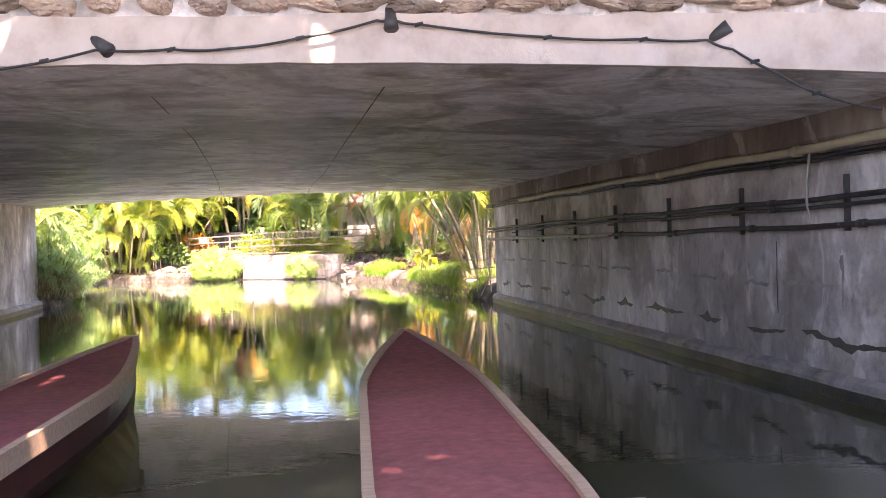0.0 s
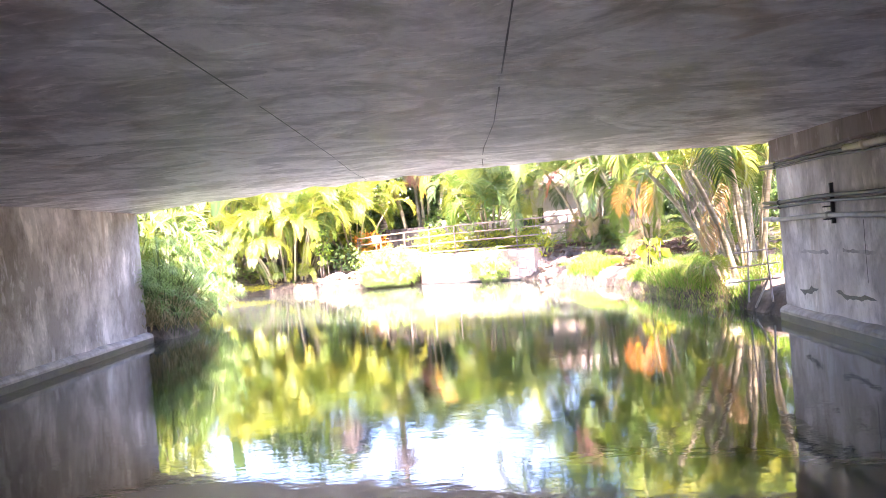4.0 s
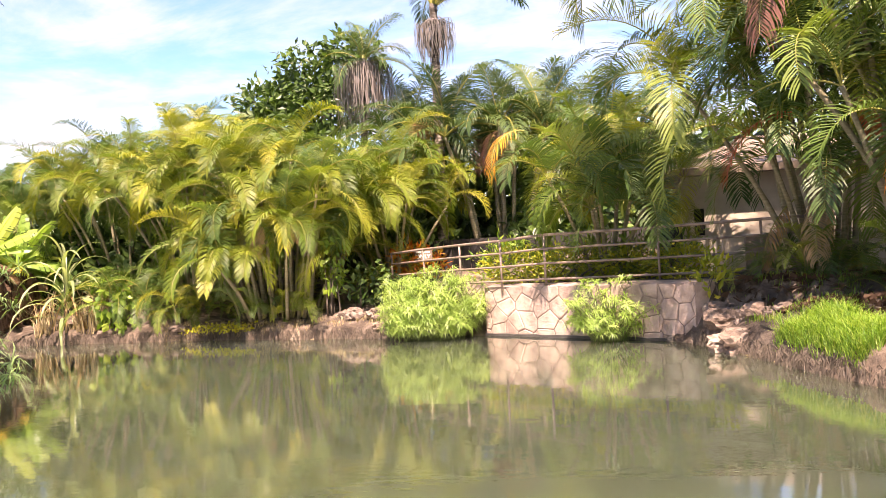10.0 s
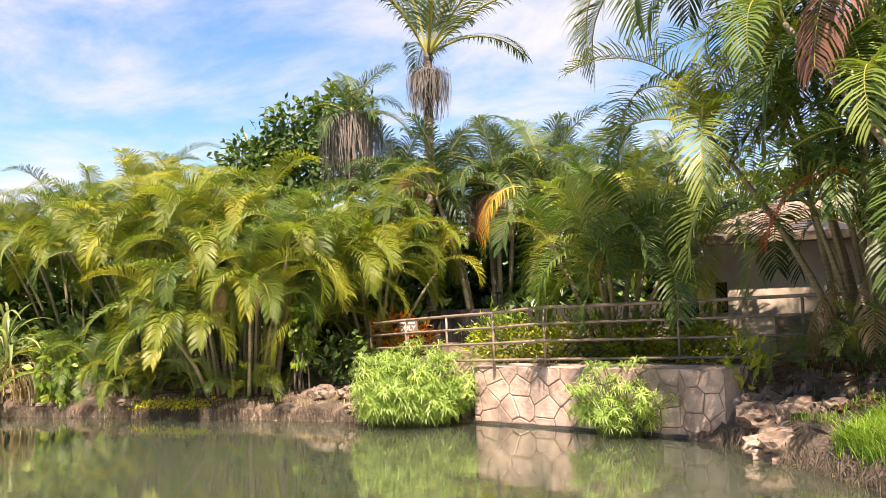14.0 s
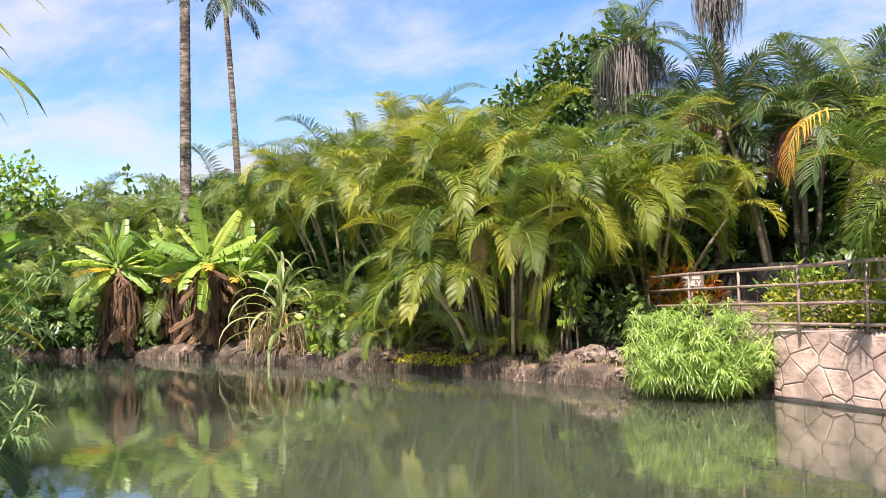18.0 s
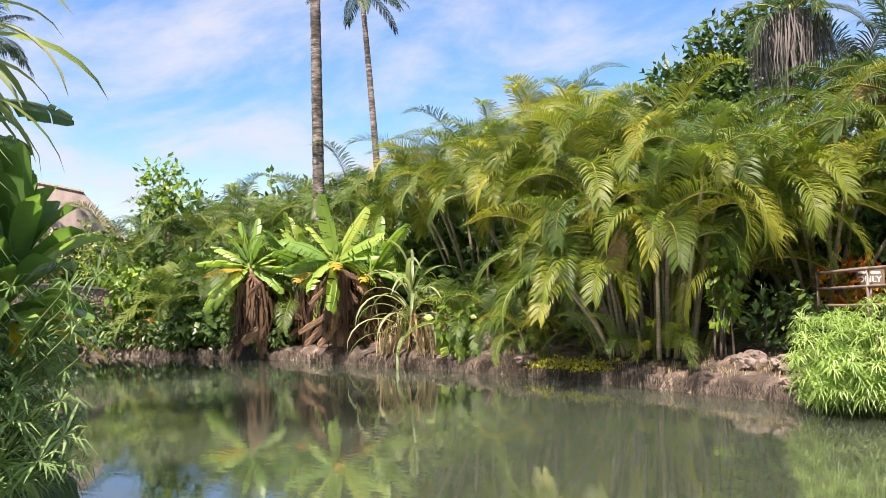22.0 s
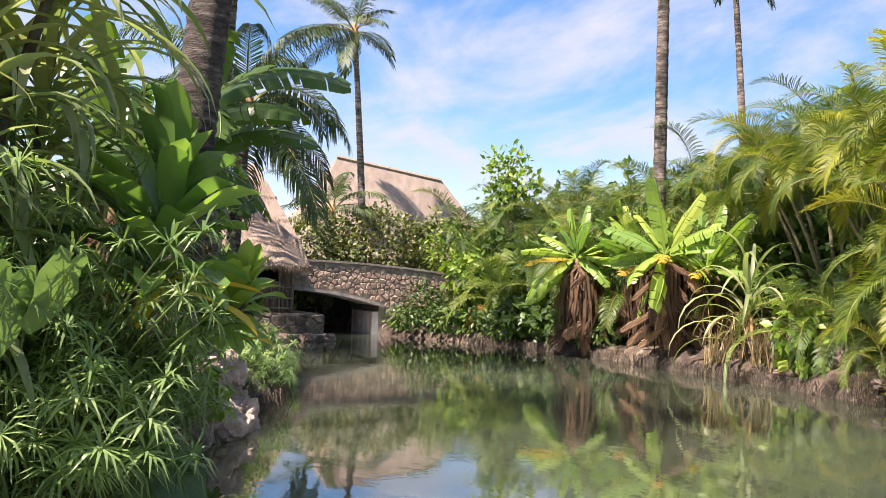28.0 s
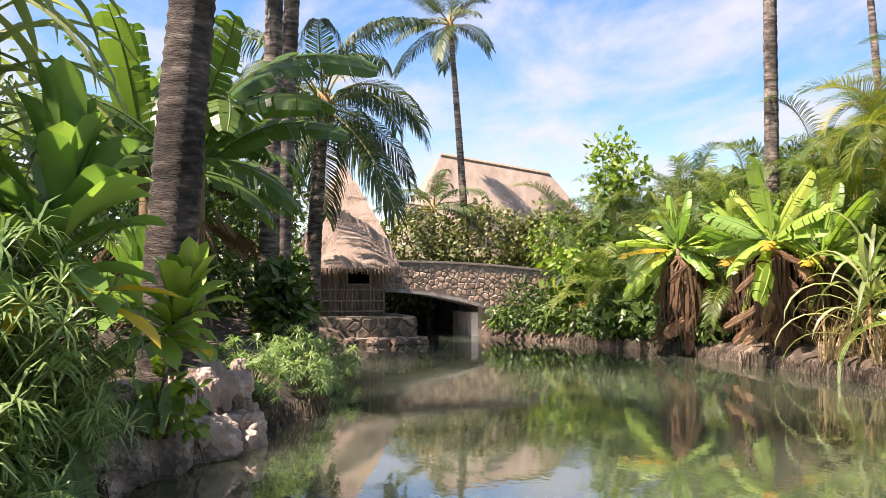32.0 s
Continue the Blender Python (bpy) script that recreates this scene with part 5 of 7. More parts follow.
def heart_leaf(name, size, mat, seed, tilt=60, stalk_len=1.1):
    """A heart-shaped leaf on a long stalk."""
    g = Geo()
    stalk = [Vector((0.35 * size * stalk_len * (i / 5) ** 1.6, 0, stalk_len * size * i / 5)) for i in range(6)]
    g.tube(stalk, [0.013 * size] * 6, 5, 1, False)
    top = stalk[-1]
    rim = []
    n = 20
    for i in range(n):
        a = 2 * math.pi * i / n
        r = 0.5 * (1 - 0.55 * math.cos(a) ** 16 * (1 if math.cos(a) < 0 else 0)) * (1 + 0.25 * max(0, math.cos(a)) + 0.6 * max(0, math.cos(a)) ** 7)
        lx, ly = r * math.cos(a), 0.82 * r * math.sin(a)
        z = -0.3 * lx * abs(lx) - 0.25 * ly * ly + 0.035 * math.sin(6 * a + seed) + 0.02 * math.sin(11 * a + 2 * seed)
        rim.append((lx, ly, z))
    rot = Euler((0, radians(tilt), 0)).to_matrix()
    k = len(g.v)
    pts = [Vector((0, 0, 0.0))] + [Vector((x * 0.55, y * 0.55, z * 0.35 - 0.02 * abs(y))) for x, y, z in rim] + [Vector(q) for q in rim]
    g.v += [top + rot @ (q * size) for q in pts]
    for i in range(n):
        j = (i + 1) % n
        g.f += [(k, k + 1 + i, k + 1 + j), (k + 1 + i, k + 1 + n + i, k + 1 + n + j, k + 1 + j)]
        g.i += [0, 0]
    for i in (0, 2, 4, 6, 8, 12, 14, 16, 18):
        x, y, z = rim[i]
        lift = Vector((0, 0, 0.012))
        g.tube([top + rot @ (lift * size), top + rot @ ((Vector((x * 0.55, y * 0.55, z * 0.35 - 0.02 * abs(y))) + lift) * size), top + rot @ ((Vector((x, y, z)) * 0.97 + lift) * size)], [0.006 * size, 0.004 * size, 0.0015 * size], 3, 2, False)
    return g.mesh(name, mat, "stem", "ti_light", smooth=True)


TARO = [heart_leaf("leaf", 0.55, "taro", i, t) for i, t in enumerate((40, 62, 85))]

TARO_TALL = [heart_leaf("leaf", 0.62, "taro", 5 + i, t, s) for i, (t, s) in enumerate(((75, 3.8), (92, 3.2), (84, 4.6)))]


def taro_plant(x, y, count, seed, scale=1.0, z=None, label="elephant ear plant with large drooping heart-shaped leaves", az0=0.0, arc=6.283, lib=None):
    rg = random.Random(seed)
    root = thing("elephant_ear", x, y, gz(x, y) - 0.03 if z is None else z, label, "plant", "elephant ear plants")
    for k in range(count):
        az = az0 + arc * (k + rg.uniform(0.1, 0.9)) / count
        sc = scale * rg.uniform(0.7, 1.15)
        part("leaf", rg.choice(lib or TARO), root, pose(0.1 * math.cos(az), 0.1 * math.sin(az), 0, rg.uniform(-10, 10), rg.uniform(0, 25), math.degrees(az)) @ Matrix.Diagonal((sc, sc, sc * rg.uniform(0.6, 1.3), 1)))
    return root


def leaf_cloud(name, blobs, count, size, mat, seed, droop=0.3, ratio=0.45, hollow=0.55):
    """Leaves spread over and inside lumpy shells, thinner at the edge, so that gaps and an uneven outline remain."""
    rg = np.random.default_rng(seed)
    b = np.array(blobs, float)
    wt_ = b[:, 3] * b[:, 4] + b[:, 4] * b[:, 5] + b[:, 3] * b[:, 5]
    pick = rg.choice(len(b), count, p=wt_ / wt_.sum())
    d = rg.normal(size=(count, 3))
    d /= np.linalg.norm(d, axis=1, keepdims=True)
    rad = hollow + (1.12 - hollow) * rg.random(count) ** 0.6
    lump = 1 + 0.22 * np.sin(d[:, 0] * 6 + pick * 1.7) * np.sin(d[:, 1] * 7 + pick) + 0.12 * np.sin(d[:, 2] * 11 + d[:, 0] * 9)
    c = b[pick, :3] + d * b[pick, 3:6] * (rad * lump)[:, None]
    keep = c[:, 2] > 0.02
    c, d = c[keep], d[keep]
    m = len(c)
    tip = d * 0.6 + rg.normal(size=(m, 3)) * 0.7
    tip[:, 2] -= droop
    tip /= np.linalg.norm(tip, axis=1, keepdims=True)
    nrm = rg.normal(size=(m, 3)) * 0.5 + d * 0.85 + np.array([0, 0, 0.55])
    side = np.cross(tip, nrm)
    side /= np.linalg.norm(side, axis=1, keepdims=True) + 1e-9
    s = size * (0.65 + 0.7 * rg.random(m))[:, None]
    up = np.cross(side, tip)
    v = np.empty((m, 5, 3))
    v[:, 0] = c
    v[:, 1] = c + tip * s * 0.45 + side * s * ratio * 0.5 + up * s * 0.06
    v[:, 2] = c + tip * s * 0.5
    v[:, 3] = c + tip * s * 0.45 - side * s * ratio * 0.5 + up * s * 0.06
    v[:, 4] = c + tip * s
    k = np.arange(m)[:, None] * 5
    quads = np.concatenate([k + np.array([0, 1, 4, 2]), k + np.array([0, 2, 4, 3])])
    me = bpy.data.meshes.new(name)
    me.from_pydata(v.reshape(-1, 3).tolist(), [], quads.tolist())
    me.materials.append(M[mat])
    return me


def shrub(name, label, x, y, blobs, count, size, mat, seed, z=None, category="shrub", group="", ratio=0.45, droop=0.3, stems=5, kind="", hollow=0.55):
    rg = random.Random(seed)
    z = gz(x, y) - 0.04 if z is None else z
    root = thing(name, x, y, z, label, category, group, kind)
    part("foliage", leaf_cloud("foliage", blobs, count, size, mat, seed, droop, ratio, hollow), root)
    for s in range(stems):
        bx, by, bz, rx, ry, rz = rg.choice(blobs)
        e = (bx + rg.uniform(-0.5, 0.5) * rx, by + rg.uniform(-0.5, 0.5) * ry, max(0.15, bz + rg.uniform(-0.2, 0.5) * rz))
        f = (rg.uniform(-0.15, 0.15) + 0.35 * e[0], rg.uniform(-0.15, 0.15) + 0.35 * e[1], 0)
        g = Geo()
        g.tube(stem_points(f, e, 0.15, 5), [0.028, 0.024, 0.018, 0.012, 0.006], 5)
        part("branch", g.mesh("branch", "bark", smooth=True), root)
    return root


def broad_tree(x, y, height, blobs, count, size, seed, label, r=0.16, mat="tree"):
    rg = random.Random(seed)
    root = thing("tree", x, y, gz(x, y) - 0.1, label, "tree", "broadleaf trees")
    g = Geo()
    hub = Vector((0.2, 0.1, height * 0.5))
    g.tube(stem_points((0, 0, 0), hub, 0.2), [r * (1 - 0.06 * i) for i in range(7)], 9)
    for bx, by, bz, rx, ry, rz in blobs:
        e = Vector((bx, by, bz))
        g.tube(stem_points(hub, e, 0.12, 6), [r * 0.6, r * 0.48, r * 0.36, r * 0.26, r * 0.18, r * 0.1], 6)
        for k in range(5):
            d = Vector((rg.uniform(-1, 1) * rx, rg.uniform(-1, 1) * ry, rg.uniform(-0.5, 1) * rz)) * 0.75
            g.tube([hub.lerp(e, 0.75), hub.lerp(e, 0.75).lerp(e + d, 0.5) + Vector((0, 0, 0.05)), e + d], [r * 0.2, r * 0.12, 0.008], 5)
    part("trunk", g.mesh("trunk", "bark", smooth=True), root)
    part("crown", leaf_cloud("crown", blobs, count, size, mat, seed, 0.2, 0.55, 0.35), root)
    return root


def blades(name, label, area, count, height, width, mat, seed, z_of, category="grass", lean=0.5, kind="stuff"):
    """A patch of narrow blades: area gives a place for two random numbers."""
    rg = random.Random(seed)
    g = Geo()
    for _ in range(count):
        if _ % 9 == 0:
            cx, cy = area(rg)
            tuft = rg.uniform(0.6, 1.25)
        x, y = cx + rg.gauss(0, 0.05), cy + rg.gauss(0, 0.05)
        z = z_of(x, y) - 0.02
        a, h = rg.uniform(0, 6.283), height * tuft * rg.uniform(0.5, 1.15)
        d = Vector((math.cos(a), math.sin(a), 0)) * h * lean * rg.uniform(0.3, 1.3)
        s = Vector((-math.sin(a), math.cos(a), 0)) * width
        b = Vector((x, y, z))
        m = b + d * 0.35 + Vector((0, 0, h * 0.65))
        t = b + d + Vector((0, 0, h * rg.uniform(0.75, 1.0)))
        k = len(g.v)
        g.v += [b - s, b + s, m + s * 0.8, m - s * 0.8, t]
        g.f += [(k, k + 1, k + 2, k + 3), (k + 3, k + 2, k + 4)]
        g.i += [0, 0]
    return tagged(new(name, g.mesh(name, mat)), label, category, kind=kind)

# ---- the far bank ----
YG, DK = ["areca", "areca", "areca", "areca_dark"], ["areca_dark"]
palm_clump("areca_palm", "large yellow-green areca palm clump on the earth bank", -10.3, 30.7, 4.6, 1.0, 30, 9, ["areca", "areca", "bright", "areca_dark"], 3, 1.15, 40, 0.045, 1.0, least=0.4, foot=0.55,
           extra=(("dead", -0.6, -1.3, 2.6, 250, 0.6), ("dead", 0.2, -1.5, 2.4, 280, 0.55), ("dead", 0.9, -1.2, 2.6, 300, 0.5), ("grey", -0.2, -1.4, 2.4, 262, 0.4)))
palm_clump("areca_palm", "yellow-green areca palm clump behind the bank", -13.6, 32.4, 5.6, 1.8, 17, 8, YG, 5, 0.7, 10)
palm_clump("areca_palm", "tall green areca palms behind the bank", -16.4, 33.2, 5.6, 1.5, 13, 8, ["areca_dark", "areca"], 7, 0.7, 10)
palm_clump("areca_palm", "yellow-green areca palms beside the large clump", -7.9, 32.6, 3.6, 1.3, 10, 7, ["areca", "areca"], 8, 0.5, 6)
for i, (x, y, h, sp) in enumerate(((-19.4, 34.6, 3.9, 1.5), (-22.6, 35.2, 4.1, 1.5), (-25.6, 35.0, 3.7, 1.5), (-28.6, 34.2, 3.6, 1.5), (-31.6, 33.0, 3.0, 1.4), (-23.4, 32.4, 2.3, 1.0), (-20.6, 32.8, 2.4, 1.0))):
    palm_clump("areca_palm", "dark green areca palms in the thicket", x, y, h, sp, 10, 7, DK, 20 + i, 0.7, 10)
palm_clump("areca_palm", "young areca palm low on the bank", -13.2, 30.5, 0.7, 0.4, 4, 6, ["areca_dark", "areca"], 31, 0.3, 10, 0.03, 0.55)
palm_clump("areca_palm", "low green palm fronds at the foot of the thicket", -15.0, 31.2, 1.0, 0.7, 6, 6, DK, 32, 0.5, 10, 0.03, 0.8)

# the slender palms behind the railing
palm_clump("slender_palm", "cluster of slender palms with dark feathered heads", -5.3, 35.6, 6.0, 1.1, 8, 9, ["fishtail"], 41, 0.9, 2, 0.07, 1.0,
           extra=(("plum", 0.2, -0.4, 4.0, 250, 0.8), ("plum", -0.5, -0.3, 3.8, 280, 0.7), ("dead", 0.5, -0.4, 4.2, 260, 1.0), ("dead", -0.2, -0.5, 4.0, 290, 0.9)))
palm_clump("slender_palm", "dark feathered palms behind the railing", -2.6, 37.0, 5.6, 1.3, 7, 9, ["fishtail"], 42, 0.8, 2, 0.07, 1.0)
palm_clump("slender_palm", "dark feathered palms over the fence", -8.6, 36.6, 5.4, 0.8, 4, 9, ["fishtail"], 43, 0.6, 2, 0.07, 1.0)
skirted = thing("feather_palm", -10.05, 36.6, gz(-10.05, 36.6) - 0.1, "feather palm with a mop of withered grey fronds", "palm")
part("trunk", cane_mesh([Vector((0.05 * i, 0, 1.12 * i)) for i in range(7)], 0.14, 0.1, 24, "trunk", 9), skirted)
part("withered_skirt", skirt_mesh("withered_skirt", 2.4, 1.8, 420, "grey_dead", 8), skirted, pose(0.3, 0, 6.9), "hanging grey dead fronds")
head(skirted, (0.3, 0, 6.8), 9, ["fishtail"], random.Random(9), 0.9)
rg0 = random.Random(4)
tall = thing("feather_palm", -6.9, 34.4, gz(-6.9, 34.4) - 0.1, "tall feather palm with a pale smooth trunk", "palm")
part("trunk", cane_mesh([Vector((0.10 * i / 6, 0.05 * i / 6, 7.8 * i / 6)) for i in range(7)], 0.17, 0.11, 24, "trunk", 11), tall)
for k in range(12):
    part("frond", FRONDS["wind"][(0, 1, 2, 1, 0, 2)[k % 6]], tall, pose(0.1, 0.05, 7.7, rg0.uniform(-14, 14), rg0.uniform(-12, 12), k * 137.5 + 40) @ Matrix.Scale(1.4, 4))
part("withered_skirt", skirt_mesh("withered_skirt", 1.5, 1.1, 240, "grey_dead", 18), tall, pose(0.1, 0.05, 7.4), "withered grey fronds under the crown")
for k, (x, y, z) in enumerate(((-0.55, 0.1, 4.5), (-0.35, -0.25, 4.35))):
    part("fruit_bunch", fruit_mesh(30 + k), tall, pose(x, y, z, 0, 0, 60 * k), "bunch of ripe brown-orange palm fruits")

# the palms over the wall's end, between the house and the camera
palm_clump("areca_palm", "tall areca palms arching over the wall and rocks", 2.0, 26.2, 6.4, 1.2, 3, 8, ["large", "large", "large", "bright", "large_dark"], 51, 0.6, 34, 0.05, 1.0, (0.02, -0.02), foot=0.62, high=["large_dark", "large_dark", "large"],
           canes=((-0.3, -0.2, -2.2, -0.7, 3.5), (-0.1, 0.0, -1.2, -0.6, 4.5), (0.1, -0.2, -0.8, -0.4, 5.9), (0.0, 0.1, -1.7, -0.4, 6.2), (0.1, 0.1, -1.4, -0.9, 7.0), (0.2, 0.0, 0.1, -0.6, 7.4), (0.6, 0.1, 1.3, -0.4, 7.8), (0.4, -0.2, 0.9, -0.7, 6.4), (0.3, -0.3, 0.5, -1.2, 3.0),
                  (0.1, -0.4, -0.3, -1.2, 3.8), (-0.2, -0.3, -0.9, -1.1, 2.3), (0.6, -0.3, 1.0, -1.2, 2.4), (0.5, -0.2, 0.9, -1.0, 4.4), (0.0, -0.4, 0.1, -1.1, 1.6)),
           extra=(("arch_deep", -1.7, -0.4, 6.2, 172, 1.1), ("arch_deep", -1.7, -0.4, 6.2, 200, 1.15), ("arch_deep", -1.7, -0.4, 6.2, 228, 1.05), ("arch_deep", -1.4, -0.9, 7.0, 185, 1.1), ("arch_deep", -1.4, -0.9, 7.0, 215, 1.1), ("arch", -2.2, -0.7, 3.5, 190, 0.8), ("arch_deep", -2.2, -0.7, 3.5, 265, 0.85), ("arch", -0.3, -1.2, 3.8, 180, 0.9),("red", -0.2, -1.1, 2.7, 192, 1.0), ("plum", 0.7, -1.2, 6.2, 300, 1.1), ("plum", 1.1, -1.0, 6.4, 260, 1.2), ("red", 0.9, -1.1, 2.9, 250, 0.7), ("dead", 0.0, -0.5, 1.5, 250, 0.8), ("dead", -0.4, -0.3, 1.4, 200, 0.8)))
palm_clump("areca_palm", "tall areca palms with bare leaning canes on the grassy bank", 3.3, 23.8, 5.8, 1.2, 4, 6, ["large", "bright", "large"], 52, 0.6, 30, 0.055, 1.0, (0.0, -0.03), foot=0.62, high=["large_dark", "large"],
           canes=((0.0, 0.0, -2.6, -0.2, 4.8), (0.2, 0.2, -2.0, 0.2, 6.0), (-0.3, 0.1, -1.3, 0.2, 6.8), (0.3, -0.2, -0.7, -0.5, 5.2), (0.5, 0.3, 0.8, 0.4, 6.4), (0.0, -0.3, 0.5, -0.8, 4.2), (-0.4, -0.1, -1.3, -0.6, 3.2), (0.2, -0.3, -0.4, -1.0, 2.2), (0.4, -0.2, 0.9, -0.9, 3.0)),
           extra=(("orange", -0.3, -0.7, 2.3, 245, 1.15), ("orange", -0.1, -0.8, 2.2, 275, 1.1), ("plum", -1.5, -0.3, 5.4, 225, 1.0), ("dead", -0.2, -0.5, 1.2, 260, 0.7)))
palm_clump("areca_palm", "dark areca palms standing close behind the wall's end", 6.3, 27.6, 7.2, 1.6, 10, 8, ["large", "large_dark"], 58, 0.9, 8, 0.06, 1.0, least=0.5)
palm_clump("areca_palm", "arching areca palms behind the railing", -1.9, 29.3, 3.3, 1.3, 9, 8, ["large", "areca"], 53, 0.5, 6, 0.05, 0.95,
           extra=(("orange", -1.5, -1.2, 3.3, 215, 1.1),))
palm_clump("areca_palm", "green palms beyond the railing", 6.0, 30.2, 5.2, 1.0, 7, 7, ["large_dark"], 54, 0.5, 6, 0.055)
palm_clump("areca_palm", "areca palms on the grassy bank", 5.0, 18.6, 3.7, 1.2, 8, 6, ["large", "areca"], 55, 0.6, 10, 0.06, 0.95, (-0.05, 0.0))
palm_clump("areca_palm", "areca palms with bare leaning canes beside the bridge", 4.05, 12.5, 4.0, 1.1, 12, 6, ["areca", "large"], 56, 0.5, 4, 0.06, 0.9, (-0.2, 0.0),
           extra=(("grey", -0.6, -0.2, 2.6, 240, 0.7), ("dead", -0.2, -0.2, 2.0, 220, 0.9)))
palm_clump("areca_palm", "areca palms on the bank beside the bridge", 5.4, 15.2, 3.8, 1.1, 7, 6, ["areca", "large"], 57, 0.6, 8, 0.055, 0.9, (-0.08, 0))

# fillers in the depth of the thicket
for i, (x, y, w, h) in enumerate(((-33, 35.5, 3.4, 3.2), (-28, 37.5, 3.4, 4.0), (-23, 38, 3.4, 4.4), (-18, 37, 3.2, 4.4), (-13, 36, 3.0, 4.2), (-8.6, 38.5, 3.0, 4.4), (-3.5, 39.5, 3.2, 4.6), (2, 38.5, 3.4, 5.0), (-6.0, 37.4, 2.2, 3.2), (-1.2, 38.0, 2.4, 3.4), (6.5, 34, 3.0, 4.6),
                                  (9.2, 28, 2.4, 4.0), (9.4, 22, 2.2, 3.6), (9.6, 16.5, 2.2, 3.4), (-8.2, 34.6, 1.2, 1.7), (-3.4, 35.5, 1.6, 1.6), (-17.5, 33.4, 2.2, 2.2), (-26, 32.2, 2.2, 2.2))):
    shrub("thicket", "dense dark green broadleaf thicket", x, y, [(-w * 0.45, 0, h * 0.42, w * 0.62, 1.1, h * 0.5), (w * 0.45, 0.2, h * 0.5, w * 0.62, 1.2, h * 0.52), (0, -0.4, h * 0.25, w * 0.7, 0.8, h * 0.3)], 1700, 0.34, "bush", 200 + i, group="thickets behind the banks", stems=8, ratio=0.55)

for i, x in enumerate(range(-44, 14, 5)):
    shrub("thicket", "dense dark green trees closing the view behind the palms", x, 43.0 + 1.5 * math.sin(x), [(-1.4, 0, 2.6, 2.2, 1.4, 2.6), (1.4, 0.3, 2.4, 2.2, 1.4, 2.4), (0, -0.6, 1.2, 2.6, 1.2, 1.3)], 2600, 0.42, "bush", 260 + i, group="thickets behind the banks", stems=8, ratio=0.6, hollow=0.3)

for i, (x, y, h, sp) in enumerate(((-24.4, 31.0, 1.7, 0.8), (-22.2, 31.5, 2.1, 0.9), (-26.8, 30.6, 1.5, 0.7))):
    palm_clump("areca_palm", "young dark areca palms arching over the water's edge", x, y, h, sp, 7, 6, ["areca_dark", "large"], 34 + i, 0.5, 8, 0.035, 0.75)

# banana plants and the strappy plant
banana_plant(-21.5, 30.75, 3, 2, 2.0, 1.15, leaves=15, dry=44, yellow=1, axis=0.9)
banana_plant(-19.1, 30.9, 2, 5, 2.1, 1.15, leaves=15, dry=50, yellow=1, axis=0.9)
rosette("strappy_reed", "tall strappy reed plant over pale dry stalks", "reed", -16.8, 30.7, (0, 0, 0), (0.1, 0, 1.2), REED, 34, 61, 1.35, 1.1, extra=[(DRY_STRAP[k % 3], 200 + 20 * k, 0.3 + 0.1 * (k % 3), 1.0) for k in range(9)], r=0.06)
blades("dry_stalks", "pale dry fallen stalks at the foot of the reeds", lambda r: (-16.4 + r.uniform(-1.1, 1.0), 30.45 + r.uniform(-0.3, 0.4)), 240, 1.0, 0.012, "dry_grass", 62, gz, "dead stalks", 0.7)
shrub("vine", "bright heart-leaved vine on the bank", -15.0, 30.3, [(0, 0, 0.8, 0.5, 0.3, 0.7), (0.2, -0.1, 0.4, 0.5, 0.3, 0.4)], 170, 0.22, "bush_light", 63, ratio=0.8, droop=0.9)
shrub("groundcover", "yellow creeping groundcover on the bank", -11.6, 29.75, [(0, 0, 0.06, 0.95, 0.22, 0.16), (0.5, -0.1, 0.05, 0.6, 0.2, 0.12)], 900, 0.07, "moss", 64, category="groundcover", ratio=0.7, stems=2)

# sedges at the sea wall
sedge_clump(-5.65, 28.35, 0.82, 0.8, 1.5, 420, "sedge_light", 71, "bright green umbrella sedge bush at the wall's end", z=0.0, blade=0.75)
sedge_clump(-5.7, 27.95, 0.75, 0.4, 0.9, 200, "sedge_light", 75, "bright green umbrella sedge leaning over the water", z=0.0, blade=0.7)
sedge_clump(-1.75, 26.5, 0.45, 0.28, 1.15, 150, "sedge_light", 72, "small umbrella sedge growing against the wall", z=0.0, blade=0.6)

# planting behind the wall
shrub("croton", "orange and red croton shrub by the fence", -7.3, 32.3, [(0, 0, 0.75, 0.5, 0.4, 0.45), (0.6, 0.3, 0.7, 0.3, 0.3, 0.35)], 420, 0.2, "croton", 81, ratio=0.35, droop=-0.3)
shrub("croton", "yellow variegated croton hedge behind the railing", -3.2, 28.9, [(-0.8, 0.2, 0.42, 0.7, 0.3, 0.42), (0.5, 0, 0.4, 0.8, 0.3, 0.4), (1.7, -0.5, 0.35, 0.6, 0.3, 0.35), (2.9, -1.0, 0.35, 0.7, 0.3, 0.35)], 4200, 0.10, "croton_yellow", 82, ratio=0.4, droop=-0.2)
shrub("shrub", "green strappy planting behind the railing", -3.0, 29.5, [(-1.0, 0.4, 0.5, 0.9, 0.3, 0.5), (0.7, 0, 0.5, 0.9, 0.3, 0.5), (2.2, -0.6, 0.5, 0.9, 0.3, 0.5)], 1900, 0.2, "bush_light", 87, ratio=0.22, droop=-0.3)
shrub("shrub", "green leafy shrub on the bank", -7.8, 30.3, [(0, 0, 0.55, 0.55, 0.45, 0.5), (0.5, 0.2, 0.4, 0.45, 0.3, 0.35)], 420, 0.19, "bush", 83, ratio=0.5)
shrub("sapling", "pale green sapling with hanging leaves", -8.6, 29.9, [(0, 0, 1.5, 0.28, 0.25, 0.5), (0.05, 0, 0.9, 0.25, 0.2, 0.3)], 130, 0.2, "bush_light", 84, ratio=0.6, droop=0.8)
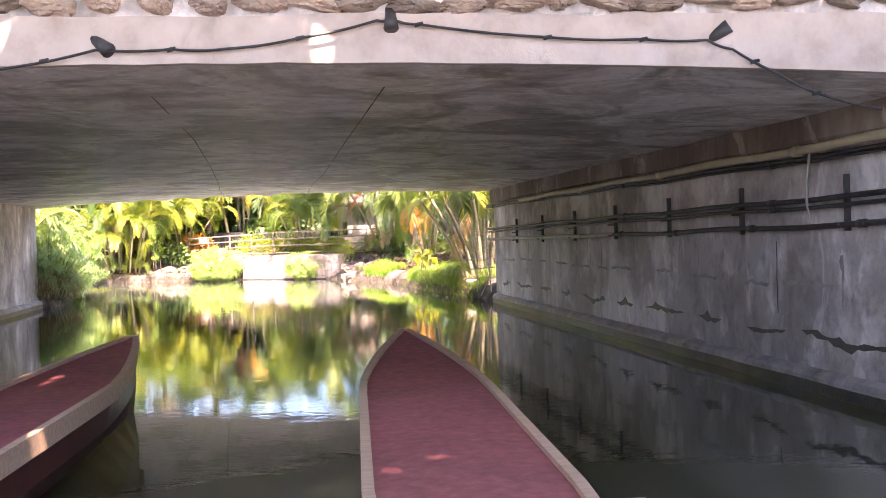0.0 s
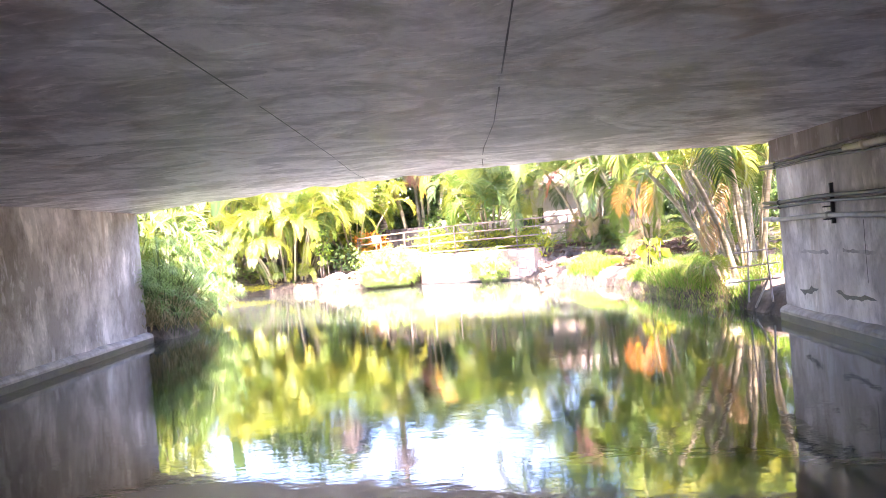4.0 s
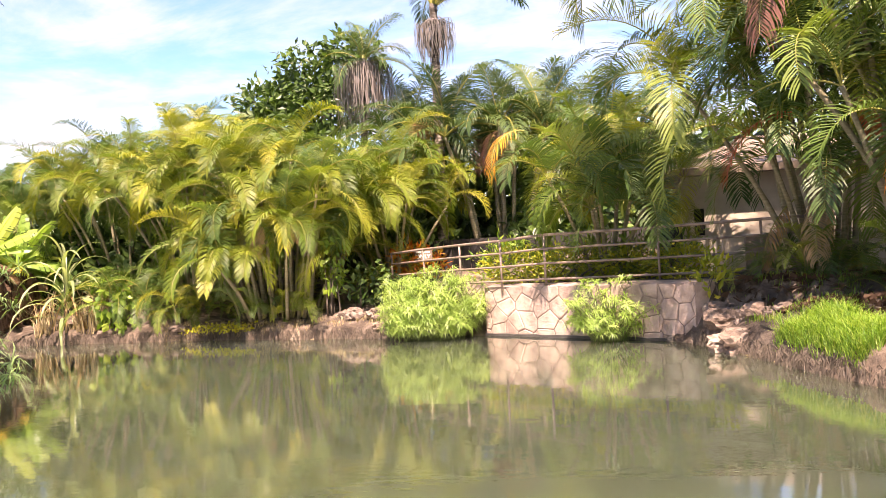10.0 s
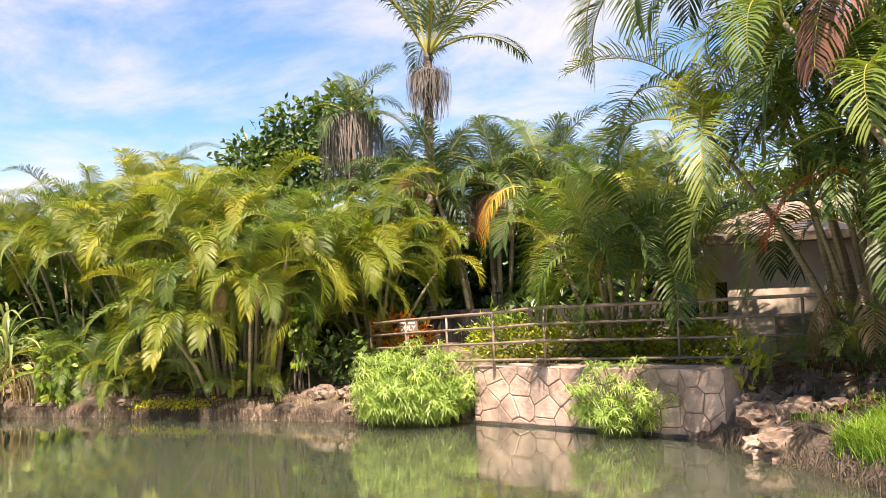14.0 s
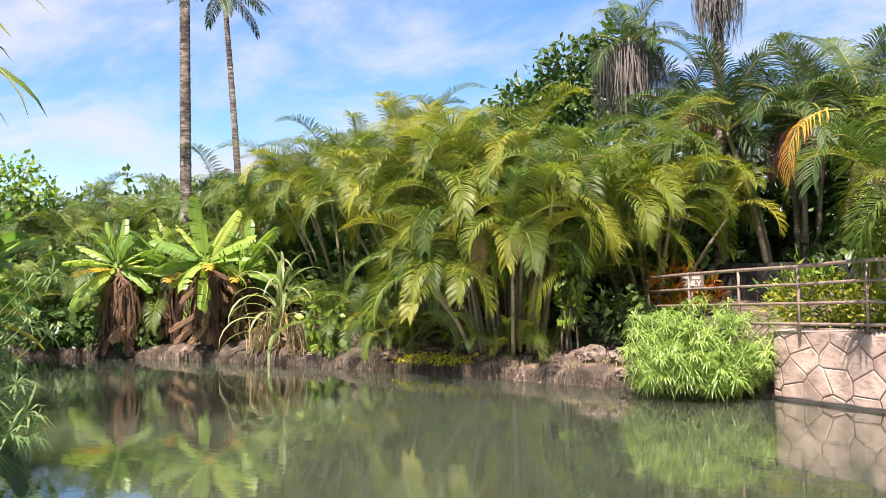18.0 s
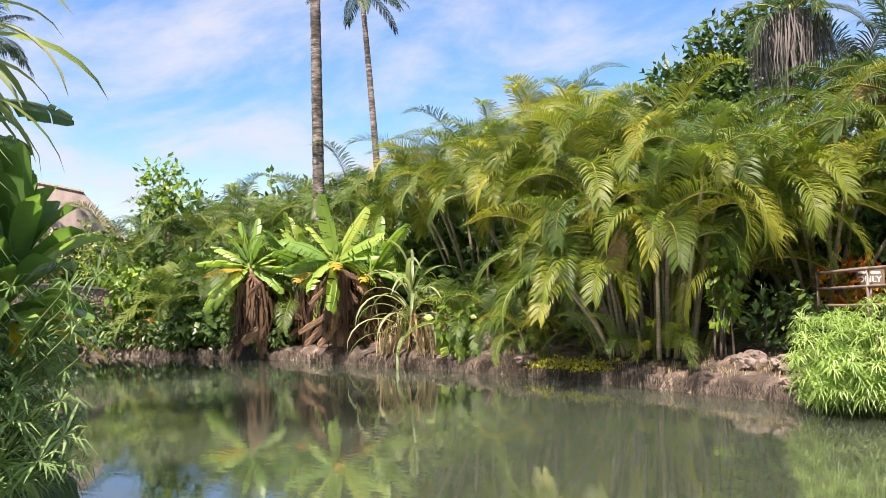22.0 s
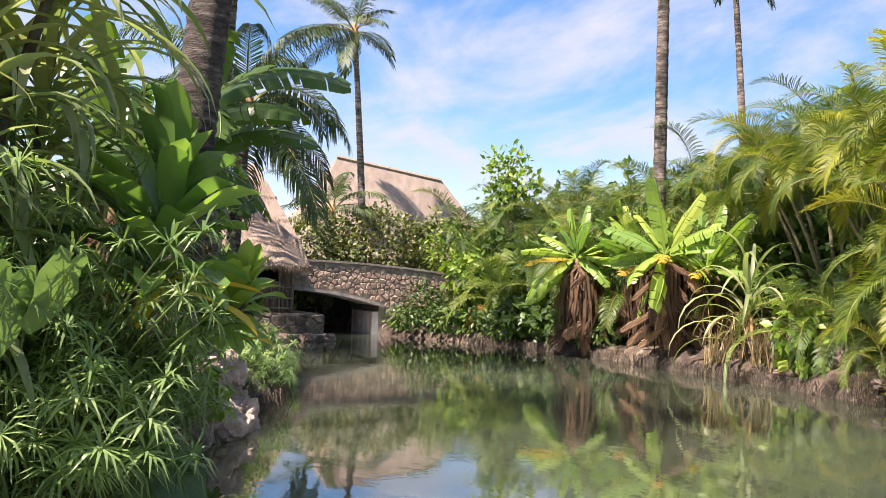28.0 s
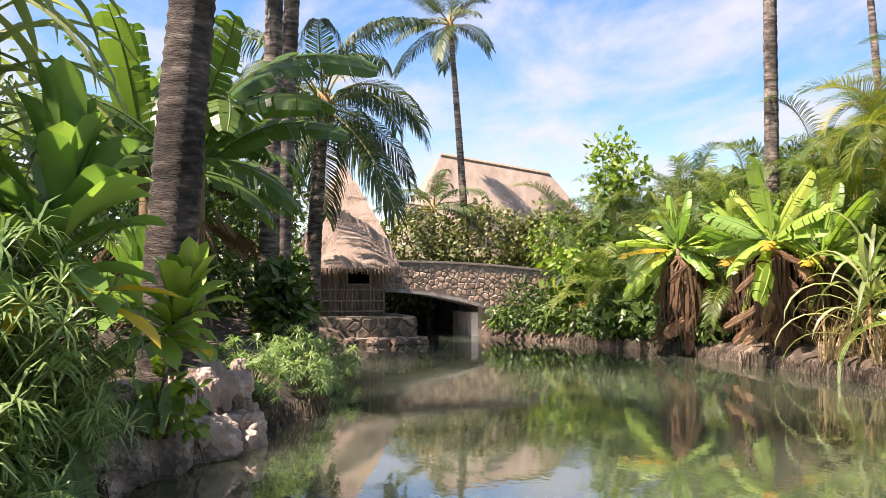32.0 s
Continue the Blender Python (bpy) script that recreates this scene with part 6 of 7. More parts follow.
shrub("shrub", "yellow-green low plants at the wall's end", 0.15, 25.95, [(0, 0, 0.35, 0.3, 0.25, 0.4)], 130, 0.22, "croton_yellow", 85, z=0.7, ratio=0.3, droop=-0.4)
shrub("broadleaf_plant", "yellow-leaved plant on the grassy bank", 2.9, 17.2, [(0, 0, 0.75, 0.45, 0.4, 0.3)], 22, 0.3, "croton_yellow", 86, ratio=0.7, droop=0.5, stems=6)

# trees behind
broad_tree(-15.6, 46.0, 11, [(-2.0, 0, 7.4, 1.2, 1.2, 1.0), (0, 0, 8.4, 1.4, 1.3, 1.25), (2.0, 0.4, 8.9, 1.3, 1.3, 1.3), (1.0, -0.5, 6.8, 2.0, 1.4, 1.3), (-1.2, -0.4, 6.2, 1.8, 1.3, 1.1)], 5200, 0.34, 91, "round-crowned broadleaf tree behind the palms", 0.22)
broad_tree(-30.2, 32.4, 6, [(0, 0, 4.9, 0.75, 0.7, 0.7), (0.7, 0.2, 4.2, 0.7, 0.6, 0.6), (-0.6, 0, 3.9, 0.7, 0.6, 0.6)], 520, 0.26, 92, "small open-branched tree above the thicket", 0.1, "bush_light")
coconut_palm(-22.5, 32.9, 15.0, (0.1, -0.1), 0.19, 0.13, 101, 14, 1.0, label="tall bare coconut trunk above the thicket")
coconut_palm(-30.9, 43.9, 14.0, (-0.5, -0.6), 0.19, 0.11, 102, 12, 0.75, wind=1.4)
coconut_palm(-34.3, 28.75, 10.6, (-0.2, -0.65), 0.17, 0.09, 103, 14, 0.78, wind=4.9)
coconut_palm(-34.2, 27.3, 5.2, (0.1, 0.1), 0.13, 0.085, 104, 16, 0.8, label="short windblown coconut palm behind the hut", wind=4.6)

# ---- the left bank ----
coconut_palm(-12.7, 18.85, 9.0, (0.25, 0.75), 0.27, 0.17, 111, 14, 1.0, label="stout coconut trunk with ring scars on the bank", rings=70, bark="dark_trunk")
coconut_palm(-20.1, 20.5, 10.5, (0.0, 0.15), 0.2, 0.13, 112, 12, 0.9, label="slender coconut trunk on the far end of the bank", rings=50)
coconut_palm(-22.0, 20.9, 11.0, (0.2, 0.35), 0.2, 0.13, 113, 12, 0.9, label="slender coconut trunk on the far end of the bank", rings=50)
coconut_palm(-24.9, 21.9, 5.5, (0.1, 0.25), 0.2, 0.15, 114, 20, 0.95, 8, "coconut palm with green nuts beside the hut", rings=26)
banana_plant(-15.7, 18.5, 2, 7, 2.5, 1.1, BANANA_DARK, "large banana plant with torn leaves toned dark for shade", 7, 8, 0)
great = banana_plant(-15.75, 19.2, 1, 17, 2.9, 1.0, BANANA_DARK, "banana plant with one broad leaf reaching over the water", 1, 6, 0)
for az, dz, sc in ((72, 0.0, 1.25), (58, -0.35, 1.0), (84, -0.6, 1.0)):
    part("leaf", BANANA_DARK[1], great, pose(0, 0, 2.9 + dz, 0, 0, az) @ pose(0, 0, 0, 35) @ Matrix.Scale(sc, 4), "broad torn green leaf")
banana_plant(-18.0, 18.9, 2, 9, 2.8, 1.1, BANANA_DARK, "large banana plant with torn leaves toned dark for shade", 10, 6, 0)
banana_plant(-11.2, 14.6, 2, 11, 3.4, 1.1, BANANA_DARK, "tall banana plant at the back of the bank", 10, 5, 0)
for i, (x, y, w, h, mat) in enumerate(((-14.5, 16.4, 1.8, 1.9, "bush"), (-17.8, 17.2, 1.8, 2.2, "bush"), (-21.6, 18.8, 2.0, 3.0, "bush"), (-25.0, 19.6, 2.0, 3.2, "bush"), (-12.5, 12.5, 2.6, 3.2, "bush"), (-18, 14.5, 3.2, 4.4, "bush"), (-25, 15.5, 3.4, 4.6, "bush"),
                                        (-23.4, 21.2, 0.7, 1.8, "bush"), (-19.0, 20.6, 0.8, 1.3, "bush"), (-28.5, 20.0, 2.2, 4.4, "bush"), (-33.0, 22.0, 2.0, 4.6, "bush"), (-36.5, 26.0, 2.2, 1.8, "bush"), (-24.5, 19.0, 1.8, 4.4, "bush"), (-29.5, 21.2, 1.6, 4.8, "bush"), (-20.5, 18.6, 1.6, 3.4, "bush"), (-14.5, 13.2, 2.2, 5.4, "bush"))):
    shrub("thicket", "dense dark broadleaf growth at the back of the bank", x, y, [(-w * 0.4, 0, h * 0.5, w * 0.6, w * 0.4, h * 0.5), (w * 0.4, 0, h * 0.5, w * 0.6, w * 0.45, h * 0.52)], 1300, 0.26, mat, 230 + i, group="thickets behind the banks", stems=6)

rosette("ti_plant", "large glossy green ti plant with yellow old leaves", "ti plant", -9.3, 17.85, (0, 0, 0), (0.0, 0.5, 2.15 - gz(-9.3, 17.85)), TI, 38, 121, 0.98, 0.6,
        extra=[(TI_YELLOW[0], 20, 0.5, 1.25), (TI_YELLOW[1], 62, 0.55, 1.25), (TI_YELLOW[0], 95, 0.55, 1.2), (TI_YELLOW[1], 335, 0.5, 1.2)])
rosette("ti_plant", "small light green ti plant leaning over the rocks", "ti plant", -10.7, 18.25, (0, 0, -0.1), (0.45, 0.86, 0.72), TI_LIGHT, 46, 122, 1.05, 0.4, z=0.75,
        extra=[(TI_YELLOW[0], 20, 0.3, 0.7)], r=0.036)
rosette("ti_plant", "glossy green ti plant further up the bank", "ti plant", -13.6, 18.6, (0, 0, 0), (0, 0, 1.0), TI, 30, 123, 0.9, 0.5)
for i, (x, y, h, sc) in enumerate(((-9.0, 16.7, 1.5, 0.8), (-9.1, 16.7, 2.5, 1.0), (-9.8, 16.6, 2.8, 1.1), (-9.5, 15.8, 3.0, 1.0), (-10.5, 16.9, 2.6, 1.1), (-9.1, 16.4, 2.9, 0.9), (-10.3, 17.3, 3.0, 1.0))):
    rosette("screw_pine", "strappy screw pine with long arching leaves", "screw pine", x, y, (0, 0, 0), (0.15, 0.25, h), (STRAP if i % 2 else STRAP_LONG), 58, 130 + i, sc, 1.5, r=0.04, group="screw pines on the bank")
for i, (x, y, rx, ry, h, n) in enumerate(((-9.15, 17.75, 0.4, 0.4, 1.35, 130), (-9.6, 17.85, 0.42, 0.3, 1.0, 90), (-10.1, 18.05, 0.5, 0.35, 0.7, 80), (-9.05, 17.35, 0.55, 0.6, 2.2, 210), (-9.55, 17.7, 0.5, 0.4, 2.0, 120), (-10.1, 18.1, 0.35, 0.25, 0.4, 60), (-8.65, 15.9, 0.6, 0.9, 2.2, 190),
                                           (-8.45, 14.5, 0.7, 0.8, 2.2, 190), (-9.3, 14.2, 0.8, 0.8, 2.5, 150), (-13.7, 19.7, 0.4, 0.3, 0.6, 60), (-15.3, 20.5, 0.7, 0.3, 0.65, 80), (-16.8, 20.9, 0.7, 0.3, 0.6, 70), (-18.6, 21.4, 0.7, 0.35, 0.7, 60))):
    sedge_clump(x, y, rx, ry, h, n, "sedge", 140 + i, "umbrella sedge clump hanging over the bank's edge", ground_follow=True, blade=0.75 if i < 9 else 0.5)
taro_plant(-8.6, 16.4, 7, 151, 0.8, az0=-0.5, arc=1.5, lib=TARO_TALL)
rosette("screw_pine", "tall screw pine with long drooping grey-green leaves", "screw pine", -9.3, 16.9, (0, 0, 0), (-0.1, 0.75, 4.2 - gz(-9.3, 16.9)), STRAP, 46, 139, 1.05, 0.7, r=0.05, group="screw pines on the bank")
taro_plant(-9.75, 18.05, 5, 154, 0.6, 0.1, az0=0.2, arc=2.4)
taro_plant(-9.1, 18.15, 7, 152, 0.85, 0.15, az0=-0.9, arc=2.4)
taro_plant(-11.1, 18.65, 9, 153, 0.5, 0.45)
palm_clump("areca_palm", "bright areca palm leaning from the bank beside the bridge", -10.3, 14.4, 1.5, 0.8, 5, 6, ["areca"], 161, 0.4, 4, 0.045, 0.8, (0.3, 0.1))
shrub("undergrowth", "dry tangled undergrowth at the water's edge", -8.6, 14.6, [(0.25, 0.2, 0.32, 0.55, 1.4, 0.42)], 1500, 0.24, "dry_grass", 162, ratio=0.16, droop=0.9)
shrub("vine", "bright heart-leaved vine over the rocks", -11.35, 18.75, [(0, 0.1, 0.5, 0.3, 0.22, 0.4), (0.0, 0.3, 0.25, 0.25, 0.15, 0.3)], 120, 0.15, "bush_light", 163, z=0.35, ratio=0.8, droop=0.9)

# plants beyond, at the stone bridge
shrub("hedge", "mottled green and cream leafy hedge above the bridge", -32.9, 28.8, [(0, -2.5, 2.0, 0.9, 1.4, 1.35), (0, 0, 2.3, 1.0, 1.7, 1.5), (0.2, 2.4, 2.2, 1.0, 1.5, 1.4), (0.4, 4.0, 2.0, 1.0, 1.1, 1.35)], 14000, 0.165, "hedge", 171, ratio=0.65, hollow=0.72, stems=12)
shrub("shrub", "bright green heart-leaved shrub at the bridge", -27.4, 29.6, [(0, 0, 1.6, 0.5, 0.7, 0.65), (0.3, 0.4, 1.0, 0.5, 0.6, 0.6)], 420, 0.24, "bush_light", 172, ratio=0.75, droop=0.8)
shrub("shrub", "dark green shrub over the arch's end", -28.4, 28.6, [(0, 0, 0.8, 0.5, 0.5, 0.6), (0.2, 0.7, 0.6, 0.5, 0.5, 0.5)], 800, 0.17, "bush", 173)
shrub("shrub", "yellow-green shrub behind the bridge parapet", -31.2, 30.6, [(0, 0, 2.3, 0.7, 0.8, 0.8), (0.3, 1.0, 1.8, 0.7, 0.8, 0.8)], 1000, 0.17, "bush_light", 174, droop=0.5)
for i, (x, y, h, mat) in enumerate(((-25.4, 30.6, 1.9, "bush"), (-23.4, 31.2, 2.0, "bush_light"), (-26.3, 31.6, 2.8, "bush"), (-29.5, 31.4, 2.6, "bush"), (-24.6, 29.9, 1.0, "bush"), (-22.3, 30.9, 1.1, "bush"))):
    shrub("shrub", "leafy green shrub on the bank by the bridge", x, y, [(-0.4, 0, h * 0.5, 0.8, 0.6, h * 0.45), (0.5, 0.2, h * 0.6, 0.8, 0.6, h * 0.45)], 560, 0.3, mat, 180 + i, group="shrubs on the bank", ratio=0.6, droop=0.6)
rosette("ti_plant", "russet-leaved plant under the shrubs", "ti plant", -26.3, 29.6, (0, 0, 0), (0, -0.1, 0.7), [FRONDS["orange"][0]], 3, 190, 0.5, 0.2)

# grass and groundcover on the right bank
def right_patch(x0, y0, x1, y1, w):
    def area(r):
        k, s = r.random(), r.uniform(-0.1, 1.0) * w
        return x0 + (x1 - x0) * k + s * 0.92, y0 + (y1 - y0) * k + s * 0.3
    return area


blades("grass", "lush bright green grass tuft hanging over the bank", right_patch(0.95, 23.1, 1.75, 20.9, 0.75), 9000, 0.25, 0.0065, "grass", 195, gz, lean=1.0)
blades("grass", "bright green grass on the bank", right_patch(2.35, 18.9, 3.2, 14.6, 1.0), 11000, 0.26, 0.0065, "grass", 196, gz, lean=1.0)
blades("grass", "long grass hanging over the near bank", right_patch(2.55, 16.6, 3.75, 11.4, 1.2), 10000, 0.28, 0.0065, "grass", 194, gz, lean=1.1)
blades("grass", "dry roots and blades over the near bank", right_patch(2.45, 16.6, 3.65, 11.4, 0.7), 1600, 0.4, 0.006, "dry_grass", 193, gz, lean=1.3)
blades("grass", "sparse grass along the far bank", lambda r: ((lambda k: (-6.2 - 7.5 * k, 28.95 + 1.0 * k + r.uniform(-0.15, 0.4)))(r.random())), 1500, 0.14, 0.005, "dry_grass", 197, gz)
blades("grass", "short weeds between the stones of the left bank", lambda r: ((lambda k: (-10.2 - 3.4 * k, 18.1 + 1.9 * k + r.uniform(-0.9, 0.1)))(r.random())), 900, 0.16, 0.005, "grass", 198, gz)


def litter(name, label, line, width, count, mat, seed, size=0.16, rise=0.05):
    """Fallen leaves and bits of frond that lie along a bank."""
    rg = random.Random(seed)
    g = Geo()
    seg = list(zip(line, line[1:]))
    for _ in range(count):
        (ax, ay), (bx, by) = rg.choice(seg)
        t, o = rg.random(), rg.uniform(0.02, width)
        L = math.hypot(bx - ax, by - ay)
        x, y = ax + (bx - ax) * t + (by - ay) / L * o, ay + (by - ay) * t - (bx - ax) / L * o
        z = gz(x, y) + 0.012
        a, s = rg.uniform(0, 6.283), size * rg.uniform(0.4, 1.5)
        d, w = Vector((math.cos(a), math.sin(a), rg.uniform(-0.2, 0.5))) * s, Vector((-math.sin(a), math.cos(a), 0)) * s * rg.uniform(0.08, 0.3)
        p = Vector((x, y, z))
        g.face([p - d * 0.5, p + w * 0.5 + Vector((0, 0, rise * rg.random())), p + d * 0.5, p - w * 0.5])
    return tagged(new(name, g.mesh(name, mat)), label, "leaf litter", kind="stuff")


litter("leaf_litter", "dry fallen leaves along the far bank", FAR[8:0:-1], 1.6, 3200, "dry_grass", 211)
litter("leaf_litter", "brown fallen leaves under the palms", FAR[8:0:-1], 2.2, 2600, "brown_leaf", 212, 0.2)
litter("leaf_litter", "dry fallen leaves on the shaded bank", LEFT[14:5:-1], 1.6, 5200, "dry_grass", 213)
litter("leaf_litter", "dry fallen leaves on the grassy bank", RIGHT[9:2:-1], 1.6, 2000, "dry_grass", 214)
for i, (x, y, h) in enumerate(((-28.7, 28.2, 0.7), (-27.4, 28.9, 0.8), (-26.2, 29.4, 0.8), (-24.9, 29.7, 0.8), (-23.6, 30.2, 0.9), (-21.9, 30.5, 0.7), (-27.9, 30.2, 1.6))):
    shrub("shrub", "low dark leafy growth at the water's edge", x, y, [(-0.3, 0, h * 0.45, 0.6, 0.45, h * 0.5), (0.35, -0.1, h * 0.4, 0.6, 0.45, h * 0.5)], 420, 0.2, "bush", 215 + i, group="shrubs on the bank", ratio=0.5, droop=0.7)

# unseen trees added behind the bridge's entrance to block the sun
for i, (x, y, s) in enumerate(((-7.5, -11.6, 1.0), (8.5, -11.9, -1.0), (9.0, -15.5, -1.0), (-8.0, -15.0, 1.0))):
    broad_tree(x, y, 9, [(1.5 * s, 0, 8.0, 2.6, 3.2, 1.3), (4.6 * s, 1.0, 8.4, 2.8, 3.4, 1.2), (3.5 * s, -2.5, 8.8, 3.0, 2.6, 1.4), (6.6 * s, -1.0, 8.2, 2.2, 3.4, 1.1), (0, 2.0, 7.4, 2.2, 2.6, 1.3)], 7000, 0.55, 95 + i, "unseen tree added to shade the bridge entrance", 0.35)
litter("leaf_litter", "brown fallen fronds under the arching palms", [(2.8, 18.6), (2.0, 21.6), (1.2, 24.0), (0.2, 25.6)], 2.4, 2600, "brown_leaf", 215, 0.24, 0.1)
blades("grass", "low weeds among the rocks below the palms", right_patch(0.3, 25.6, 1.6, 22.6, 1.6), 1500, 0.18, 0.006, "grass", 199, gz)

# ---- sea wall, railing and house ----
WALL = [(-4.5, 28.4), (-0.8, 26.2), (-0.15, 25.75)]


def build_sea_wall():
    g = Geo()
    off = [(-4.35, 28.75), (-0.55, 26.5), (0.25, 26.0)]
    for (a, b), (c, d) in zip(zip(WALL, WALL[1:]), zip(off, off[1:])):
        g.face([(*a, -0.6), (*b, -0.6), (*b, 1.04), (*a, 1.04)])
        g.face([(*a, 1.04), (*b, 1.04), (*d, 1.09), (*c, 1.09)], 1)
        g.face([(*c, -0.6), (*d, -0.6), (*d, 1.09), (*c, 1.09)])
    g.face([(*WALL[0], -0.6), (*off[0], -0.6), (*off[0], 1.09), (*WALL[0], 1.04)], 1)
    g.face([(*WALL[2], -0.6), (*off[2], -0.6), (*off[2], 1.09), (*WALL[2], 1.04)], 1)
    wall = tagged(new("wall_north", g.mesh("wall_north", "crack", "flag")), "pink plastered retaining wall of large flat stones", "wall", kind="structure")
    n = 0
    for (a, b) in zip(WALL, WALL[1:]):
        L = math.hypot(b[0] - a[0], b[1] - a[1])
        ux, uy = (b[0] - a[0]) / L, (b[1] - a[1]) / L
        def to3d(x, y, d, a=a, ux=ux, uy=uy):
            bulge = 0.02 * noise.noise((x * 1.3, y * 1.7, 3))
            return (a[0] + ux * x + uy * (d + bulge), a[1] + uy * x - ux * (d + bulge), y - 0.15)
        for cell in stone_cells(L, 1.2, 0.46, 17 + n, None, 0.72):
            part("stone", stone_piece(cell, to3d, 0.011, 0.02, n).mesh("stone", "flag"), wall)
            n += 1
    g = Geo()
    for a, b in zip(WALL, WALL[1:]):
        L = math.hypot(b[0] - a[0], b[1] - a[1])
        ox, oy = (b[1] - a[1]) / L * 0.05, -(b[0] - a[0]) / L * 0.05
        m = 16
        for i in range(m):
            p = (a[0] + (b[0] - a[0]) * i / m + ox, a[1] + (b[1] - a[1]) * i / m + oy)
            q = (a[0] + (b[0] - a[0]) * (i + 1) / m + ox, a[1] + (b[1] - a[1]) * (i + 1) / m + oy)
            h0, h1 = 0.05 + 0.025 * noise.noise((i * 0.9, 2, 0)), 0.05 + 0.025 * noise.noise(((i + 1) * 0.9, 2, 0))
            g.face([(*p, -0.3), (*q, -0.3), (*q, h1), (*p, h0)])
            g.face([(*p, h0), (*q, h1), (q[0] - ox, q[1] - oy, h1 + 0.01), (p[0] - ox, p[1] - oy, h0 + 0.01)])
    part("tide_line", g.mesh("tide_line", "wet"), wall, label="dark wet band at the waterline")


build_sea_wall()


def build_railing():
    posts = [(-7.4, 31.0, 0.95), (-6.2, 29.7, 1.0), (-5.1, 28.75, 1.04), (-4.05, 28.05, 1.07), (-3.06, 27.66, 1.08), (-0.77, 27.02, 1.08), (1.05, 26.25, 1.10), (2.4, 25.8, 1.1)]
    root = thing("railing", 0, 0, 0, "weathered brown pipe railing along the wall walk", "railing")
    tops = []
    for k, (x, y, z) in enumerate(posts):
        g = Geo()
        h = 0.95 + (0.06 if k >= 4 else 0)
        g.tube([(x, y, z - 0.1), (x, y, z + h)], [0.024, 0.024], 8)
        part("post", g.mesh("post", "rail", smooth=True), root)
        tops.append((x, y, z, h))
    for lev in (1.0, 0.72, 0.42, 0.1):
        pts = []
        for (xa, ya, za, ha), (xb, yb, zb, hb) in zip(tops, tops[1:]):
            for s in range(6):
                t = s / 6
                pts.append((xa + (xb - xa) * t, ya + (yb - ya) * t - 0.03 * math.sin(math.pi * t), za + (zb - za) * t + (ha + (hb - ha) * t) * lev))
        pts.append((tops[-1][0], tops[-1][1], tops[-1][2] + tops[-1][3] * lev))
        g = Geo()
        g.tube(pts, [0.028 if lev == 1.0 else 0.023] * len(pts), 8)
        part("rail", g.mesh("rail", "rail", smooth=True), root)


build_railing()


def build_house():
    h = thing("house", 0, 0, 1.0, "small beige plastered house with a low brown roof", "house")
    g = Geo()
    x0, x1, y0, y1, top = -0.25, 4.2, 30.5, 34.5, 2.25
    dx0, dx1, dz = 0.0, 0.22, 1.5
    for lo, hi in (((x0, y0, 0), (dx0, y0 + 0.2, top)), ((dx1, y0, 0), (x1, y0 + 0.2, top)), ((dx0, y0, dz), (dx1, y0 + 0.2, top)), ((dx0, y0, 0), (dx1, y0 + 0.2, 0.9)),
                   ((x0, y0 + 0.2, 0), (x0 + 0.2, y1, top)), ((x1 - 0.2, y0 + 0.2, 0), (x1, y1, top)), ((x0 + 0.2, y1 - 0.2, 0), (x1 - 0.2, y1, top))):
        g = Geo()
        g.box(lo, hi)
        part("wall", g.mesh("wall", "plaster"), h)
    g = Geo()
    a, b, c, d = (x0 - 0.4, y0 - 0.5, top - 0.02), (x1 + 0.4, y0 - 0.5, top - 0.02), (x1 + 0.4, y1 + 0.5, top - 0.02), (x0 - 0.4, y1 + 0.5, top - 0.02)
    r0, r1 = (x0 + 1.6, (y0 + y1) / 2, top + 1.0), (x1 - 1.6, (y0 + y1) / 2, top + 1.0)
    up = lambda p: (p[0], p[1], p[2] + 0.16)
    for f in ([a, b, c, d], [a, b, up(b), up(a)], [b, c, up(c), up(b)], [c, d, up(d), up(c)], [d, a, up(a), up(d)], [up(a), up(b), r1, r0], [up(b), up(c), r1], [up(c), up(d), r0, r1], [up(d), up(a), r0]):
        g.face(f)
    part("roof", g.mesh("roof", "fascia"), h, label="brown hipped roof with a wide eave")
    # black slab fills the opening as painted shade
    win = Geo()
    win.box((dx0, y0 + 0.08, 0.9), (dx1, y0 + 0.12, dz))
    part("window", win.mesh("window", "black"), h, label="narrow window opening filled with a shade-black slab")
    sign = thing("box_bin", 1.35, 29.6, gz(1.35, 29.6), "grey utility box beside the house", "box")
    part("body", rounded_box("body", (-0.35, -0.2, 0), (0.35, 0.2, 0.75), 0.02, "fascia"), sign)


build_house()


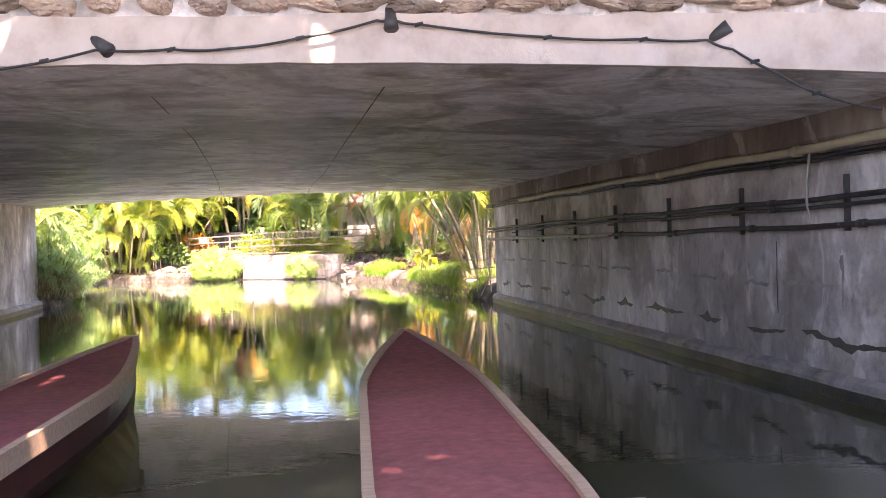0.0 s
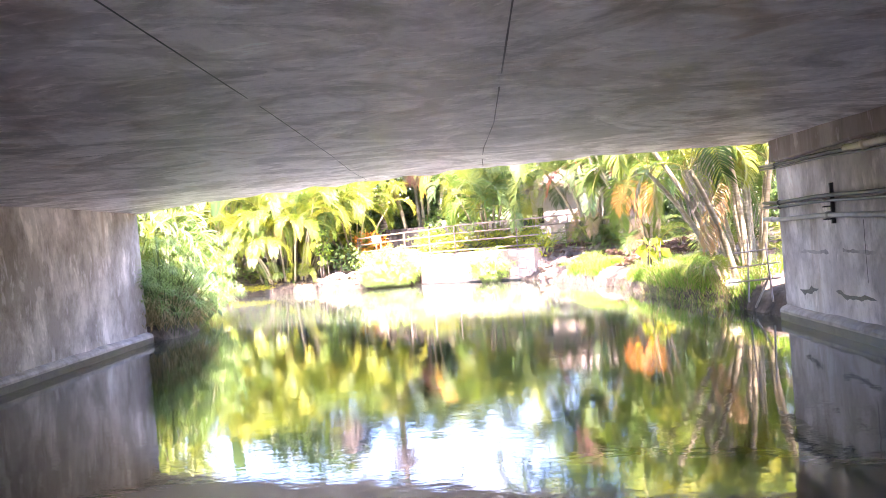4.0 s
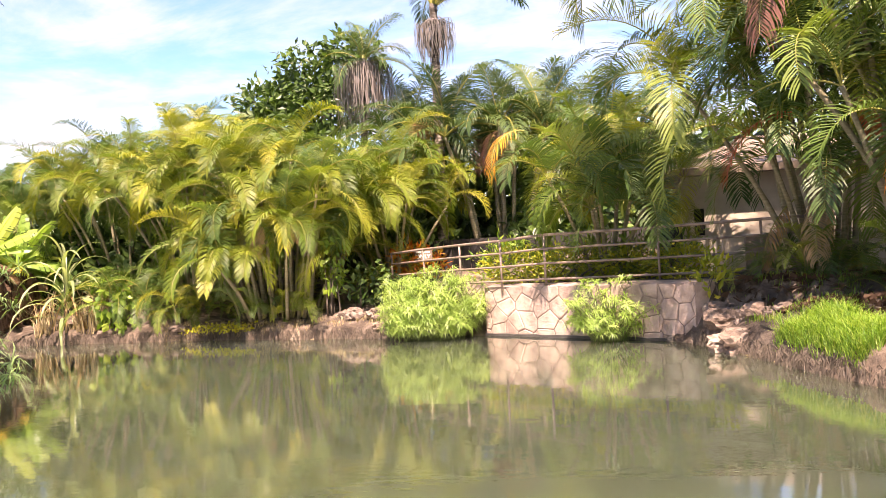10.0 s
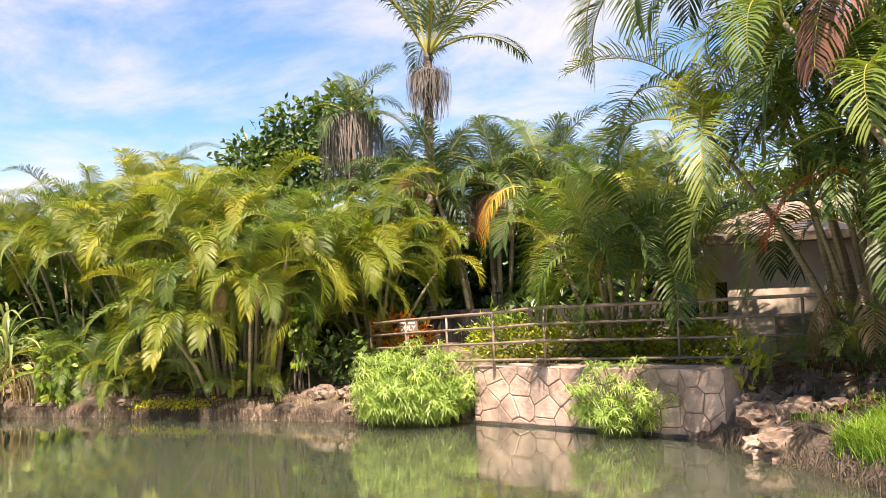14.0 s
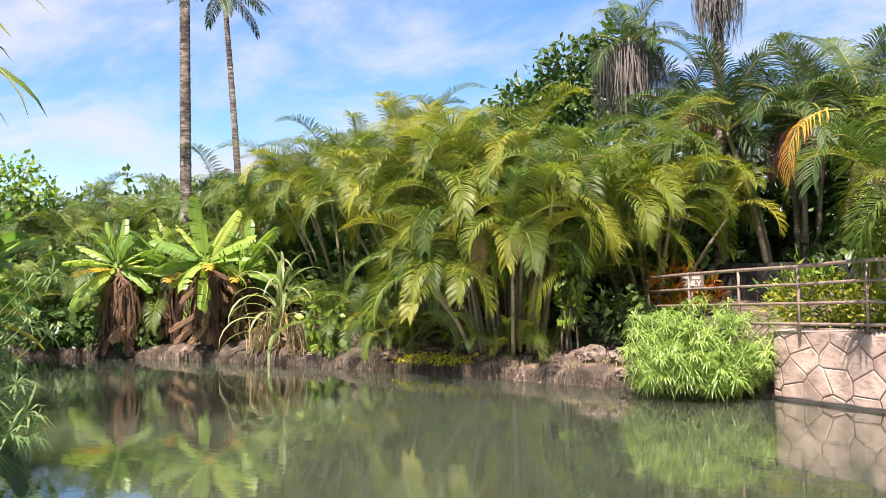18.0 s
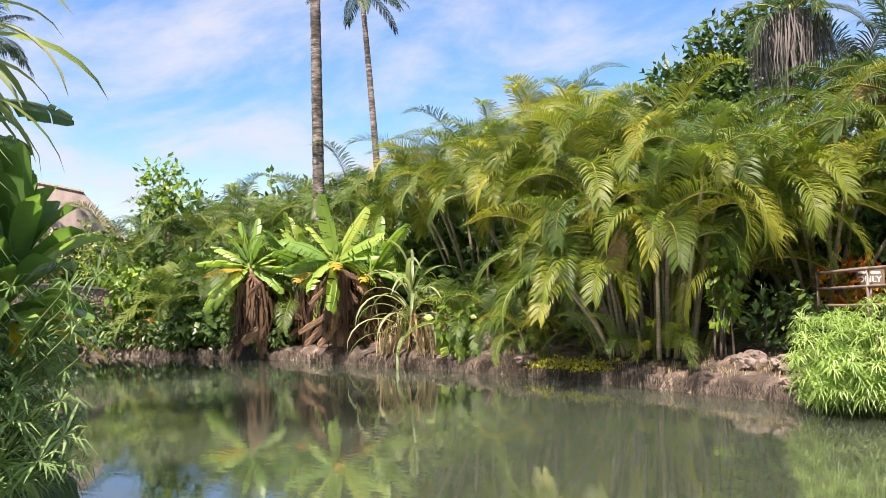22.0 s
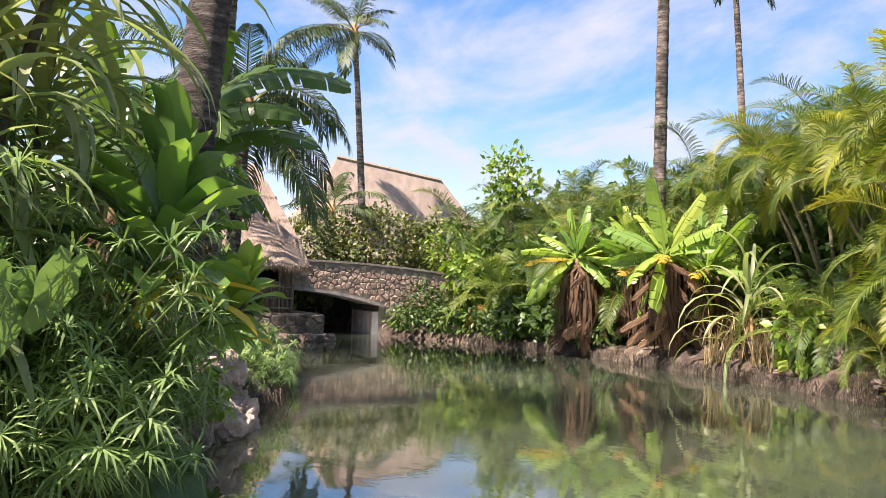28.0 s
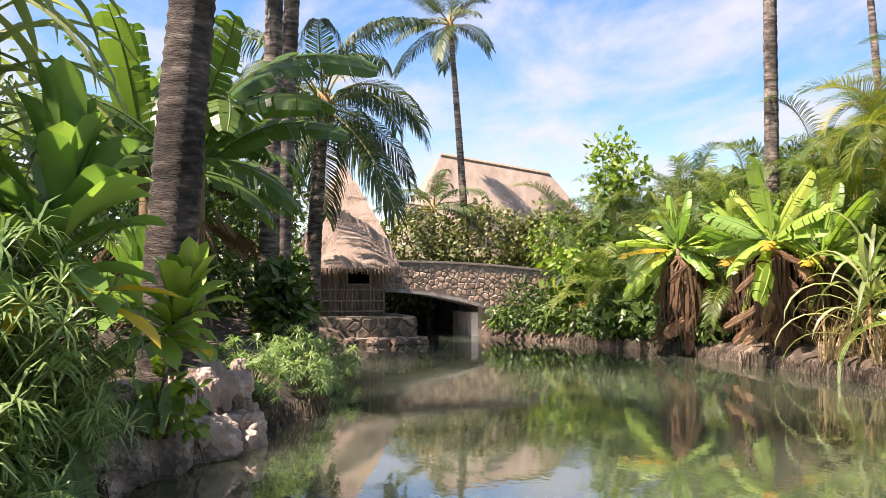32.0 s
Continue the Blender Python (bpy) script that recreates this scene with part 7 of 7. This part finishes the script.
def build_sign_and_fence():
    s = thing("sign", -6.85, 32.0, gz(-6.85, 32.0) - 0.05, "small dark brown sign board with white letters among crotons", "sign")
    z = 1.82 - s.matrix_basis.translation.z
    part("board", rounded_box("board", (-0.21, -0.015, z - 0.15), (0.21, 0.015, z + 0.15), 0.008, "fascia"), s)
    part("frame", rounded_box("frame", (-0.24, 0.016, z - 0.18), (0.24, 0.034, z + 0.18), 0.008, "fascia"), s, None, "dark frame")
    g = Geo()
    g.tube([(0, 0.03, 0), (0, 0.03, z)], [0.025, 0.025], 6)
    part("post", g.mesh("post", "pole"), s)
    for k, (w, dz) in enumerate(((0.14, -0.09), (0.19, 0.09))):
        g = Geo()
        g.box((dz - w / 2 + (0.02 if k else -0.02), -0.021, z + 0.055), (dz + w / 2 + (0.0 if k else -0.02), -0.0155, z + 0.095))
        part("text_bar", g.mesh("text_bar", "sign_white"), s)
    font = bpy.data.curves.new("lettering", "FONT")
    font.body, font.size, font.extrude, font.align_x, font.offset = "ONLY", 0.15, 0.002, "CENTER", 0.004
    letters = bpy.data.objects.new("lettering", font)
    me = bpy.data.meshes.new_from_object(letters)
    bpy.data.objects.remove(letters)
    me.materials.clear()
    me.materials.append(M["sign_white"])
    part("lettering", me, s, pose(0, -0.019, z - 0.09, 90, 0, 0), "white letters")
    fence = thing("fence", -11.5, 34.2, 0.7, "black board fence behind the planting", "fence")
    for i in range(44):
        part("board", FENCE_BOARD, fence, pose(i * 0.26, 0.02 * (i % 2) - i * 0.005, 0))
    for z in (0.35, 1.2):
        g = Geo()
        g.box((0, 0.05, z), (11.5, 0.09, z + 0.07))
        part("rail", g.mesh("rail", "fence"), fence)


def board_mesh():
    g = Geo()
    g.box((0, 0, 0), (0.24, 0.025, 1.5))
    return g.mesh("board", "fence")


FENCE_BOARD = board_mesh()
build_sign_and_fence()

# ---- the thatched hut on its stone platform, and the stone bridge ----
def strands(name, edge, count, length, seed, spread=0.05):
    """Straw ends that hang from an eave."""
    rg = random.Random(seed)
    g = Geo()
    for _ in range(count):
        k = rg.uniform(0, len(edge) - 1.001)
        i = int(k)
        p = Vector(edge[i]).lerp(Vector(edge[i + 1]), k - i) + Vector((rg.uniform(-spread, spread), rg.uniform(-spread, spread), rg.uniform(-0.01, 0.07)))
        q = p + Vector((rg.uniform(-0.06, 0.06), rg.uniform(-0.06, 0.06), -length * rg.uniform(0.4, 1.2)))
        s = Vector((rg.uniform(-1, 1), rg.uniform(-1, 1), 0)).normalized() * 0.008
        g.face([p - s, p + s, q])
    return g.mesh(name, "thatch_strand")


def build_hut():
    """Walls of reed and poles on a stone platform; a steep thatched roof with a shaggy eave."""
    hut = thing("thatched_hut", -29.6, 23.4, 0.72, "small thatched hut with reed walls on a stone platform", "hut", rz=-4)
    W, D, H = 0.98, 1.9, 1.42                             # half width along y, depth along x (the front faces +x)
    xf = 1.9
    g = Geo()
    g.box((-D, -W, 0), (xf - 0.12, W, 0.1))
    part("floor", g.mesh("floor", "pole"), hut)
    wy0, wy1, wz0, wz1 = -0.02, 0.62, 0.86, 1.38
    for i in range(30):                                     # upright reeds of the front
        y = -W + (i + 0.5) * 2 * W / 30
        hgt = wz0 if wy0 < y < wy1 else H
        g = Geo()
        g.tube([(xf - 0.08, y, 0.06), (xf - 0.08, y, hgt)], [0.033, 0.033], 5)
        part("reed", g.mesh("reed", "reed"), hut)
    g = Geo()
    for sgn in (-1, 1):
        g.box((-D, sgn * W - 0.04, 0.06), (xf - 0.05, sgn * W + 0.04, H))
    g.box((-D, -W, 0.06), (-D + 0.08, W, H))
    part("side_wall", g.mesh("side_wall", "reed"), hut)
    # black panel stands in for the shade inside the hut
    g = Geo()
    g.box((xf - 0.9, -W + 0.1, 0.1), (xf - 0.85, W - 0.1, H))
    part("interior", g.mesh("interior", "black"), hut, label="black panel that paints the shade inside the window")
    for y in (-W, -0.35, wy0, wy1, W):
        g = Geo()
        g.tube([(xf - 0.03, y, 0), (xf - 0.03, y, H + 0.02)], [0.035, 0.03], 6)
        part("post", g.mesh("post", "pole"), hut)
    g = Geo()
    for z in (wz0, wz1):
        g.tube([(xf - 0.02, wy0 - 0.05, z), (xf - 0.02, wy1 + 0.05, z)], [0.03, 0.03], 6)
    part("window_frame", g.mesh("window_frame", "pole"), hut)
    # low pole balustrade in front
    for z in (0.14, 0.42, 0.72):
        g = Geo()
        g.tube([(xf + 0.10, -W - 0.35, z), (xf + 0.10, W + 0.02, z)], [0.022, 0.02], 6)
        part("rail", g.mesh("rail", "pole"), hut)
    for i in range(9):
        y = -W - 0.35 + i * (2 * W + 0.36) / 8
        g = Geo()
        g.tube([(xf + 0.10, y, 0), (xf + 0.10, y, 0.78)], [0.018, 0.016], 5)
        part("baluster", g.mesh("baluster", "pole"), hut)
    # roof
    ex0, ex1, ey, ez = -D - 0.35, xf + 0.45, W + 0.38, H - 0.12
    rx0, rx1, rz = -0.9, 0.25, 4.35
    g = Geo()
    n = 14
    rows = []
    for j in range(n + 1):
        t = j / n
        bulge = 0.10 * math.sin(math.pi * t)
        xa, xb = ex0 + (rx0 - ex0) * t - bulge, ex1 + (rx1 - ex1) * t + bulge
        yy = ey * (1 - t) + 0.03 + bulge * 0.6
        z = ez + (rz - ez) * t
        ring = []
        m = 12
        for c0, c1 in (((xb, -yy), (xb, yy)), ((xb, yy), (xa, yy)), ((xa, yy), (xa, -yy)), ((xa, -yy), (xb, -yy))):
            for k in range(m):
                q = k / m
                x, y = c0[0] + (c1[0] - c0[0]) * q, c0[1] + (c1[1] - c0[1]) * q
                w = 0.05 * noise.noise((x * 3, y * 3, z * 2)) + 0.03 * noise.noise((x * 9, y * 9, z * 1.5))
                ring.append((x * (1 + w * 0.3), y * (1 + w * 0.4), z + w * 0.6 + 0.03 * (j % 2)))
        rows.append(ring)
    k0 = len(g.v)
    for r in rows:
        g.v += r
    c = len(rows[0])
    for j in range(n):
        for i in range(c):
            g.f.append((k0 + j * c + i, k0 + j * c + (i + 1) % c, k0 + (j + 1) * c + (i + 1) % c, k0 + (j + 1) * c + i))
            g.i.append(0)
    g.f.append(tuple(k0 + n * c + i for i in range(c)))
    g.i.append(0)
    g.f.append(tuple(k0 + i for i in reversed(range(c))))
    g.i.append(0)
    roof = part("roof", g.mesh("roof", "thatch"), hut, label="pale straw thatch, steep and shaggy")
    edge = [rows[0][i] for i in range(c)] + [rows[0][0]]
    part("fringe", strands("fringe", edge, 2600, 0.2, 5, 0.08), roof)
    for j in (3, 6, 9):
        tagged(part("thatch_course", strands("thatch_course", rows[j] + [rows[j][0]], 700, 0.22, 6 + j, 0.03), roof), "loose straw ends of a thatch course", kind="stuff")


build_hut()


def rubble_block(name, label, x0, x1, y0, y1, z0, z1, step, seed, faces=("x",), mat="stone"):
    """A block of masonry: a mortar core with single stones on the faces that show."""
    g = Geo()
    g.box((x0, y0, z0), (x1, y1, z1))
    root = tagged(new(name, g.mesh(name, "mortar")), label, "masonry", kind="structure")
    n = 0
    if "x" in faces:
        for cell in stone_cells(y1 - y0, z1 - z0, step, seed):
            part("stone", stone_piece(cell, lambda u, v, d: (x1 + d, y0 + u, z0 + v), 0.012, 0.05, seed + n).mesh("stone", mat), root)
            n += 1
    if "y" in faces:
        for cell in stone_cells(x1 - x0, z1 - z0, step, seed + 1):
            part("stone", stone_piece(cell, lambda u, v, d: (x0 + u, y1 + d, z0 + v), 0.012, 0.05, seed + n).mesh("stone", mat), root)
            n += 1
    if "z" in faces:
        for cell in stone_cells(x1 - x0, y1 - y0, step * 1.6, seed + 2):
            part("stone", stone_piece(cell, lambda u, v, d: (x0 + u, y0 + v, z1 + d * 0.5), 0.012, 0.05, seed + n).mesh("stone", mat), root)
            n += 1
    return root


rubble_block("platform", "stone platform of dark boulders under the hut", -31.8, -27.25, 21.6, 25.05, -0.5, 0.70, 0.3, 301, ("x", "y", "z"), "dark_stone")
rubble_block("ledge", "low stone ledge at the water below the hut", -31.5, -26.95, 22.4, 25.25, -0.5, 0.16, 0.26, 331, ("x", "y"), "dark_stone")
for i, (x, y, s) in enumerate(((-26.9, 22.6, 0.22), (-26.75, 23.2, 0.16), (-26.8, 23.8, 0.15), (-26.75, 24.5, 0.18), (-26.85, 25.15, 0.16), (-26.9, 22.0, 0.3), (-26.6, 21.9, 0.2), (-27.1, 21.9, 0.35))):
    ob = new("boulder", rock_mesh("boulder", (s * 1.3, s * 1.2, s), 20 + i))
    ob.matrix_basis = pose(x, y, 0.02 + s * 0.25, 0, 0, 40 * i)
    tagged(ob, "dark boulder at the water's edge below the hut", "rock", "boulders at the water")


def build_stone_bridge():
    """A hump bridge: rubble parapet over a flat arch with a pale rim."""
    y0, y1, x0, x1 = 24.7, 31.5, -31.6, -29.6
    ay0, ay1 = 24.6, 27.75                                 # the arch's span

    def arch(y):
        k = (y - 24.3) / (ay1 - 24.3)
        return 1.36 - 0.50 * max(0.0, k) ** 2.2

    def top(y):
        return 2.24 - 0.012 * (y - 25.2) ** 2

    g = Geo()
    n = 40
    for i in range(n):
        a, b = y0 + (y1 - y0) * i / n, y0 + (y1 - y0) * (i + 1) / n
        la, lb = (arch(a) if a < ay1 else -0.5), (arch(b) if b <= ay1 + 1e-6 else -0.5)
        if a < ay1 < b:
            la = lb = -0.5
        g.face([(x1, a, la), (x1, b, lb), (x1, b, top(b)), (x1, a, top(a))])
        g.face([(x1, a, la), (x1, b, lb), (x0, b, lb), (x0, a, la)], 1)
        g.face([(x1, a, top(a)), (x1, b, top(b)), (x0, b, top(b)), (x0, a, top(a))])
        g.face([(x0, a, la), (x0, b, lb), (x0, b, top(b)), (x0, a, top(a))])
    g.face([(x1, ay1, -0.5), (x0, ay1, -0.5), (x0, ay1, arch(ay1)), (x1, ay1, arch(ay1))], 1)
    bridge = tagged(new("stone_bridge", g.mesh("stone_bridge", "mortar", "concrete")), "rubble stone footbridge with a flat concrete arch", "bridge", kind="structure")
    n = 0
    for cell in stone_cells(y1 - y0, 2.8, 0.17, 401, lambda u, v: (y0 + u > ay1 + 0.02 or v - 0.5 > arch(y0 + u) + 0.16) and v - 0.5 < top(y0 + u) - 0.10):
        part("stone", stone_piece(cell, lambda u, v, d: (x1 + d, y0 + u, min(v - 0.5, top(y0 + u) - 0.03)), 0.009, 0.035, n).mesh("stone", "stone"), bridge)
        n += 1
    rim = Geo()
    m = 22
    for i in range(m):
        a, b = y0 + (ay1 - y0) * i / m, y0 + (ay1 - y0) * (i + 1) / m
        rim.box((x1 - 0.1, a, 0), (x1 + 0.10, b, 0.001))
        k = len(rim.v) - 8
        for j in range(8):
            x, y, z = rim.v[k + j]
            rim.v[k + j] = (x, y, arch(y) - 0.005 + (0.10 if j >= 4 else 0.0))
    part("arch_rim", rim.mesh("arch_rim", "footing"), bridge, label="pale concrete rim of the arch")
    cop = Geo()
    for i in range(m):
        a, b = y0 + (y1 - y0) * i / m, y0 + (y1 - y0) * (i + 1) / m
        cop.box((x1 - 0.28, a, 0), (x1 + 0.06, b, 0.001))
        k = len(cop.v) - 8
        for j in range(8):
            x, y, z = cop.v[k + j]
            cop.v[k + j] = (x, y, top(y) + (0.055 if j >= 4 else -0.01))
    part("coping", cop.mesh("coping", "mortar"), bridge)
    pier = Geo()
    pier.box((x0, ay1 - 0.35, -0.5), (x1 - 0.05, ay1 + 0.05, 0.72))
    part("pier", pier.mesh("pier", "concrete"), bridge)


build_stone_bridge()


def build_arch_backing():
    """Made-up box behind the arch; its dark tone stands in for shade."""
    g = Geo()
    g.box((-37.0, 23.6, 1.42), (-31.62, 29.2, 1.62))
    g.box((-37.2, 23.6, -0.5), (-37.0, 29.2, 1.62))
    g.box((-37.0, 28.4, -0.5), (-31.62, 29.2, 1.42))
    tagged(new("culvert", g.mesh("culvert", "wet")), "added dark box that keeps the stone arch's opening in shade", "culvert", kind="structure")


build_arch_backing()


def build_longhouse():
    lh = thing("longhouse", -38.6, 30.4, 1.0, "distant large longhouse with a pale thatched roof", "longhouse")
    g = Geo()
    a0, a1, b0, b1 = (2.2, -3.6, 1.6), (3.0, 5.0, 1.6), (-4.2, -3.6, 1.6), (-4.2, 5.0, 1.6)
    r0, r1 = (0.2, -1.55, 5.75), (1.2, 2.75, 5.0)
    g.face([a0, a1, r1, r0])
    g.face([b1, b0, r0, r1])
    g.face([b0, a0, r0])
    g.face([a1, b1, r1])
    g.face([a0, b0, b1, a1])
    roof = part("roof", g.mesh("roof", "far_thatch"), lh, label="pale thatched roof")
    cap = Geo()
    cap.tube([r0, tuple((p + q) / 2 for p, q in zip(r0, r1)), r1], [0.09, 0.08, 0.09], 6)
    part("ridge", cap.mesh("ridge", "pole"), roof)
    w = Geo()
    w.box((-3.8, -3.2, 0), (1.9, 4.6, 1.62))
    part("wall", w.mesh("wall", "reed"), lh)


build_longhouse()

# ---- rocks ----
ROCKS = [(0.35, 25.2, 0.35, (0.45, 0.4, 0.32)), (0.75, 24.75, 0.5, (0.3, 0.3, 0.26)), (0.2, 25.6, 0.5, (0.26, 0.28, 0.25)), (1.1, 24.5, 0.55, (0.3, 0.28, 0.2)), (0.5, 24.3, 0.12, (0.6, 0.35, 0.28)),
         (-7.3, 29.35, 0.5, (0.32, 0.25, 0.18)), (-8.0, 29.5, 0.45, (0.4, 0.25, 0.25)), (-6.8, 29.5, 0.55, (0.35, 0.25, 0.2)), (-7.0, 29.0, 0.25, (0.4, 0.2, 0.12)), (-14.3, 30.9, 0.5, (0.45, 0.35, 0.35)), (-12.9, 30.0, 0.3, (0.3, 0.2, 0.1)), (-15.0, 30.2, 0.25, (0.4, 0.2, 0.14)),
         (-12.2, 19.25, 0.16, (0.38, 0.26, 0.28)), (-12.75, 19.62, 0.12, (0.34, 0.26, 0.26)), (-12.0, 18.95, 0.5, (0.25, 0.22, 0.2)), (-11.55, 18.85, 0.2, (0.3, 0.22, 0.3)), (-11.1, 18.6, 0.2, (0.25, 0.2, 0.22)), (-12.6, 19.2, 0.62, (0.22, 0.22, 0.24)), (-10.6, 18.4, 0.16, (0.3, 0.2, 0.2)), (-13.2, 19.6, 0.4, (0.22, 0.2, 0.3)), (-9.9, 18.1, 0.1, (0.3, 0.2, 0.2)),
         (3.3, 14.0, 0.1, (0.16, 0.2, 0.12)), (3.75, 12.4, 0.1, (0.2, 0.2, 0.14))]
EDGE = [(-10.9, 18.32), (-11.4, 18.62), (-12.0, 18.98), (-12.7, 19.4), (-13.3, 19.78)]
rock_rng = random.Random(5)
for k in range(22):
    q = k / 21 * 3.999
    (ax, ay), (bx, by) = EDGE[int(q)], EDGE[int(q) + 1]
    fr, tier = q - int(q), k % 2
    ROCKS.append((ax + (bx - ax) * fr + 0.06 * tier + rock_rng.uniform(-0.06, 0.06), ay + (by - ay) * fr - 0.16 * tier, 0.1 + 0.42 * tier + rock_rng.uniform(-0.04, 0.08), (rock_rng.uniform(0.16, 0.32), rock_rng.uniform(0.14, 0.24), rock_rng.uniform(0.2, 0.36))))
for i, (x, y, z, s) in enumerate(ROCKS):
    ob = new("rock", rock_mesh("rock", s, 40 + i, "pale_rock" if x < -10 and y < 21 else "rock"))
    ob.matrix_basis = pose(x, y, z, 0, 0, 53 * i)
    tagged(ob, "weathered brown rock half sunk in the bank", "rock", "rocks on the banks")


def build_root_fringe():
    """Roots and debris that hang over the undercut edge of the banks."""
    rg = random.Random(77)
    for line, label in ((FAR[1:8], "matted roots along the far bank's edge"), (RIGHT[3:10], "matted roots along the grassy bank's edge"), (LEFT[7:14], "matted roots along the shaded bank's edge")):
        g = Geo()
        for (ax, ay), (bx, by) in zip(line, line[1:]):
            L = math.hypot(bx - ax, by - ay)
            for _ in range(int(L * 120)):
                t = rg.random()
                p = Vector((ax + (bx - ax) * t + rg.uniform(-0.1, 0.1), ay + (by - ay) * t + rg.uniform(-0.1, 0.1), rg.uniform(0.04, 0.26)))
                q = p + Vector((rg.uniform(-0.12, 0.12), rg.uniform(-0.12, 0.12), -rg.uniform(0.12, 0.36)))
                g.tube([p, p.lerp(q, 0.5) + Vector((rg.uniform(-0.03, 0.03), rg.uniform(-0.03, 0.03), 0.02)), q], [0.008, 0.006, 0.003], 3, 0, False)
        tagged(new("roots", g.mesh("roots", "bark")), label, "roots", kind="stuff")


build_root_fringe()


# ---- the double canoe whose prows lie under the bridge ----
def build_canoe():
    boat = thing("double_canoe", 0, 0, 0, "double-hulled canoe with red decks and tan gunwales", "canoe")
    for x, y in ((1.05, -4.0), (-1.76, -3.6)):
        L, w = 7.0, 0.42
        n = 14
        dk, lf, rt, kl = [], [], [], []
        for i in range(n + 1):
            s = i / n
            half = w * (1 - (1 - min(1, s * 2.6)) ** 1.5) * (1.0 if s < 0.8 else 1 - 0.75 * ((s - 0.8) / 0.2) ** 2) + 0.03
            z = 0.75 - 0.12 * min(1, s * 3)
            yy = y - s * L
            lf.append((x - half, yy, z))
            rt.append((x + half, yy, z))
            kl.append((x, yy - 0.12 * (1 - s), -0.12))
        g = Geo()
        for i in range(n):
            mid0, mid1 = [((a[0] + b[0]) / 2, a[1], a[2] + 0.015) for a, b in ((lf[i], rt[i]), (lf[i + 1], rt[i + 1]))]
            g.face([lf[i], lf[i + 1], mid1, mid0])
            g.face([mid0, mid1, rt[i + 1], rt[i]])
        part("deck", g.mesh("deck", "deck"), boat, label="worn red painted deck")
        g = Geo()
        for side in (lf, rt):
            for i in range(n):
                a, b = side[i], side[i + 1]
                am, bm_ = (a[0] * 0.85 + x * 0.15, a[1], 0.3), (b[0] * 0.85 + x * 0.15, b[1], 0.3)
                g.face([a, b, bm_, am])
                g.face([am, bm_, kl[i + 1], kl[i]])
        g.face([lf[0], rt[0], kl[0]])
        g.face([lf[n], rt[n], kl[n]])
        part("hull", g.mesh("hull", "hull"), boat, label="dark red hull")
        for side, sg in ((lf, -1), (rt, 1)):
            g = Geo()
            for i in range(n):
                a, b = side[i], side[i + 1]
                o = sg * 0.03
                q = [(a[0] + o, a[1], a[2] - 0.10), (b[0] + o, b[1], b[2] - 0.10), (b[0] + o, b[1], b[2] + 0.03), (a[0] + o, a[1], a[2] + 0.03)]
                r = [(p[0] - sg * 0.055, p[1], p[2]) for p in q]
                g.face(q)
                g.face([q[3], q[2], r[2], r[3]])
                g.face([r[0], r[1], r[2], r[3]])
                g.face([q[0], q[1], r[1], r[0]])
            part("gunwale", g.mesh("gunwale", "gunwale"), boat, label="tan wooden gunwale strip")
        g = Geo()
        g.box((x - 0.062, y - 0.02, 0.63), (x + 0.062, y + 0.035, 0.785))
        part("nose", g.mesh("nose", "gunwale"), boat, label="tan blunt prow cap")
    g = Geo()
    g.tube([(-2.1, -10.1, 0.70), (1.6, -10.1, 0.70)], [0.05, 0.05], 8)
    part("crossbeam", g.mesh("crossbeam", "gunwale", smooth=True), boat)


build_canoe()

# ---- the leaning trellis and flat pale stone by the bridge's corner ----
tre = thing("trellis", 3.75, 10.6, 0.2, "pale broken stick frame at the bridge corner", "frame")
for k, (a, b) in enumerate((((0, 0, 0), (0.05, 0, 1.1)), ((0.35, -0.2, 0), (0.3, -0.2, 1.0)), ((-0.3, 0.1, 0.35), (0.5, -0.25, 0.4)), ((-0.25, 0.1, 0.6), (0.5, -0.25, 0.66)), ((-0.2, 0.1, 0.85), (0.45, -0.25, 0.9)), ((0.1, 0, -0.1), (0.35, -0.2, 0.5)))):
    g = Geo()
    g.tube([a, b], [0.018, 0.014], 6)
    part("stick", g.mesh("stick", "footing"), tre)
g = Geo()
g.tube([(0, 0, -0.05), (0, 0, 0.02), (0, 0, 0.10), (0, 0, 0.13)], [0.16, 0.2, 0.18, 0.12], 14)
# the object named float is a flat pale stone
fl = tagged(new("float", g.mesh("float", "sign_white", smooth=True)), "round flat pale stone lying on the bank", "float")
fl.matrix_basis = pose(3.85, 12.15, gz(3.85, 12.15) + 0.03)

# rubble above the painted beam
for i in range(34):
    rr = random.Random(900 + i)
    sx = rr.uniform(0.12, 0.26)
    ob = new("rubble_stone", rock_mesh("rubble_stone", (sx, 0.12, rr.uniform(0.06, 0.11)), 500 + i, "stone"))
    ob.matrix_basis = pose(-5.8 + i * 0.36, ENTRY - 0.02, 3.40 + rr.uniform(-0.02, 0.04), 0, rr.uniform(-15, 15), 0)
    tagged(ob, "brown rubble stone set above the painted beam", "stone", "rubble stones of the bridge parapet")
